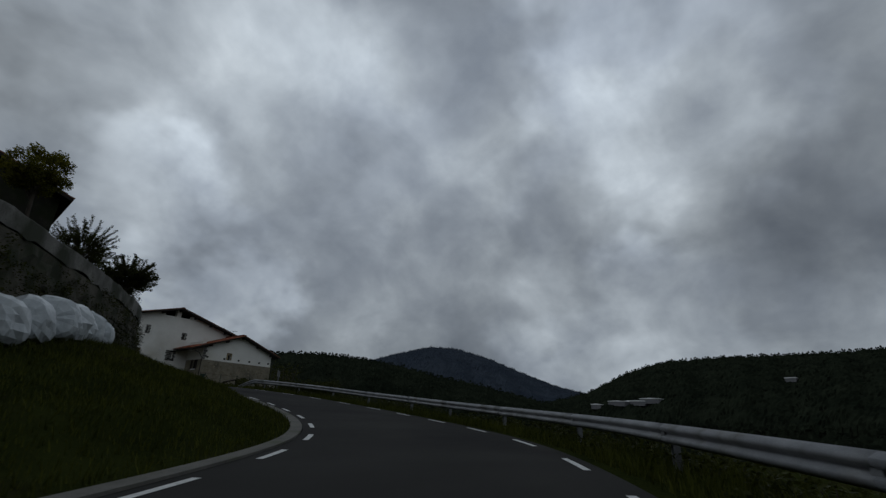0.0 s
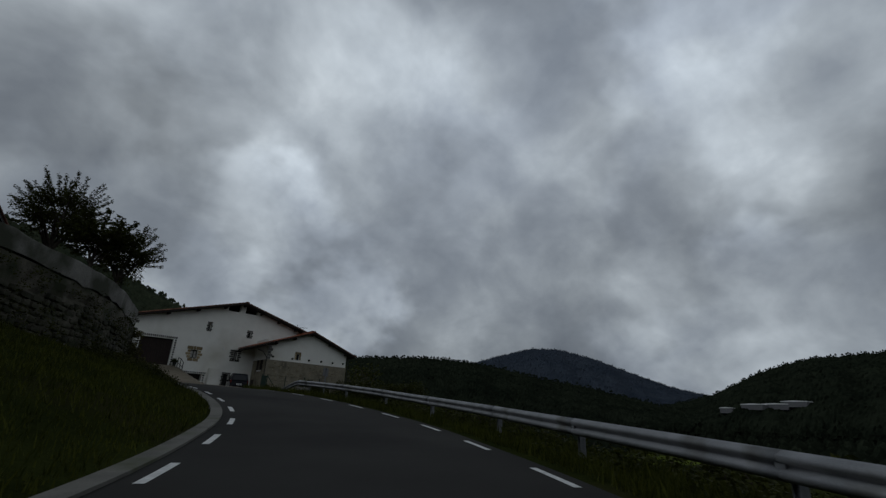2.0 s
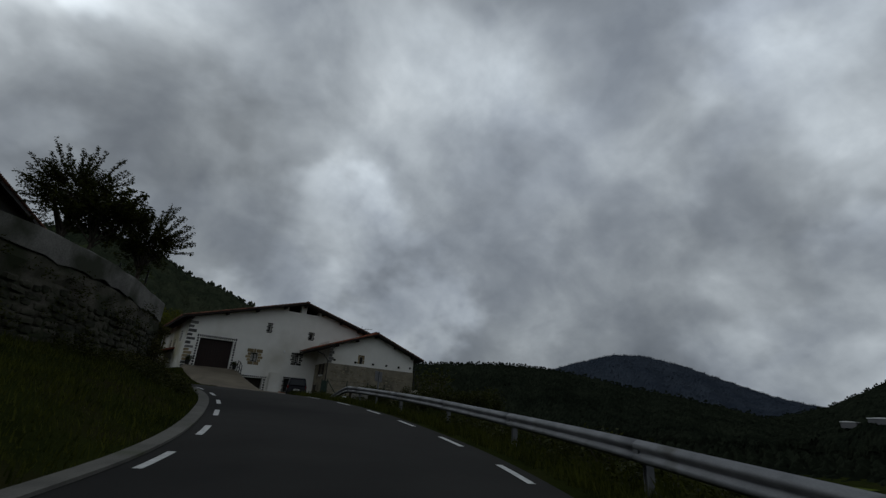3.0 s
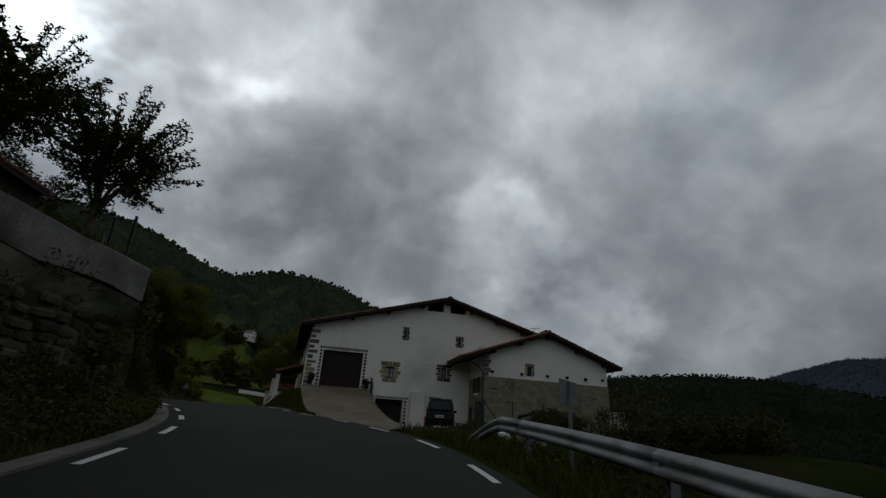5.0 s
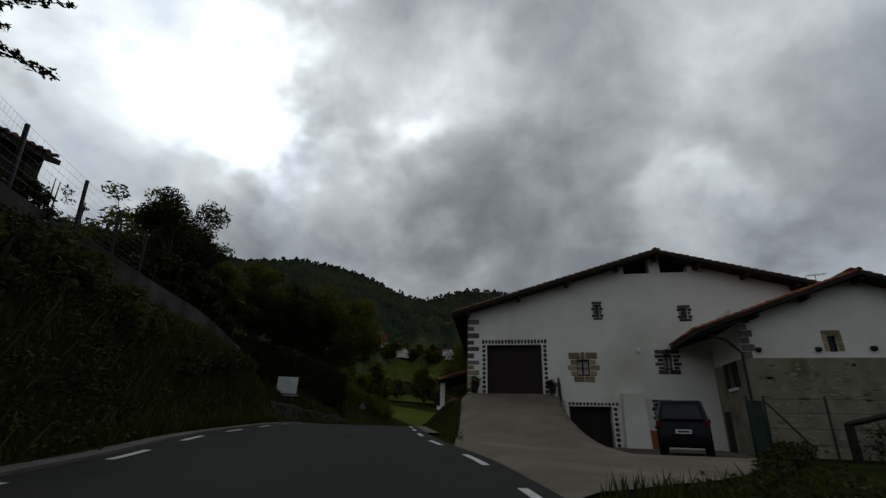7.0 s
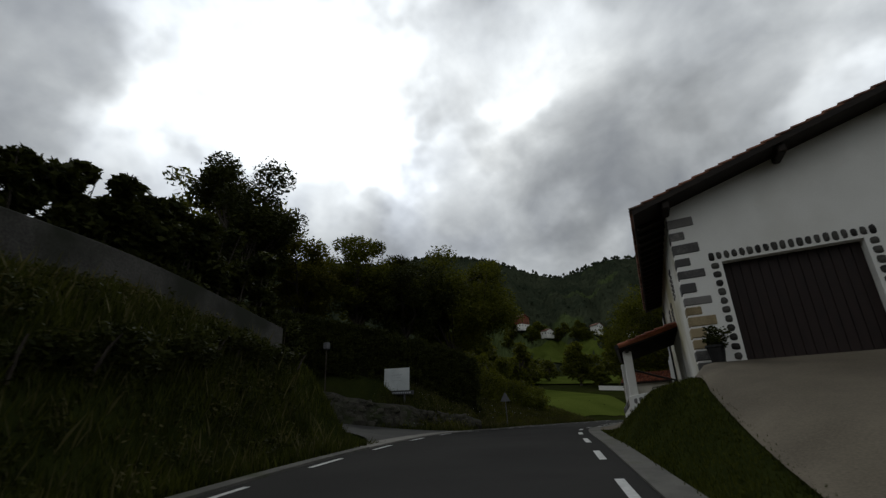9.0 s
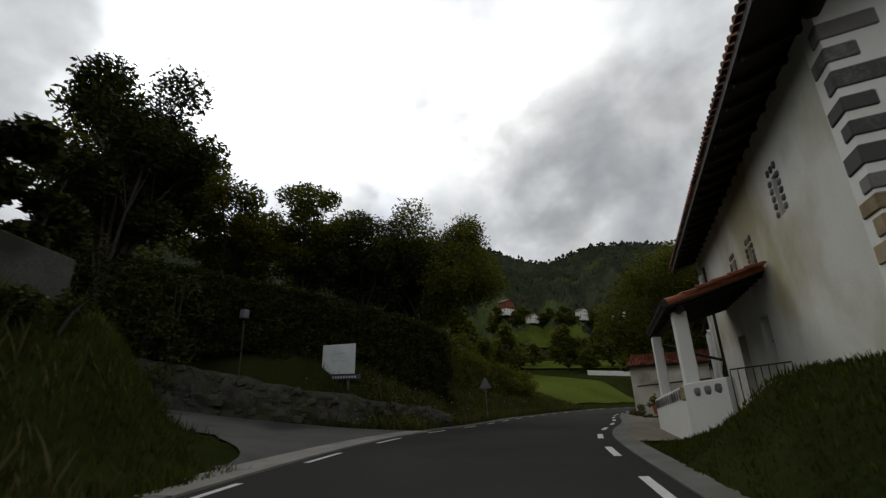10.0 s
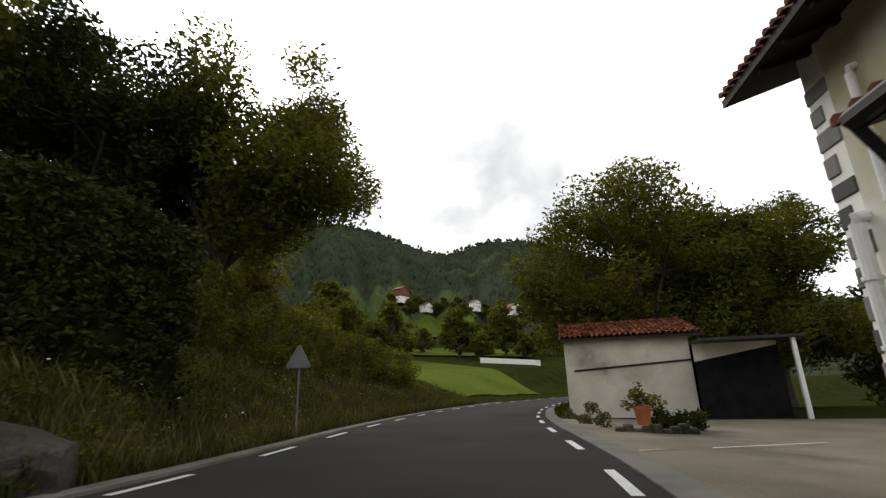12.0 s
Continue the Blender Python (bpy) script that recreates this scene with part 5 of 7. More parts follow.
def retaining_wall():
    root = thing("retaining_wall", "old mossy rubble retaining wall with a grey rendered parapet", "retaining wall", (-9, -34, -2.5))
    line = spline([(x, y, t) for (x, y), t in zip(WALL_LINE, WALL_TOP)], 0.6)
    tg = np.gradient(line[:, :2], axis=0)
    tg /= np.hypot(*tg.T)[:, None]
    out = np.stack([tg[:, 1], -tg[:, 0]], -1)
    gz = heights(*(line[:, :2] + out * 0.6).T)
    rng = np.random.default_rng(4)
    verts, faces, rows = [], [], 9
    band = np.interp(np.linspace(0, 1, len(line)), [0, 0.6, 1], [0.5, 0.58, 0.9])
    for i, (x, y, t) in enumerate(line):
        lo, hi = gz[i] - 0.4, t - band[i]
        for k in range(rows + 1):
            z = lo + (hi - lo) * k / rows
            batter = 0.35 * (1 - k / rows) + (0.06 * rng.normal() if 0 < k < rows else 0)
            verts.append((x + out[i, 0] * batter, y + out[i, 1] * batter, z))
        verts.append((x - out[i, 0] * 0.5, y - out[i, 1] * 0.5, hi))
    n = rows + 2
    for i in range(len(line) - 1):
        for k in range(n - 1):
            faces.append((i * n + k, (i + 1) * n + k, (i + 1) * n + k + 1, i * n + k + 1))
    e = (len(line) - 1) * n
    faces.append(tuple(e + k for k in range(n)))
    body = seat(from_data("stone_face", verts, faces, M_RUBBLE), root)
    verts, faces = [], []
    for i, (x, y, t) in enumerate(line):
        o, hi = out[i], t - band[i]
        w = 0.02 * rng.normal()
        for d, z in ((0.05 + w, hi), (0.05 + w, t - 0.03), (0.02, t), (-0.3, t), (-0.33, t - 0.03), (-0.33, hi)):
            verts.append((x + o[0] * d, y + o[1] * d, z + (0.03 * rng.normal() if z > hi else 0.05 * rng.normal())))
    for i in range(len(line) - 1):
        for k in range(5):
            faces.append((6 * i + k, 6 * i + k + 1, 6 * i + 7 + k, 6 * i + 6 + k))
    e = 6 * (len(line) - 1)
    faces.append(tuple(e + k for k in range(6)))
    par = seat(from_data("parapet", verts, faces, M_BAND, smooth=False), root)
    tagged(par, "stained grey render parapet")
    # single stones that stand proud of the face, in the stretch beside the bend
    rubble_face(body, line[int(len(line) * 0.60):], out[int(len(line) * 0.60):], gz[int(len(line) * 0.60):], line[int(len(line) * 0.60):, 2] - band[int(len(line) * 0.60):], 0.36, 0.04, M_RUBBLE, 8, 300)
    return root


retaining_wall()


def crest_wall():
    root = thing("bank_wall", "grey concrete wall along the top of the overgrown bank", "wall", (-10, -12, 1.2))
    line = spline([(-4.2, -22.7, 0.95), (-5.5, -21.3, 1.6), (-6.85, -19.5, 1.95), (-8.25, -16.9, 2.25), (-9.95, -12.9, 2.4), (-11.65, -8.4, 2.5), (-13.4, -2.9, 1.95)], 0.6)
    tg = np.gradient(line[:, :2], axis=0)
    tg /= np.hypot(*tg.T)[:, None]
    out = np.stack([tg[:, 1], -tg[:, 0]], -1)
    verts, faces = [], []
    for (x, y, t), o in zip(line, out):
        for d, z in ((0.1, t - 2.4), (0.1, t - 0.02), (0.07, t), (-0.12, t), (-0.15, t - 0.02), (-0.15, t - 2.4)):
            verts.append((x + o[0] * d, y + o[1] * d, z))
    for i in range(len(line) - 1):
        for k in range(5):
            faces.append((6 * i + k, 6 * i + k + 1, 6 * i + 7 + k, 6 * i + 6 + k))
    e = 6 * (len(line) - 1)
    faces += [tuple(range(6)), tuple(e + k for k in range(6))]
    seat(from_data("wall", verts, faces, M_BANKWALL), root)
    fence = thing("wire_fence", "wire mesh fence on dark posts above the bank wall", "fence", (-9, -15, 2.3))
    tops = []
    for k in range(5):
        i = int(np.abs(line[:, 1] - (-21.8 + 1.9 * k)).argmin())
        x, y, t = line[i]
        bm = bmesh.new()
        tube(bm, [(x, y, t - 0.3), (x - 0.03, y - 0.10, t + 1.35)], 0.045, 7)
        piece("post", bm, M_IRON, fence)
        tops.append((x, y, t))
    for h in np.linspace(0.12, 1.3, 8):
        bm = bmesh.new()
        tube(bm, [(x, y, t + h) for x, y, t in tops], 0.0025, 4, cap=False)
        piece("wire", bm, M_STEEL, fence)
    bm = bmesh.new()
    for (x0, y0, t0), (x1, y1, t1) in zip(tops, tops[1:]):
        for q in np.linspace(0, 1, 14)[:-1]:
            x, y, t = x0 + (x1 - x0) * q, y0 + (y1 - y0) * q, t0 + (t1 - t0) * q
            tube(bm, [(x, y, t + 0.1), (x, y, t + 1.3)], 0.0015, 3, cap=False)
    tagged(piece("mesh_wire", bm, M_STEEL, fence), kind="stuff")


crest_wall()


def barn():
    root = thing("hillside_house", "dark stone house with a low tiled roof above the retaining wall", "house", (-16, -22, 1.2))
    x0, x1, y0, y1, rx, rz, ez = -21.0, -10.9, -33.0, -16.9, -16.0, 7.0, 5.0
    top = lambda x: rz - (rz - ez) / (x1 - rx) * abs(x - rx)
    gable_wall("south_wall", x0, x1, y0, y0 + 0.4, 0.0, top, [(-14.6, -13.8, 3.2, 4.4)], M_RUBBLE, root, cuts=(rx,))
    gable_wall("north_wall", x0, x1, y1 - 0.4, y1, 0.0, top, [], M_RUBBLE, root, cuts=(rx,))
    side_wall("east_wall", x1 - 0.4, x1, y0 + 0.4, y1 - 0.4, 0.0, ez, [(-25.5, -24.6, 2.6, 3.9), (-21.5, -20.6, 2.6, 3.9)], M_RUBBLE, root)
    side_wall("west_wall", x0, x0 + 0.4, y0 + 0.4, y1 - 0.4, 0.0, ez, [], M_RUBBLE, root)
    window_unit(root, -14.6, -13.8, 3.2, 4.4, y0 + 0.15, 1, 1)
    piece("ceiling", boxed(x0 + 0.4, x1 - 0.4, y0 + 0.4, y1 - 0.4, 4.9, 5.0), M_DARKWOOD, root)
    gable_roof(root, rx, rz, x0 - 0.6, x1 + 0.4, (rz - ez) / (x1 - rx), (rz - ez) / (x1 - rx), y0 - 0.6, y1 + 0.2, M_TILE_OLD)
    piece("chimney", boxed(-14.0, -13.4, -27.0, -26.4, 6.4, 8.6, bevel=0.03), M_RUBBLE, root, "short stone chimney")
    turn = Matrix.Translation((-10.9, -16.9, 0)) @ Matrix.Rotation(radians(-6.4), 4, "Z") @ Matrix.Translation((10.9, 16.9, 0))
    root.matrix_world = turn @ root.matrix_world


barn()

# ---------------------------------------------------------------- side lane: low stone wall and information board
def lane_wall():
    root = thing("stone_wall", "low mossy wall of rough dark rock beside the side lane", "wall", (-16, 8.4, -1.4))
    line = spline([(-12.45, 10.75, -1.5), (-13.1, 10.3, -1.2), (-14.2, 9.6, -0.98), (-15.6, 8.6, -0.62), (-17.2, 7.4, -0.22), (-19.6, 5.6, 0.42), (-24.0, 2.4, 1.65), (-30.0, -1.4, 3.2)], 0.22)
    tg = np.gradient(line[:, :2], axis=0)
    tg /= np.hypot(*tg.T)[:, None]
    out = np.stack([-tg[:, 1], tg[:, 0]], -1)
    verts, faces, prof = [], [], [(0.34, 0.0), (0.32, 0.16), (0.27, 0.32), (0.22, 0.5), (0.15, 0.68), (0.07, 0.84), (-0.05, 0.95), (-0.22, 1.0), (-0.42, 0.97), (-0.5, 0.0)]
    n = len(prof)
    for (x, y, t), o in zip(line, out):
        g = height(x + o[0] * 0.7, y + o[1] * 0.7) - 0.3
        t += 0.10 * noise.noise((x * 0.9, y * 0.9, 3.0))
        for d, f in prof:
            z = g + (t - g) * f
            q = Vector((x * 1.1, y * 1.1, z * 1.6))
            d += (0.26 * noise.noise(q) + 0.12 * noise.noise(q * 2.9)) * (0.2 + min(1.0, 3 * f))
            verts.append((x + o[0] * d, y + o[1] * d, z + 0.1 * noise.noise(q * 1.7) * (f > 0)))
    for i in range(len(line) - 1):
        for k in range(n - 1):
            faces.append((n * i + k, n * i + k + 1, n * i + n + 1 + k, n * i + n + k))
    faces.append(tuple(range(n)))
    body = seat(from_data("wall_body", verts, faces, M_LANESTONE), root)
    back, near = slice(None, None, -1), int(len(line) * 0.5)
    gl = heights(*(line[:, :2] + out * 0.6).T)
    # single rocks that stand out of the mossy face
    rng = random.Random(31)
    for k in range(120):
        i = rng.randrange(2, near)
        f = rng.uniform(0.08, 0.95)
        d = 0.33 - 0.3 * f + rng.uniform(-0.03, 0.04)
        w = rng.choice((0.18, 0.25, 0.33, 0.45))
        stone(body, line[i, 0] + out[i, 0] * d, line[i, 1] + out[i, 1] * d, gl[i] + (line[i, 2] - gl[i]) * f, w, w * rng.uniform(0.5, 0.85), 0.12, "rubble", M_LANESTONE, rz=math.degrees(math.atan2(out[i, 1], out[i, 0])) + 90 + rng.uniform(-12, 12), tilt=rng.uniform(-22, 22))


lane_wall()
board = thing("information_board", "blank white board with faint print on a low frame", "sign board", (-16.87, 8.9, -0.3), 0)
bx = Matrix.Translation((-16.87, 8.95, 0)) @ Matrix.Rotation(radians(4), 4, "Z") @ Matrix.Rotation(radians(1.5), 4, "Y")
panel = piece("panel", boxed(-0.85, 0.85, -0.02, 0.02, 0.34, 1.6, bevel=0.006, m=bx), M_BOARD, board)
for z, l, c in ((1.22, 0.3, 0.1), (1.17, 0.34, -0.05), (1.05, 0.2, 0.12), (0.88, 0.36, 0.0), (0.66, 0.05, 0.6)):
    bm = boxed(c - l, c + l, -0.027, -0.021, z, z + 0.018, m=bx)
    ob = part("print_line", bm, M_MARK)
    ob.parent = panel
for x in (-0.5, 0.5):
    piece("leg", boxed(x - 0.04, x + 0.04, 0.022, 0.09, -1.4, 1.5, m=bx), M_GREYPANEL, board)
ledge = piece("ledge", boxed(-0.32, 1.15, -0.1, 0.0, 0.1, 0.31, bevel=0.01, m=bx), M_LEDGE, board, "dark grey strip with print under the board")
for k in range(9):
    ob = part("print_line", boxed(-0.22 + 0.14 * k, -0.13 + 0.14 * k, -0.106, -0.101, 0.16, 0.25, m=bx), M_MARK)
    ob.parent = ledge


def warning_sign():
    x, y = -13.5, 17.2
    root = thing("warning_sign", "grey back of a small triangular road sign on a post", "road sign", (x, y, -1.8))
    bm = bmesh.new()
    tube(bm, [(x, y, height(x, y) - 0.3), (x, y, 0.12)], 0.024, 8)
    piece("post", bm, M_GREYPANEL, root)
    m = Matrix.Translation((x, y - 0.05, -0.2)) @ Matrix.Rotation(radians(10), 4, "Z")
    bm = bmesh.new()
    prism(bm, [(-0.30, -0.22), (0.30, -0.22), (0.33, -0.17), (0.035, 0.35), (-0.035, 0.35), (-0.33, -0.17)], -0.012, 0.012)
    bmesh.ops.transform(bm, matrix=m, verts=bm.verts)
    piece("plate", bm, M_GREYPANEL, root)
    for z in (-0.28, -0.1):
        piece("clamp", boxed(x - 0.05, x + 0.05, y - 0.04, y + 0.04, z, z + 0.03), M_STEEL, root)


warning_sign()
sb = thing("road_sign", "two grey sign backs on a post behind the guard rail", "road sign", (5.95, -27.1, -3.3))
mb = Matrix.Translation((5.95, -27.1, 0)) @ Matrix.Rotation(radians(44), 4, "Z")
piece("post", boxed(-0.03, 0.03, -0.03, 0.03, -4.0, -1.46, m=mb), M_STEEL, sb)
for x0, x1, turn in ((-0.46, -0.01, 0), (0.01, 0.44, -6)):
    plate = piece("plate", boxed(x0, x1, 0.032, 0.05, -1.93, -1.44, bevel=0.006, m=mb @ Matrix.Rotation(radians(turn), 4, "Z")), M_GREYPANEL, sb)

# ---------------------------------------------------------------- shed and carport by the forecourt
shed = thing("shed", "small plastered shed with an old red tiled roof", "shed", (-4.6, 26.6, -2.3))
SX0, SX1, SY0, SY1 = -6.85, -2.45, 25.0, 28.2
piece("front_wall", boxed(SX0, SX1, SY0, SY0 + 0.3, -2.8, 0.5), M_PLASTER_OLD, shed, "stained cream plaster front wall")
piece("back_wall", boxed(SX0, SX1, SY1 - 0.3, SY1, -2.8, 1.2), M_PLASTER_OLD, shed)
for x in (SX0, SX1 - 0.3):
    bm = bmesh.new()
    a = [(SY0 + 0.3, -2.8), (SY1 - 0.3, -2.8), (SY1 - 0.3, 1.15), (SY0 + 0.3, 0.5)]
    va = [bm.verts.new((x, y, z)) for y, z in a]
    vb = [bm.verts.new((x + 0.3, y, z)) for y, z in a]
    bm.faces.new(va)
    bm.faces.new(vb)
    for i in range(4):
        bm.faces.new((va[i], va[(i + 1) % 4], vb[(i + 1) % 4], vb[i]))
    piece("side_wall", bm, M_PLASTER_OLD, shed)
bm = bmesh.new()
tube(bm, [(SX0 + 0.3, SY0 - 0.03, -0.62), (SX1, SY0 - 0.03, -0.36)], 0.035, 6)
piece("cable_pipe", bm, M_IRON, shed, "dark pipe across the wall")
bm = bmesh.new()
c0, c1 = Vector((SX0 - 0.15, SY0 - 0.3, 0.46)), Vector((SX0 - 0.15, SY1 + 0.2, 1.42))
L = Vector((SX1 - SX0 + 0.65, 0, 0.0))
vs = [bm.verts.new(p) for p in (c0, c0 + L, c1 + L, c1)] + [bm.verts.new(p + Vector((0, 0, 0.09))) for p in (c0, c0 + L, c1 + L, c1)]
for f in ((0, 1, 2, 3), (4, 5, 6, 7), (0, 1, 5, 4), (1, 2, 6, 5), (2, 3, 7, 6), (3, 0, 4, 7)):
    bm.faces.new([vs[i] for i in f])
sdeck = piece("roof_deck", bm, M_DARKWOOD, shed)
up = (c1 - c0).normalized()
# barrel tiles, one by one
tm = bpy.data.meshes.new("tile")
tv, tf = [], []
for s, r, h in ((0.0, 0.098, 0.05), (0.44, 0.078, 0.0)):
    for k in range(7):
        an = math.pi * k / 6
        tv.append((math.cos(an) * r, s, math.sin(an) * r + h))
for s, r, h in ((0.0, 0.078, 0.05), (0.44, 0.060, 0.0)):
    for k in range(7):
        an = math.pi * k / 6
        tv.append((math.cos(an) * r, s, math.sin(an) * r + h))
for k in range(6):
    tf += [(k, k + 1, 8 + k, 7 + k), (14 + k, 21 + k, 22 + k, 15 + k), (k, 14 + k, 15 + k, k + 1)]
tm.from_pydata(tv, [], tf)
tm.materials.append(M_TILE)
pitch_a = math.degrees(math.atan2(up.z, up.y))
rt = random.Random(2)
for j in range(9):
    for i in range(25):
        ob = new("tile", tm)
        ob.parent = sdeck
        p = c0 + Vector((0.1 + i * 0.2, 0, 0.09)) + up * (j * 0.385 - 0.05)
        ob.matrix_basis = pose(p.x + rt.uniform(-0.012, 0.012), p.y, p.z + rt.uniform(0, 0.02), pitch_a + rt.uniform(-1.5, 1.5), rt.uniform(-4, 4), rt.uniform(-2.5, 2.5))
carport = thing("carport", "dark open carport with a flat roof and one white post", "carport", (-1, 25, -2.3))
piece("roof", boxed(-2.44, 0.55, 23.4, 27.8, 0.16, 0.26, bevel=0.01), M_IRON, carport, "flat dark sheet roof")
piece("post", boxed(0.2, 0.32, 23.5, 23.62, -2.5, 0.159), M_WHITE, carport, "white square post")
bm = bmesh.new()
prism(bm, [(-2.44, -2.5), (0.18, -2.5), (0.18, 0.0), (-2.44, -0.48)], 24.6, 24.66)
piece("door_leaf", bm, M_BLACKSHEET, carport, "black painted sheet doors")
bm = bmesh.new()
prism(bm, [(-2.44, -0.46), (0.18, 0.02), (0.18, 0.155), (-2.44, 0.155)], 24.6, 24.68)
piece("gable_strip", bm, M_PLASTER_OLD, carport, "pale plaster strip above the doors")
piece("side_panel", boxed(0.19, 0.25, 24.7, 27.7, -2.5, 0.155), M_BLACKSHEET, carport)
piece("back_panel", boxed(-2.44, 0.18, 27.6, 27.7, -2.5, 0.155), M_BLACKSHEET, carport)
gz_pot = height(-5.2, 18.5)


def flower_pot(x, y, z, r, h, leaf_r, mat, label, seed, leaf=None):
    root = thing("flower_pot", label, "plant pot", (x, y, z))
    bm = bmesh.new()
    tube(bm, [(0, 0, 0), (0, 0, h * 0.85), (0, 0, h * 0.86), (0, 0, h)], [r * 0.7, r * 0.95, r * 1.08, r * 1.08], 14)
    part("pot", bm, mat, root)
    rng = np.random.default_rng(seed)
    cs = [(rng.normal(0, leaf_r * 0.4), rng.normal(0, leaf_r * 0.4), h + abs(rng.normal(0.12, leaf_r * 0.5))) for _ in range(14)]
    leaf_mesh("plant", leaf_quads(cs, [leaf_r * 0.45] * 14, 500, 0.06, rng), leaf or M_LEAF, root)
    return root


wallp = thing("planter_wall", "low stone edging round a planted bed", "planter", (-5.0, 19.4, -2.3))
for k in range(9):
    x = -5.75 + 0.2 * k
    bm = boxed(x - 0.11, x + 0.1, 18.35 + 0.1 * math.sin(k), 18.65 + 0.1 * math.sin(k), gz_pot - 0.2, gz_pot + 0.16 + 0.06 * math.sin(2.1 * k), bevel=0.03)
    piece("stone", bm, M_RUBBLE, wallp)
flower_pot(-5.2, 18.5, gz_pot + 0.2, 0.2, 0.42, 0.3, M_POT, "terracotta pot with a bushy green plant", 3, M_LEAF_WARM)
flower_pot(-0.55, -0.45, height(-0.55, -0.45) + 0.04, 0.22, 0.42, 0.3, M_IRON, "dark planter with clipped plant beside the garage", 4, M_LEAF_DARK)
flower_pot(3.5, -0.4, height(3.5, -0.4) + 0.04, 0.2, 0.4, 0.3, M_IRON, "dark planter with clipped plant beside the garage", 5, M_LEAF_DARK)
hedge([(-4.9, 19.0), (-4.3, 19.3), (-3.8, 19.8)], [0.42, 0.48, 0.4], [-1.75, -1.68, -1.78], 3500, 0.05, M_LEAF_DARK, "low dark shrub beside the terracotta pot", 44, "shrub", "shrub")
hedge([(-6.9, 24.1), (-6.4, 22.2), (-6.0, 19.8)], [0.3, 0.34, 0.3], [-2.05, -1.98, -1.95], 2500, 0.05, M_DRY, "weeds along the foot of the shed", 45, "weeds", "weeds")

# ---------------------------------------------------------------- parked car


def car():
    z = height(8.0, -6.6) + 0.05
    root = thing("car", "black compact people carrier parked facing the farmhouse", "car", (8.0, -6.2, z), -15)
    prof = [(-2.15, 0.32), (-2.18, 0.62), (-2.12, 0.98), (-2.02, 1.08), (-1.82, 1.5), (-1.62, 1.64), (-0.9, 1.7), (0.2, 1.66), (0.65, 1.52), (1.25, 1.06), (1.95, 0.92), (2.14, 0.72), (2.18, 0.4), (2.1, 0.26), (-2.05, 0.26)]
    bm = bmesh.new()
    rings = []
    for sx in (-0.88, -0.8, 0.8, 0.88):
        ring = []
        for y, zz in prof:
            tuck = 0.0 if zz < 1.0 else (zz - 1.0) * 0.24
            w = math.copysign(max(0.1, abs(sx) - tuck), sx)
            inset = 0.0 if abs(sx) < 0.85 else 0.05
            yy = y * (1 - inset * 0.6)
            ring.append(bm.verts.new((w, yy, zz - (inset * 0.5 if zz > 1.2 else 0))))
        rings.append(ring)
    n = len(prof)
    for a, b in zip(rings, rings[1:]):
        for k in range(n):
            bm.faces.new((a[k], a[(k + 1) % n], b[(k + 1) % n], b[k]))
    bm.faces.new(rings[0])
    bm.faces.new(rings[-1][::-1])
    body = part("body", bm, M_BLACK, root, smooth=False)
    bm = bmesh.new()
    v = [bm.verts.new(p) for p in ((-0.66, -2.09, 1.08), (0.66, -2.09, 1.08), (0.58, -1.88, 1.5), (-0.58, -1.88, 1.5))]
    bm.faces.new(v)
    ob = part("rear_window", bm, M_GLASS, root)
    ob.modifiers.new("thick", "SOLIDIFY").thickness = 0.02
    for s in (-1, 1):
        bm = bmesh.new()
        v = [bm.verts.new((s * q, y, zz)) for q, y, zz in ((0.872, -1.75, 1.06), (0.872, 1.0, 1.06), (0.77, 0.45, 1.5), (0.765, -1.6, 1.5))]
        bm.faces.new(v)
        ob = part("side_window", bm, M_GLASS, root)
        ob.modifiers.new("thick", "SOLIDIFY").thickness = 0.02
        part("tail_light", boxed(s * 0.8 - 0.06, s * 0.8 + 0.06, -2.17, -2.05, 0.82, 1.06, bevel=0.02), M_REDLIGHT, root, "red tail light")
        part("wing_mirror", boxed(s * 0.94 - 0.09, s * 0.94 + 0.09, 0.62, 0.72, 1.02, 1.16, bevel=0.03), M_BLACK, root)
        for y in (-1.35, 1.32):
            bm = bmesh.new()
            tube(bm, [(s * 0.68, y, 0.32), (s * 0.72, y, 0.32), (s * 0.86, y, 0.32), (s * 0.9, y, 0.32)], [0.29, 0.32, 0.32, 0.29], 20)
            wheel = part("wheel", bm, M_RUBBER, root)
            bm = bmesh.new()
            tube(bm, [(s * 0.895, y, 0.32), (s * 0.91, y, 0.32)], [0.2, 0.18], 14)
            part("rim", bm, M_STEEL, wheel)
    part("bumper", boxed(-0.8, 0.8, -2.24, -2.1, 0.34, 0.6, bevel=0.04), M_BLACK, root)
    plate = part("number_plate", boxed(-0.26, 0.26, -2.265, -2.24, 0.66, 0.78), M_PLATE, root, "pale number plate with a dark bar")
    part("bar", boxed(-0.19, 0.19, -2.27, -2.266, 0.695, 0.745), M_IRON, plate)
    root.scale = (0.92, 1.0, 1.08)
    return root


car()

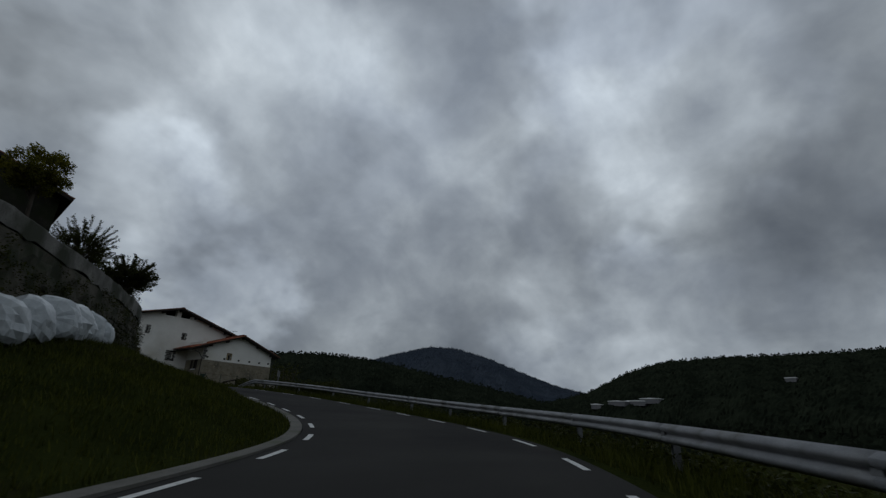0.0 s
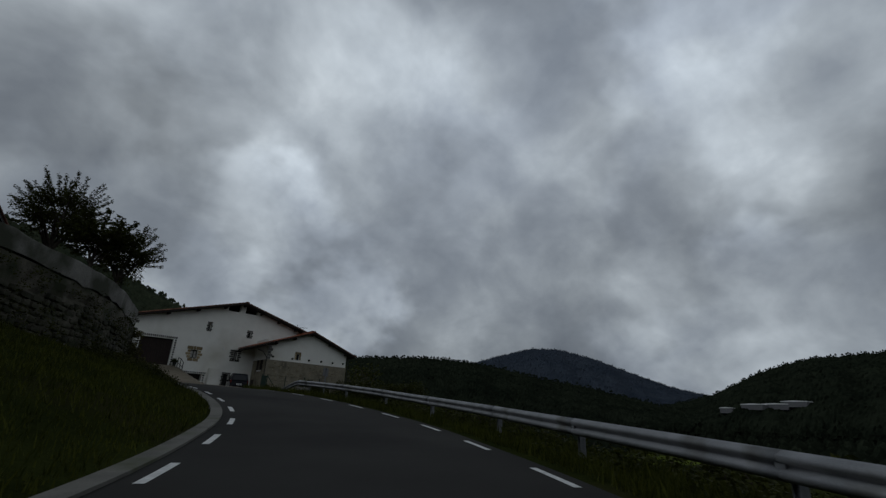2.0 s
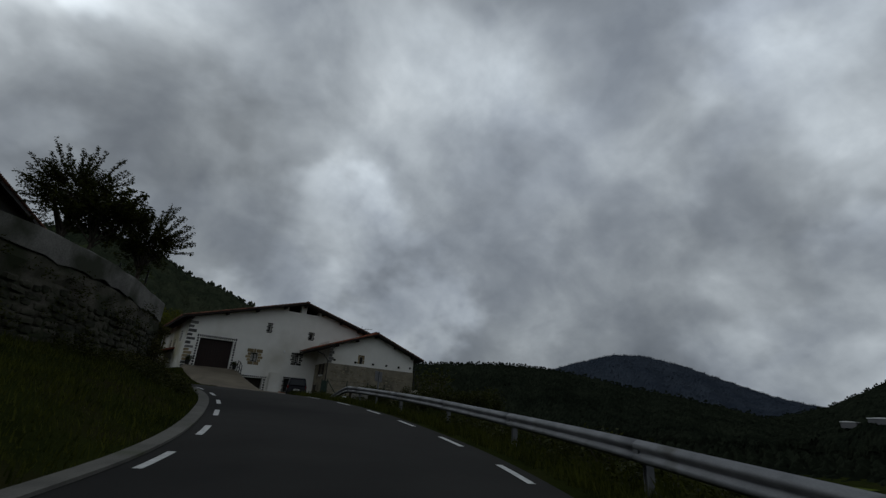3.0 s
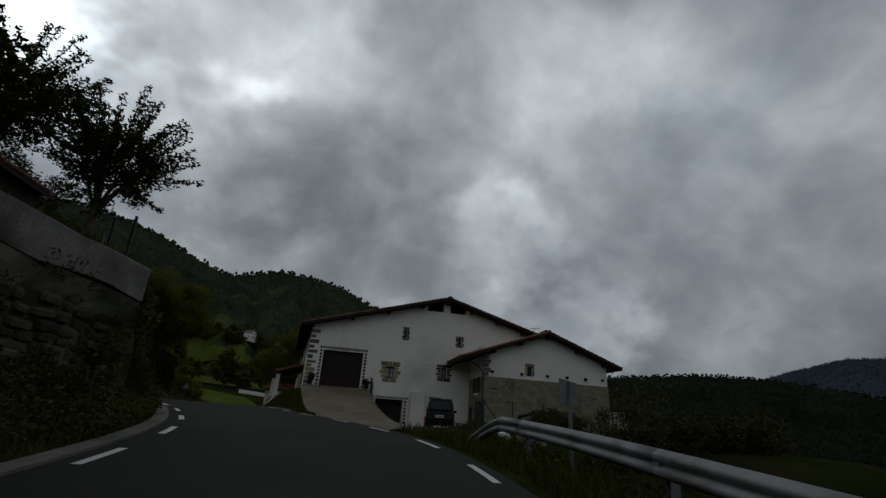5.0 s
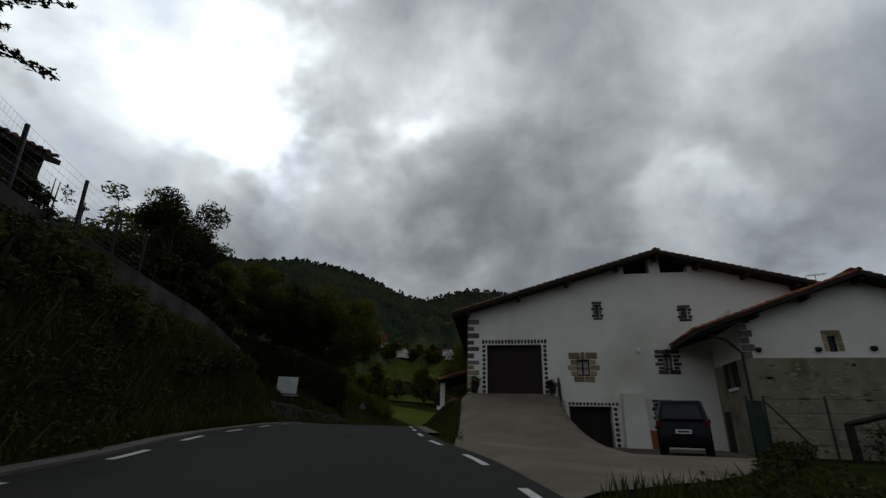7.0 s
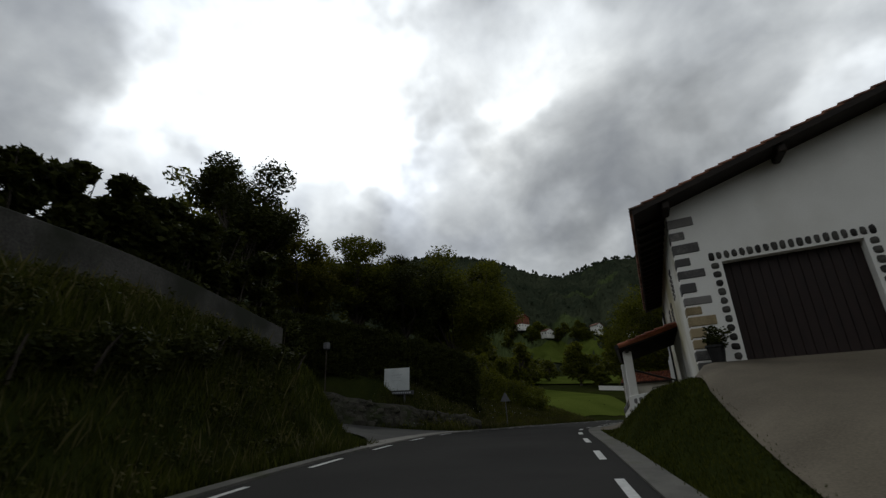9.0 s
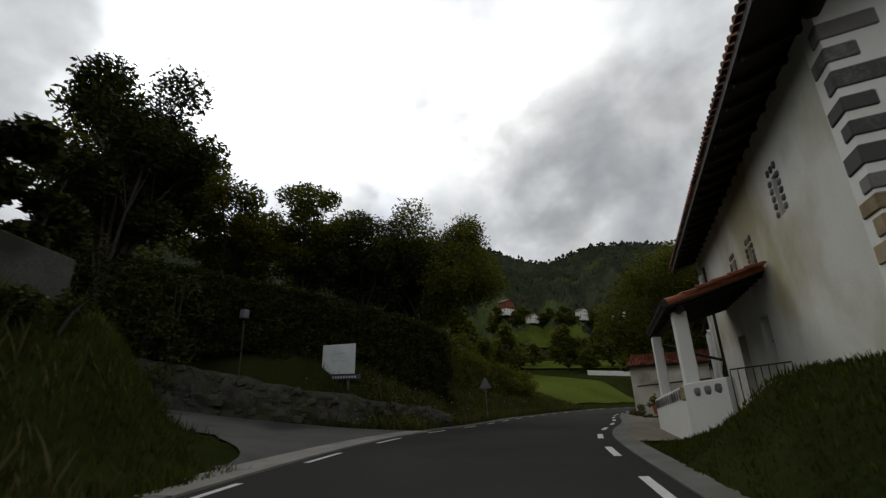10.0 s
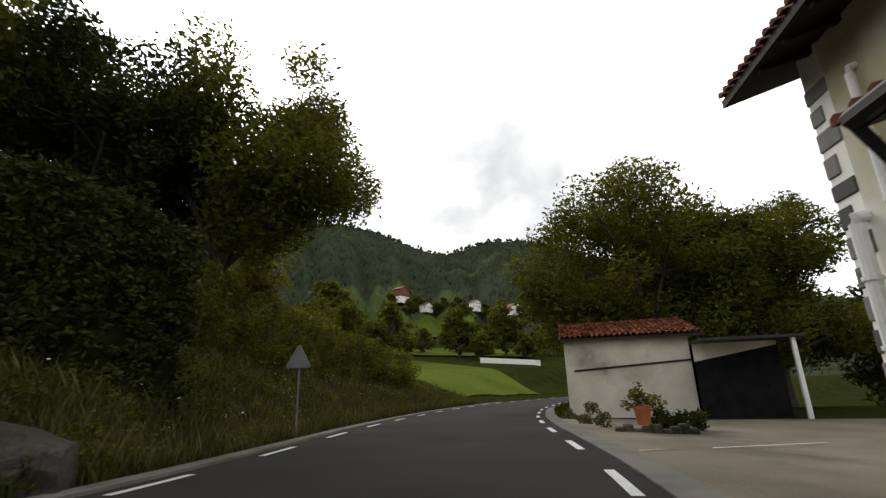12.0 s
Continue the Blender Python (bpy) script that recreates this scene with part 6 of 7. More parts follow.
# ---------------------------------------------------------------- silage bales, rubble bags
def bale(x, y, r, w, seed):
    rng = random.Random(seed)
    root = thing("silage_bale", "round silage bale in taut white plastic wrap", "hay bale", (x, y, height(x, y)), 0, "row of wrapped bales")
    bm = bmesh.new()
    rings = []
    for s, q in ((-0.5, 0.0), (-0.5, 0.45), (-0.47, 0.78), (-0.38, 0.94), (-0.22, 1.0), (0.0, 1.03), (0.22, 1.0), (0.38, 0.94), (0.47, 0.78), (0.5, 0.45), (0.5, 0.0)):
        ring = []
        for i in range(22):
            a = 6.2832 * i / 22
            c = Vector((s * 2.2 + seed * 3.7, math.cos(a) * 1.3, math.sin(a) * 1.3))
            rr = r * q * (1 + 0.22 * noise.noise(c) + 0.09 * noise.noise(c * 2.7))
            ring.append(bm.verts.new((s * w + 0.05 * noise.noise(c * 1.9), rr * math.cos(a), max(rr * math.sin(a), -r * 0.8) + r * 0.78)))
        rings.append(ring)
    for a, b in zip(rings, rings[1:]):
        for i in range(22):
            bm.faces.new((a[i], a[(i + 1) % 22], b[(i + 1) % 22], b[i]))
    bmesh.ops.remove_doubles(bm, verts=bm.verts, dist=0.001)
    part("wrapped_bale", bm, M_PLASTIC, root, smooth=False)
    root.matrix_world = pose(x, y, height(x, y) - 0.05, 0, rng.uniform(-5, 5), rng.uniform(48, 76))
    return root


for k in range(7):
    bale(-12.35 - 0.62 * k + 0.12 * math.sin(5 * k), -41.9 - 1.0 * k, (0.50, 0.57, 0.54, 0.58, 0.60, 0.56, 0.58)[k], (1.02, 1.12, 1.0, 1.08)[k % 4], k + 1)


def log_stack(x, y):
    root = thing("post_bundle", "bundle of pale weathered fence posts standing in the weeds", "bundle", (x, y, height(x, y)))
    rng = random.Random(12)
    for k in range(22):
        a, r = rng.uniform(0, 6.28), rng.uniform(0, 0.62)
        bm = bmesh.new()
        h = rng.uniform(0.52, 0.64)
        tube(bm, [(math.cos(a) * r, math.sin(a) * r * 0.6, -0.1), (math.cos(a) * r * 1.05, math.sin(a) * r * 0.62, h)], 0.085, 8)
        part("post", bm, M_CONCRETE, root)


log_stack(8.5, -19.2)
bag = thing("rubble_bag", "crumpled white sack lying in the weeds", "sack", (7.55, -18.9, height(7.55, -18.9)))
bm = bmesh.new()
bmesh.ops.create_icosphere(bm, subdivisions=3, radius=0.25)
for v in bm.verts:
    n = noise.noise(v.co * 4.0)
    v.co *= 1 + 0.35 * n
    v.co.z = max(v.co.z * 0.75, -0.2) + 0.18
part("sack", bm, M_WHITE, bag)

# ---------------------------------------------------------------- trees and hedges
tree(-5.45, -23.4, 1.5, 3.75 - height(-5.45, -23.4), (1.3, 1.4), 13000, 0.066, M_LEAF_DARK, "cherry tree with upright leafy shoots above the wall", 11, 14, 0.11, spiky=1.2)
tree(-8.7, -23.4, 2.2, 5.4 - height(-8.7, -23.4), (1.7, 1.7), 16000, 0.07, M_LEAF_DARK, "dark-leaved cherry tree above the retaining wall", 12, 15, 0.14, spiky=1.1)
tree(-7.2, -27.2, 1.0, 2.1, (1.1, 1.0), 5000, 0.10, M_LEAF_DARK, "small fruit tree behind the wall parapet", 13, 9, 0.08, spiky=0.9)
tree(-7.6, -19.4, 0.5, 1.1, (0.8, 0.7), 1800, 0.08, M_LEAF_DARK, "round dark shrub on the bank", 14, 8, 0.06, "shrub")
tree(-14.0, -35.4, 3.4, 5.2 - height(-14.0, -35.4), (1.15, 1.1), 9000, 0.07, M_LEAF_WARM, "small round-headed tree on a bare stem", 15, 16, 0.09)
tree(-25.0, 3.0, 4.6, 11.3 - height(-25.0, 3.0), (3.7, 4.4), 32000, 0.145, M_LEAF_DARK, "leafy tree above the hedge", 16, 14, 0.2, low=-0.9)
tree(-33.0, 7.2, 5.0, 10.0, (5.0, 5.4), 12000, 0.24, M_LEAF, "tall ash tree on the slope", 17, 16, 0.4)
tree(-27.2, 11.2, 3.2, 9.9 - height(-27.2, 11.2), (3.3, 3.5), 20000, 0.145, M_LEAF_WARM, "yellowing hazel tree over the hedge", 18, 13, 0.2)
tree(-24.2, 14.0, 3.4, 10.1 - height(-24.2, 14.0), (3.2, 3.6), 20000, 0.145, M_LEAF, "leafy hazel tree over the hedge", 19, 13, 0.2)
tree(-21.4, 16.6, 3.6, 7.2, (3.9, 3.9), 34000, 0.12, M_LEAF_DARK, "dark leafy tree over the hedge", 20, 14, 0.22)
tree(-18.8, 19.7, 3.0, 8.1 - height(-18.8, 19.7), (5.0, 4.4), 64000, 0.12, M_LEAF, "spreading walnut tree on the grassy bank", 21, 17, 0.26, low=-0.7)
tree(-2.6, 32.2, 2.6, 7.2, (5.6, 5.7), 64000, 0.135, M_LEAF, "broad walnut tree behind the shed", 22, 22, 0.34, low=-0.97)
tree(2.9, 31.8, 2.4, 5.9, (4.0, 4.6), 42000, 0.13, M_LEAF, "leafy walnut tree behind the carport", 23, 18, 0.3, low=-0.97)
tree(9.5, 34.0, 1.6, 3.6, (3.6, 3.2), 12000, 0.2, M_LEAF_DARK, "dark tree at the yard's edge", 24, 13, 0.24, low=-0.97)
tree(-23.5, 27.5, 1.8, 3.8, (2.4, 2.4), 5000, 0.16, M_LEAF_WARM, "yellowing tree on the slope above the road", 25, 12, 0.18)
tree(-22.0, 36.0, 1.4, 3.0, (2.2, 2.0), 4500, 0.16, M_LEAF, "bushy tree beside the meadow", 26, 12, 0.16)
hedge([(-11.1, -12.8), (-12.1, -10.4), (-12.9, -8.0), (-13.7, -5.8), (-14.3, -4.0), (-14.8, -2.4)], [0.6, 0.7, 0.8, 0.8, 0.8, 0.6], [3.2, 4.4, 4.9, 4.7, 4.2, 3.3], 70000, 0.125, M_LEAF_DARK, "tall dark hedge above the bank wall", 31)
hedge([(-33.0, -2.6), (-28.5, 0.2), (-24.6, 2.6), (-21.2, 4.6)], [1.1, 1.1, 1.1, 1.1], [7.4, 6.4, 5.5, 4.6], 20000, 0.12, M_LEAF_DARK, "thick dark hedge above the side lane", 40)
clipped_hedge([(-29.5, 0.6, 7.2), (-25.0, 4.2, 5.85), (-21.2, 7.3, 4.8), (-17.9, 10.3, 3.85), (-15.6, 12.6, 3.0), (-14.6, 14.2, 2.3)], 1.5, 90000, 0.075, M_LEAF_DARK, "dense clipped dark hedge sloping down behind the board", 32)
hedge([(-17.6, 17.5), (-17.8, 20.5), (-18.0, 24.0), (-18.2, 30.0), (-17.6, 38.0)], [0.9, 0.9, 0.9, 1.0, 1.0], [3.1, 2.7, 2.3, 1.9, 1.0], 24000, 0.10, M_LEAF, "wild hedge along the meadow bank", 33)
WEEDS = [(-3.7, -24.6), (-4.3, -22.0), (-5.9, -18.6), (-7.0, -16.0)]
hedge(WEEDS, [0.55, 0.6, 0.6, 0.5], [height(*p) + 0.75 for p in WEEDS], 9000, 0.075, M_DRY, "rank brown-green growth at the end of the wall", 37, "weeds", "weeds")
WEEDS = [(-4.2, -23.4), (-5.2, -20.8), (-6.8, -17.2)]
hedge(WEEDS, [0.6, 0.6, 0.5], [height(*p) + 0.4 for p in WEEDS], 5000, 0.07, M_LEAF_DARK, "dark weeds over the top of the bank", 39, "weeds", "weeds")
WEEDS = [(-7.6, -13.6), (-9.0, -10.0), (-10.6, -6.6), (-11.9, -3.6)]
hedge(WEEDS, [0.5, 0.5, 0.5, 0.5], [height(*p) + 0.5 for p in WEEDS], 8000, 0.07, M_LEAF_DARK, "rank weeds under the bank wall", 38, "weeds", "weeds")
hedge([(10.6, -15.5), (11.6, -13.0), (13.0, -11.0), (15.0, -9.2)], [0.7, 0.8, 0.9, 0.9], [-1.7, -1.5, -1.2, -0.95], 11000, 0.075, M_LEAF_DARK, "tangled weeds and brambles below the annex", 34, "brambles", "brambles")
hedge([(14.0, -7.5), (17.5, -6.8), (21.5, -6.5)], [0.8, 0.9, 1.0], [-1.3, -1.1, -0.7], 6000, 0.08, M_LEAF_DARK, "dark shrubs along the annex wall", 35, "shrub", "shrub")
hedge([(24, -4), (30, 6), (34, 20), (30, 34)], [2.5, 3, 3, 3], [1.5, 2.5, 3.0, 3.0], 9000, 0.22, M_LEAF_DARK, "dark trees beyond the annex", 36, "trees", "copse")

# ---------------------------------------------------------------- hills


def ridge(name, label, d_near, d_top, d_back, profile, mat, seed, tree_h, az_step=0.12, foot=-14.0, rows=40):
    """A hill seen along a range of bearings: profile of (bearing, rise in degrees); bearings clockwise from +y."""
    rng = np.random.default_rng(seed)
    az = np.arange(profile[0][0], profile[-1][0] + 1e-6, az_step)
    el = np.interp(az, *np.array(profile, float).T)
    el = np.convolve(np.pad(el, 5, mode="edge"), np.ones(11) / 11, mode="valid")
    ra = np.radians(az)
    verts = []
    rr = np.concatenate([np.linspace(d_near, d_top, rows), np.linspace(d_top * 1.04, d_back, 4)])
    for j, r in enumerate(rr):
        t = np.clip((r - d_near) / (d_top - d_near), 0, 1)
        peak = d_top * np.tan(np.radians(el)) - 2
        shape = t ** 0.85 if r <= d_top else 1 - 0.5 * (r - d_top) / (d_back - d_top)
        wob = 1 + 0.10 * np.sin(az * 0.9 + 3 * t) * (1 - t) + 0.06 * np.sin(az * 2.3 + 7 * t + seed) * (1 - t)
        z = foot + (peak - foot) * shape * wob
        z = z + (rng.uniform(-0.5, 1.0, len(az)) * tree_h + 0.4 * tree_h * np.sin(az * 5 + j)) * (0.25 + 0.75 * t)
        off = rng.normal(0, 0.25 * (d_top - d_near) / rows, len(az)) if 0 < j < rows - 1 else 0
        verts.append(np.stack([np.sin(ra) * (r + off), np.cos(ra) * (r + off) - 10, z], -1))
    n, verts = len(az), np.concatenate(verts)
    faces = [(j * n + i, j * n + i + 1, (j + 1) * n + i + 1, (j + 1) * n + i) for j in range(len(rr) - 1) for i in range(n - 1)]
    ob = from_data(name, verts, faces, mat, smooth=False)
    tagged(ob, label, "hill", kind="structure")
    # single trees along the skyline
    cones = []
    top = verts[(rows - 1) * n:rows * n]
    for i in range(n):
        p = top[i] + rng.normal(0, 0.4, 3)
        h, w = tree_h * rng.uniform(0.8, 2.0), tree_h * rng.uniform(0.5, 0.9)
        cones.append((p, h, w))
    cv, cf = [], []
    for p, h, w in cones:
        b = len(cv)
        for k in range(6):
            a = 6.2832 * k / 6
            cv.append((p[0] + w * math.cos(a), p[1] + w * math.sin(a), p[2] + 0.1 * h))
        for k in range(6):
            a = 6.2832 * k / 6 + 0.4
            cv.append((p[0] + 0.75 * w * math.cos(a), p[1] + 0.75 * w * math.sin(a), p[2] + 0.6 * h))
        cv.append((p[0], p[1], p[2] + h))
        for k in range(6):
            cf.append((b + k, b + (k + 1) % 6, b + 6 + (k + 1) % 6, b + 6 + k))
            cf.append((b + 6 + k, b + 6 + (k + 1) % 6, b + 12))
    ob = from_data("skyline_trees", cv, cf, mat)
    tagged(ob, "dark trees along the crest of the hill", "trees", kind="stuff")


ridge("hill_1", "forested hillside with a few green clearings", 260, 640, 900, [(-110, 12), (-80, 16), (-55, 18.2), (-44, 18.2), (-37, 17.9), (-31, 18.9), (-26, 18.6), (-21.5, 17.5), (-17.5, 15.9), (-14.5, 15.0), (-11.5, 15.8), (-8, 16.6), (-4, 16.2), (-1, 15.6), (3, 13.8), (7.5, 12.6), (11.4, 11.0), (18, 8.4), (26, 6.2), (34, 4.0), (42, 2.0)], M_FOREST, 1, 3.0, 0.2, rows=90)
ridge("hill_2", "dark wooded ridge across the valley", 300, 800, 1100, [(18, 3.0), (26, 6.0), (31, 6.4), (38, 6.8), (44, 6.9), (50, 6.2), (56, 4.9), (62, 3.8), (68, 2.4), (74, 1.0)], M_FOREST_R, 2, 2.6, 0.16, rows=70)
ridge("mountain_1", "distant mountain painted in blue-grey haze colour", 2200, 3600, 4600, [(40, 2.0), (44, 5.6), (49, 7.2), (53.5, 8.3), (57, 8.2), (61, 7.1), (65, 5.5), (69, 4.0), (73, 3.1), (80, 1.8)], M_HAZEHILL, 3, 5.0, 0.14, rows=60)
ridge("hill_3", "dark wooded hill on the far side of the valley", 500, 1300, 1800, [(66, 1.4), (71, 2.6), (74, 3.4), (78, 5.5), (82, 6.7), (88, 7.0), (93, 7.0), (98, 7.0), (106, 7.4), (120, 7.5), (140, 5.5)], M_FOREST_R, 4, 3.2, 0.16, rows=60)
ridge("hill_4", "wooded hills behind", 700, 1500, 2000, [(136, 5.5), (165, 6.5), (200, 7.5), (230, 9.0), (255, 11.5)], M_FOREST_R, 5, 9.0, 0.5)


ridge("valley_woods", "dark woods on the valley floor", 95, 240, 300, [(50, -2.6), (58, -1.6), (66, -1.4), (80, -1.4), (100, -1.2), (125, -1.0)], M_FOREST_R, 6, 2.4, 0.25, rows=40)


# ---------------------------------------------------------------- scrub below the road
SCRUB = [tuple(float(c) for c in road_point(yy, dd)) for yy, dd in ((-56, 6.6), (-50, 6.4), (-44, 6.6), (-38, 6.2), (-31, 6.4))]
hedge(SCRUB, [0.7, 0.8, 0.9, 0.8, 0.7], [height(*p) + hh for p, hh in zip(SCRUB, (0.6, 0.8, 0.7, 0.9, 0.6))], 15000, 0.08, M_LEAF_DARK, "dark bramble scrub below the guard rail", 70, "brambles", "bramble")
LOWER = [(10.2, -21.0), (12.8, -19.4), (16.2, -17.6), (20.2, -16.2), (24.6, -13.6)]
hedge(LOWER, [0.9, 1.1, 1.3, 1.5, 1.6], [height(*p) + hh for p, hh in zip(LOWER, (0.7, 0.95, 1.1, 1.3, 1.5))], 19000, 0.11, M_LEAF_DARK, "dark thicket on the slope below the farm", 71, "shrubs", "shrub")
THICKET = [(26.0, -52.0), (31.0, -43.0), (37.0, -36.0), (45.0, -31.0)]
hedge(THICKET, [2.0, 2.2, 2.2, 2.2], [height(*p) + hh for p, hh in zip(THICKET, (1.6, 2.4, 2.0, 2.6))], 12000, 0.17, M_LEAF_DARK, "dark hedgerow across the lower field", 72, "hedge")

# ---------------------------------------------------------------- meadow, hedgerows and houses in the distance
draped("meadow", lambda a, b: mix(road_point(27 + 34 * b, -5.2), (-34 - 8 * b, 44 + 46 * b), a), 30, 30, 0.1, M_MEADOW, "mown bright green meadow beside the road", "meadow")
draped("field", lambda a, b: (-50 + 37 * a, 94 + 26 * b), 14, 10, 0.3, M_MEADOW, "pale green pasture higher up the slope", "field")
draped("field", lambda a, b: (86 + 34 * a, -14 + 20 * b), 8, 8, 0.08, M_MEADOW, "small green field below the road", "field")
for (x0, y0), (x1, y1) in (((-5.85, 14.55), (-5.16, 14.98)), ((-4.6, 15.4), (-2.1, 17.4))):
    n = np.array([-(y1 - y0), x1 - x0]) / math.hypot(x1 - x0, y1 - y0) * 0.022
    xy = [(x0 - n[0], y0 - n[1]), (x1 - n[0], y1 - n[1]), (x1 + n[0], y1 + n[1]), (x0 + n[0], y0 + n[1])]
    ob = from_data("bay_line", [(x, y, height(x, y) + 0.062) for x, y in xy], [(0, 1, 2, 3)], M_PAINT)
    tagged(ob, "thin faded white bay line on the forecourt", "line", kind="structure")
wall_f = thing("field_wall", "long pale low wall at the far edge of the meadow", "wall", (-15, 79, height(-15, 79)))
wall_run("wall_panel", (-20.0, 80.6), (-10.6, 78.4), height(-20.0, 80.6) + 0.8, height(-10.6, 78.4) + 0.8, min(height(-20.0, 80.6), height(-10.6, 78.4)) - 1.0, 0.3, M_PLASTER, wall_f)
far_tree = tree(-40.0, 62.0, 1.6, 4.4, (3.4, 3.6), 2600, 0.42, M_LEAF, "bushy tree in a distant hedgerow", 61, 13, 0.22, low=-0.95)
tagged(far_tree, group="hedgerow trees")
rf = random.Random(77)
for x, y in ((-46, 70), (-33, 74), (-52, 80), (-26, 92), (-38, 96), (-18, 98), (-30, 108), (-8, 104), (-48, 112), (-60, 95), (-20, 118), (-2, 116), (-36, 124), (-60, 125), (12, 112), (-44, 52), (-34, 56), (-52, 58), (-10, 128), (-27, 132)):
    q = 0.7 + 0.6 * rf.random()
    t = copy_thing(far_tree, pose(x, y, height(x, y) - 0.2, 0, 0, rf.uniform(0, 360)))
    t.scale = (q, q, q * rf.uniform(0.8, 1.1))


for k in range(34):
    x, y = rf.uniform(-62, -9), rf.uniform(50, 120)
    if -34 < x < -8 and y < 78:
        x -= 26
    q = rf.uniform(0.35, 0.75)
    t = copy_thing(far_tree, pose(x, y, height(x, y) - 0.2, 0, 0, rf.uniform(0, 360)))
    t.scale = (q * 1.2, q * 1.2, q)


def far_house(x, y, z, w, d, h, rz, wall_mat, label):
    """A small gabled house: walls, roof slopes, windows and a door."""
    root = thing("far_house", label, "house", (x, y, z), rz)
    bm = bmesh.new()
    prism(bm, [(-w / 2, -2.2), (w / 2, -2.2), (w / 2, h), (0, h + w * 0.22), (-w / 2, h)], -d / 2, d / 2)
    part("wall", bm, wall_mat, root)
    for s in (-1, 1):
        bm = bmesh.new()
        prism(bm, [(0, h + w * 0.22 + 0.02), (s * (w / 2 + 0.7), h - 0.3), (s * (w / 2 + 0.7), h - 0.05), (0, h + w * 0.22 + 0.3)], -d / 2 - 0.6, d / 2 + 0.6)
        part("roof_slope", bm, M_TILE_OLD, root)
    if wall_mat is M_TILE:
        part("ground_floor", boxed(-w / 2 - 0.05, w / 2 + 0.05, -d / 2 - 0.05, d / 2 + 0.05, -2.2, h * 0.32), M_PLASTER, root, "white plastered ground floor")
    for k in range(3):
        x0 = -w * 0.32 + k * w * 0.32
        for z0 in (0.9, 3.4):
            if z0 + 1.4 < h:
                part("window", boxed(x0 - 0.35, x0 + 0.35, -d / 2 - 0.09, -d / 2 + 0.02, z0, z0 + 1.1), M_GLASS, root)
    for s in (-1, 1):
        for y0 in (-d * 0.28, d * 0.22):
            part("window", boxed(s * w / 2 - 0.07, s * w / 2 + 0.07, y0 - 0.35, y0 + 0.35, 0.9, 2.0), M_GLASS, root)
    return root


def on_hill(az, el, which="hill_1"):
    """The place on a hill that shows at a bearing and rise from the bend by the farm."""
    hill = bpy.data.objects[which].data
    co = np.empty(len(hill.vertices) * 3)
    hill.vertices.foreach_get("co", co)
    co = co.reshape(-1, 3)
    v = co - np.array((-6.0, 0.0, -1.0))
    flat = np.hypot(v[:, 0], v[:, 1])
    miss = (np.degrees(np.arctan2(v[:, 0], v[:, 1])) - az) ** 2 + (np.degrees(np.arctan2(v[:, 2], flat)) - el) ** 2 + 0.002 * (flat - flat.min())
    i = miss.argmin()
    return (*co[i, :2], float(co[i, 2]) + 2.6)


for az, el, w, d, h, mt, lb in ((-19.4, 9.4, 10, 7, 8, M_TILE, "tall red-walled house on the hillside"), (-16.4, 8.4, 9, 6, 3.2, M_PLASTER, "low white house on the hillside"),
                                (-10.5, 8.3, 7, 6, 5.0, M_PLASTER, "white house with a brown roof on the hillside"), (-5.7, 7.4, 14, 7, 3.2, M_PLASTER, "long white house on the hillside")):
    far_house(*on_hill(az, el), w, d, h, -az + 52, mt, lb)
# pasture and trees about the houses
grid = [on_hill(-19.0 + 9.0 * i / 14 + 0.6 * math.sin(j), 5.3 + (2.3 - 0.5 * math.sin(0.9 * i)) * j / 6) for j in range(7) for i in range(15)]
pasture = from_data("field", [(x, y, z - 1.2) for x, y, z in grid], [(15 * j + i, 15 * j + i + 1, 15 * j + i + 16, 15 * j + i + 15) for j in range(6) for i in range(14)], M_MEADOW, smooth=True)
tagged(pasture, "bright green pasture on the hillside below the houses", "field", kind="structure")
for az, el in ((-20.6, 8.6), (-18.3, 8.0), (-17.4, 8.9), (-15.2, 7.9), (-14.2, 8.5), (-13.0, 8.0), (-11.7, 7.7), (-9.2, 7.8), (-8.2, 7.2), (-7.0, 7.4), (-4.2, 7.0), (-12.4, 9.0), (-21.5, 7.6)):
    x, y, z = on_hill(az, el)
    t = copy_thing(far_tree, pose(x, y, z - 3.2, 0, 0, rf.uniform(0, 360)))
    q = rf.uniform(1.0, 1.7)
    t.scale = (q * 1.25, q * 1.25, q)
for az, el, w in ((80.0, 2.0, 22), (81.8, 2.1, 26), (83.4, 2.2, 24), (95.2, 4.6, 14), (77.6, 1.6, 14)):
    root = thing("warehouse", "low white-roofed industrial shed in the valley", "warehouse", on_hill(az, el, "hill_3"), 82)
    part("hall", boxed(-w / 2, w / 2, -8, 8, -5, 0.6), M_GREYPANEL, root)
    bm = bmesh.new()
    prism(bm, [(-w / 2 - 0.5, 0.6), (w / 2 + 0.5, 0.6), (w / 2 + 0.5, 1.2), (0, 1.9), (-w / 2 - 0.5, 1.2)], -8.5, 8.5)
    part("roof", bm, M_WHITE, root)

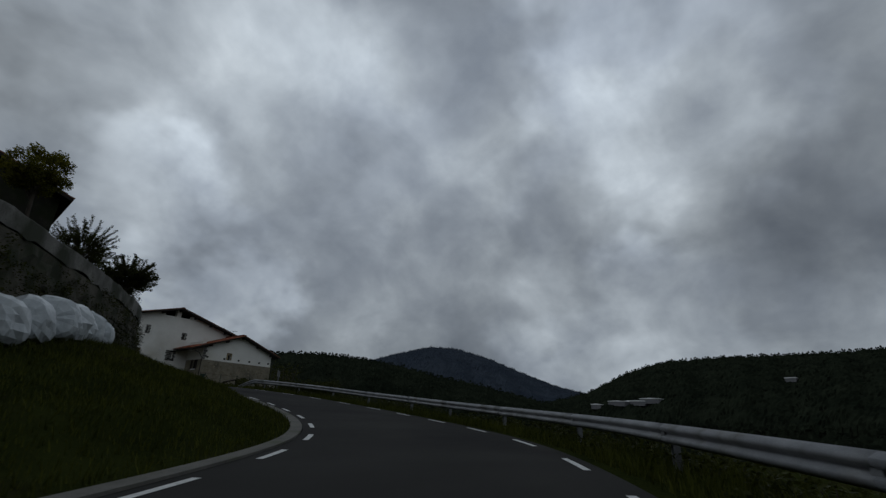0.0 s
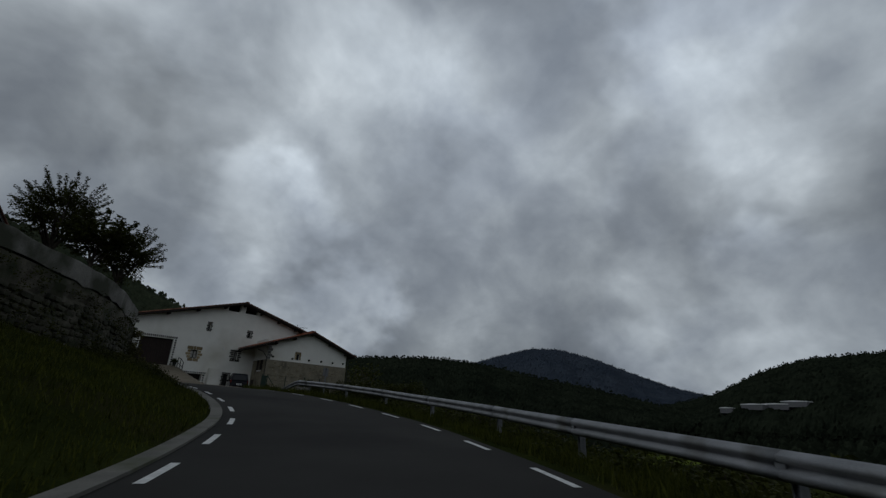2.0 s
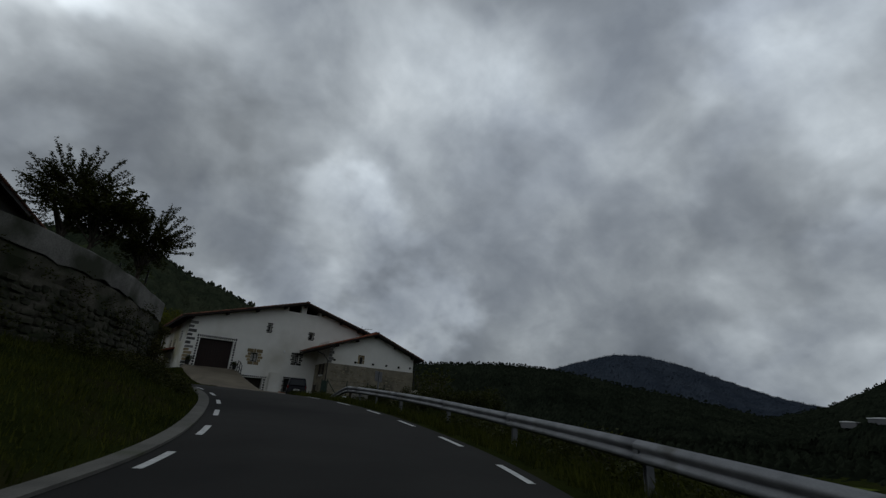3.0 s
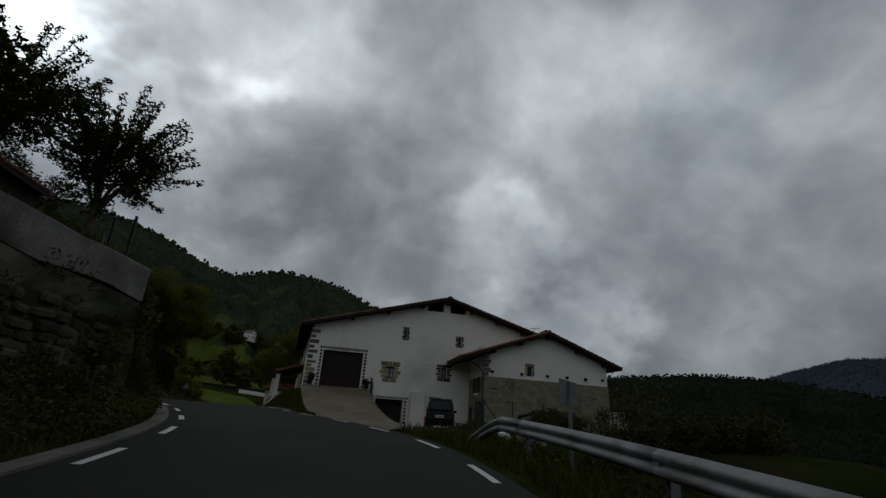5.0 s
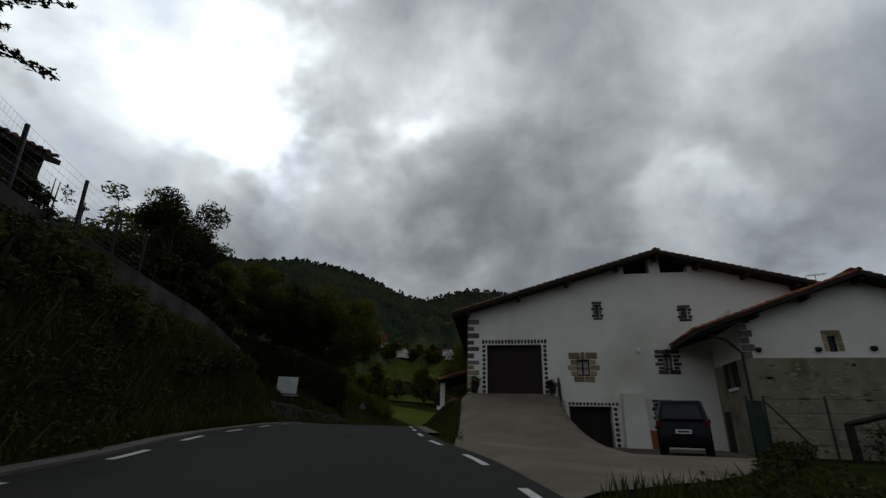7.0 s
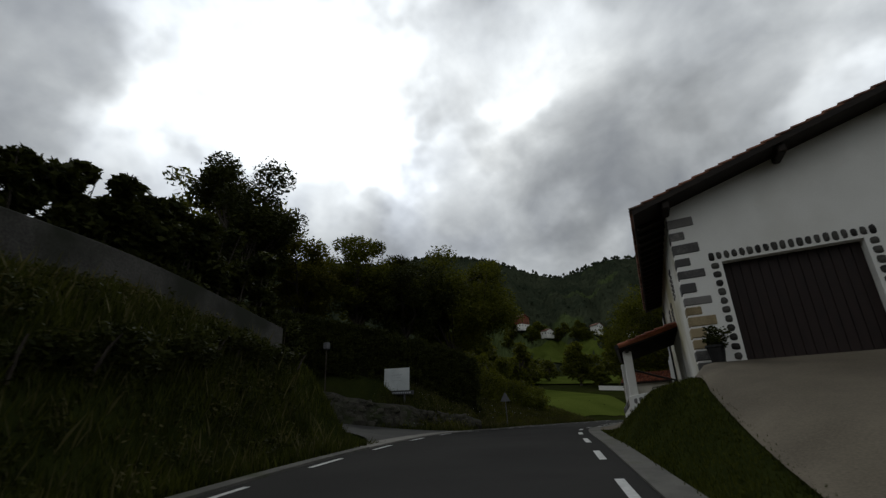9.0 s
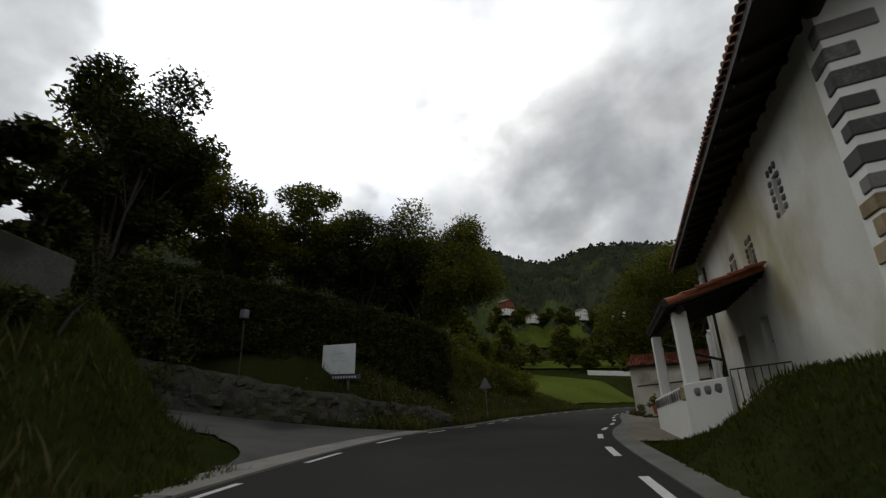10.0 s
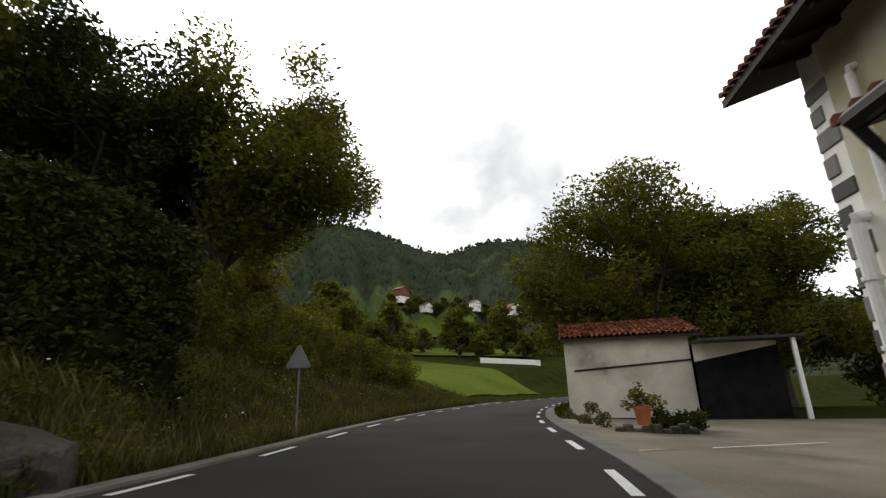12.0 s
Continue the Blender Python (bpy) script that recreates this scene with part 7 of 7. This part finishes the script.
# ---------------------------------------------------------------- small things about the farm
EDGE = [(6.2, -17.2), (7.6, -14.6), (9.3, -11.4), (10.2, -8.6)]
hedge(EDGE, [0.35, 0.4, 0.4, 0.3], [height(*p) + 0.28 for p in EDGE], 4500, 0.05, M_LEAF_DARK, "low weeds along the edge of the yard", 48, "weeds", "weeds")
STALKS = [(-7.3, -19.4), (-8.1, -17.8), (-8.8, -16.2)]
hedge(STALKS, [0.22, 0.25, 0.22], [3.1, 3.35, 3.2], 900, 0.05, M_DRY, "tall thin seeding plants behind the wire fence", 47, "weeds", "weeds")
box_post = thing("post_box", "grey meter box on a thin post in the hedge", "meter box", (-20.35, 6.75, height(-20.35, 6.75)))
bm = bmesh.new()
tube(bm, [(-20.35, 6.75, height(-20.35, 6.75) - 0.2), (-20.35, 6.75, 2.9)], 0.035, 8)
piece("post", bm, M_BARK, box_post)
piece("box", boxed(-20.5, -20.2, 6.6, 6.9, 2.85, 3.25, bevel=0.03), M_GREYPANEL, box_post)
lamp = thing("wall_lamp", "small white lamp on the farmhouse front", "lamp", (8.0, -0.05, 2.1))
piece("bracket", boxed(7.96, 8.04, -0.12, -0.003, 2.08, 2.14, bevel=0.01), M_WHITE, lamp)
bm = bmesh.new()
tube(bm, [(8.0, -0.13, 2.22), (8.0, -0.13, 2.1), (8.0, -0.13, 2.0)], [0.03, 0.07, 0.08], 10)
piece("shade", bm, M_WHITE, lamp)
antenna = thing("antenna", "thin television antenna above the roof", "antenna", (17.9, 4.0, 4.2))
bm = bmesh.new()
tube(bm, [(17.9, 4.0, 3.0), (17.9, 4.0, 6.8)], 0.025, 6)
piece("mast", bm, M_STEEL, antenna)
bm = bmesh.new()
tube(bm, [(17.2, 3.9, 6.3), (18.6, 4.1, 6.5)], 0.015, 5)
piece("boom", bm, M_STEEL, antenna)
for k in range(6):
    x = 17.25 + 0.26 * k
    bm = bmesh.new()
    tube(bm, [(x, 3.6, 6.31 + 0.037 * k), (x, 4.35, 6.31 + 0.037 * k)], 0.008, 4)
    piece("element", bm, M_STEEL, antenna)
gf = thing("garden_fence", "thin green garden fence in front of the annex", "fence", (12, -7.2, -2.4))
FP = [(9.95, -7.0), (10.45, -7.1), (12.3, -7.2), (14.4, -7.2), (16.2, -7.1)]
for x, y in FP:
    bm = bmesh.new()
    g = height(x, y)
    tube(bm, [(x, y, g - 0.3), (x + 0.04, y, g + 2.05)], 0.04, 7)
    piece("post", bm, M_GREEN, gf)
bm = bmesh.new()
tube(bm, [(10.5, -7.1, height(10.5, -7.1) + 1.9), (11.7, -7.15, height(11.7, -7.15) + 0.4)], 0.035, 6)
piece("brace", bm, M_GREEN, gf)
for h in (0.5, 1.0, 1.5, 1.95):
    bm = bmesh.new()
    tube(bm, [(x + 0.03, y, height(x, y) + h) for x, y in FP[1:]], 0.008, 4, cap=False)
    piece("wire", bm, M_GREEN, gf)
piece("gate_panel", boxed(9.98, 10.44, -7.07, -7.03, height(10.2, -7) + 0.1, height(10.2, -7) + 1.9), M_GREEN, gf, "dark green mesh gate")
plank = thing("plank", "weathered plank leaning along the garden fence", "plank", (13.5, -7.5, -1.4))
bm = bmesh.new()
tube(bm, [(12.6, -7.5, -1.55), (14.4, -7.4, -1.1)], 0.09, 4)
piece("board", bm, M_DARKWOOD, plank)
for x in (12.7, 14.3):
    piece("stump", boxed(x - 0.1, x + 0.1, -7.55, -7.35, height(x, -7.45) - 0.2, -1.55 + 0.25 * (x - 12.6)), M_DARKWOOD, plank)
low = thing("low_wall", "short pale rendered wall behind the annex garden", "wall", (27.0, 6.2, height(27.0, 6.2)))
ml = Matrix.Translation((27.0, 6.2, 0)) @ Matrix.Rotation(radians(-33), 4, "Z")
gl = height(27.0, 6.2)
piece("wall_panel", boxed(-2.2, 2.2, -0.12, 0.12, gl - 1.0, max(gl + 0.9, -0.05), bevel=0.02, m=ml), M_PLASTER_OLD, low)
piece("plinth_dado", boxed(7.98, 8.85, -0.025, -0.002, -2.7, -1.8), M_POT, house, "red painted plinth")

# ---------------------------------------------------------------- grass


def weed_patch(name, label, i0, i1, d0, d1, clumps, leaves, size, mat, seed, low=0.12, high=0.35):
    """Small leaf clumps over a band beside the road."""
    rng = np.random.default_rng(seed)
    i = rng.integers(i0, i1, clumps)
    xy = ROAD[i, :2] + RIGHT[i] * rng.uniform(d0, d1, clumps)[:, None] + rng.normal(0, 0.15, (clumps, 2))
    ll = np.hypot(*(xy - LANE_S[nearest(LANE_S, xy), :2]).T)
    dd = ((xy - ROAD[nearest(ROAD, xy), :2]) * RIGHT[nearest(ROAD, xy)]).sum(-1)
    xy = xy[((ll > 3.4) | (xy[:, 0] > -8)) & (np.abs(dd) > 3.55) & open_ground(xy[:, 0], xy[:, 1])]
    r = rng.uniform(low, high, len(xy))
    v = leaf_quads(np.c_[xy, heights(xy[:, 0], xy[:, 1]) + 0.5 * r], r, leaves, size, rng)
    return tagged(leaf_mesh(name, v, mat), label, "weeds", kind="stuff")



def grass(name, label, i0, i1, d0, d1, count, h0, h1, mat, seed, keep=None, lean=0.35, thin=0.6):
    """Single blades over a band beside the road: offsets d0 to d1, heights h0 to h1."""
    rng = np.random.default_rng(seed)
    i = rng.integers(i0, i1, count)
    o = d0 + (d1 - d0) * rng.random(count) ** 1.2
    tuft = 0.25 * rng.normal(size=(count, 2)) * (rng.random(count) < 0.5)[:, None]
    xy = ROAD[i, :2] + RIGHT[i] * o[:, None] + TAN[i, :2] * rng.uniform(-0.3, 0.3, count)[:, None] + tuft
    ri = nearest(ROAD, xy)
    dd = ((xy - ROAD[ri, :2]) * RIGHT[ri]).sum(-1)
    ok = np.abs(dd) > 3.45
    ll = np.hypot(*(xy - LANE_S[nearest(LANE_S, xy), :2]).T)
    ok &= (ll > 3.15) | (xy[:, 0] > -8)
    if keep is not None:
        ok &= keep(xy[:, 0], xy[:, 1])
    xy = xy[ok]
    n = len(xy)
    z = heights(xy[:, 0], xy[:, 1])
    h = rng.uniform(h0, h1, n) * rng.uniform(0.6, 1.2, n)
    an = rng.uniform(0, 6.283, n)
    w = thin * (0.012 + 0.018 * rng.random(n))
    side = np.stack([np.cos(an), np.sin(an), 0 * an], -1) * w[:, None]
    lv = np.stack([-np.sin(an), np.cos(an), 0 * an], -1) * (h * lean * rng.uniform(0.2, 1.6, n))[:, None]
    p = np.c_[xy, z - 0.02]
    up = np.array([0, 0, 1.0])
    v = np.stack([p - side, p + side, p + 0.55 * h[:, None] * up + lv * 0.4 + side * 0.7, p + h[:, None] * up + lv], 1).reshape(-1, 3)
    ob = leaf_mesh(name, v, mat)
    return tagged(ob, label, "grass", kind="stuff")


def open_ground(x, y):
    yard_ = (x > -1.4) & (x < 11.5) & (y > -20 + 0.3 * (x > 5) * 0) & (y < 1)
    fore = (y > 4.0) & (x > -8.4) & (y < 24)
    inside = (x > -1.7) & (y > -0.2) & (y < 16.2) & (x < 20.6)
    paved = yard_ & (y > -18.2 + 1.25 * np.clip(x - 3.2, 0, 20) * 0.9 - 2.2)
    paved &= x > -1.25 - 0.16 * y
    return ~(paved | fore | inside)


def off_lane(x, y):
    xy = np.stack([x, y], -1)
    ld = np.hypot(*(xy - LANE_S[nearest(LANE_S, xy), :2]).T)
    return (ld > 3.3) & (np.hypot(x + 11.2, y - 1.9) > 2.9)


grass("grass_bank", "rough grass on the roadside bank", at_y(-60), at_y(-24), -10.5, -3.45, 50000, 0.07, 0.22, M_BLADE, 51, keep=lambda x, y: side_of(WALL_LINE, np.stack([x, y], -1))[0] < -0.3)
grass("grass_bank", "tall rank grass on the steep bank", at_y(-24), at_y(-3), -7.3, -3.45, 64000, 0.12, 0.38, M_BLADE, 52)
grass("grass_bank", "tall seeding grass on the meadow bank", at_y(8), at_y(44), -8.8, -3.45, 70000, 0.12, 0.36, M_BLADE, 53)
grass("grass_bank", "dry stalks on the meadow bank", at_y(9), at_y(44), -8.2, -3.5, 9000, 0.25, 0.6, M_DRY, 54)
grass("grass_verge", "rough grass verge under the guard rail", at_y(-62), at_y(-17), 3.45, 8.0, 50000, 0.10, 0.36, M_BLADE, 55, keep=open_ground)
grass("grass_mound", "grass mound between road and farmhouse", at_y(-16), at_y(6), 3.5, 6.5, 42000, 0.04, 0.12, M_BLADE, 56, keep=lambda x, y: open_ground(x, y) & (x < -1.1 - 0.16 * np.minimum(y, 0)))
grass("grass_verge", "grass beside the road beyond the shed", at_y(20), at_y(48), 3.5, 6.5, 8000, 0.12, 0.35, M_BLADE, 57, keep=lambda x, y: y > 26.5)
grass("grass_bank", "rank grass and weeds on the bank by the lane", at_y(-14), at_y(3), -15.0, -3.45, 70000, 0.10, 0.34, M_BLADE, 58, keep=lambda x, y: (np.hypot(x + 16, y) < 60) & off_lane(x, y) & (side_of(BANK_LINE, np.stack([x, y], -1))[0] < 0.1))
grass("bank_stalk", "dry seeding stalks on the steep bank", at_y(-24), at_y(-2), -8.5, -3.5, 7000, 0.25, 0.6, M_DRY, 59)
weed_patch("bank_weeds", "dark leafy weeds over the steep bank", at_y(-32), at_y(-3), -8.0, -3.7, 900, 40000, 0.05, M_LEAF_DARK, 71)
weed_patch("bank_weeds", "dry brownish weeds over the steep bank", at_y(-30), at_y(-3), -7.5, -3.7, 350, 14000, 0.05, M_DRY, 72)
weed_patch("bank_weeds", "leafy weeds on the meadow bank", at_y(8.5), at_y(42), -8.5, -3.7, 700, 36000, 0.05, M_LEAF, 73)
weed_patch("bank_weeds", "brown seeding weeds on the meadow bank", at_y(9), at_y(42), -7.0, -3.7, 300, 12000, 0.05, M_DRY, 74)
weed_patch("bank_flowers", "small white flowers on the meadow bank", at_y(9), at_y(34), -9.0, -4.2, 260, 500, 0.03, M_WHITE, 75, 0.3, 0.5)
weed_patch("verge_weeds", "dark weeds under the guard rail", at_y(-58), at_y(-18), 4.0, 8.5, 700, 26000, 0.06, M_LEAF_DARK, 76)
grass("grass_verge", "dry brown grass along the road edge", at_y(12), at_y(44), -4.9, -3.5, 16000, 0.12, 0.38, M_DRY, 60)


def ground_cover(name, label, x0, x1, y0, y1, clumps, leaves, size, mat, seed, keep):
    """Leaf clumps over a patch of ground."""
    rng = np.random.default_rng(seed)
    xy = np.c_[rng.uniform(x0, x1, clumps), rng.uniform(y0, y1, clumps)]
    xy = xy[keep(xy)]
    r = rng.uniform(0.15, 0.4, len(xy))
    v = leaf_quads(np.c_[xy, heights(xy[:, 0], xy[:, 1]) + rng.uniform(-0.3, 0.25, len(xy))], r, leaves, size, rng)
    return tagged(leaf_mesh(name, v, mat), label, "weeds", kind="stuff")


def beside_road(xy):
    i = nearest(ROAD, xy)
    return ((xy - ROAD[i, :2]) * RIGHT[i]).sum(-1) < -3.55


ground_cover("bank_brambles", "dark brambles where the wall meets the bank", -7.0, -2.4, -27.5, -17.5, 900, 26000, 0.06, M_LEAF_DARK, 81, beside_road)
ground_cover("bank_brambles", "brownish brambles where the wall meets the bank", -6.5, -2.4, -26.5, -18.0, 420, 11000, 0.055, M_DRY, 82, beside_road)
# ivy and moss that hang over the retaining wall
rng = np.random.default_rng(83)
wl_ = spline([(x, y, t) for (x, y), t in zip(WALL_LINE, WALL_TOP)], 0.3)
wt_ = np.gradient(wl_[:, :2], axis=0)
wt_ /= np.hypot(*wt_.T)[:, None]
pick_ = rng.integers(int(len(wl_) * 0.15), len(wl_), 420)
out_ = np.stack([wt_[pick_, 1], -wt_[pick_, 0]], -1)
base_ = heights(*(wl_[pick_, :2] + out_ * 0.6).T)
up_ = rng.random(420) ** 1.4
cz = base_ + (wl_[pick_, 2] - 0.75 - base_) * up_
cxy = wl_[pick_, :2] + out_ * (0.40 - 0.30 * up_)[:, None]
ivy = leaf_mesh("wall_ivy", leaf_quads(np.c_[cxy, cz], rng.uniform(0.12, 0.38, 420), 20000, 0.05, rng), M_LEAF_DARK)
tagged(ivy, "dark ivy and moss clinging to the old retaining wall", "ivy", kind="stuff")
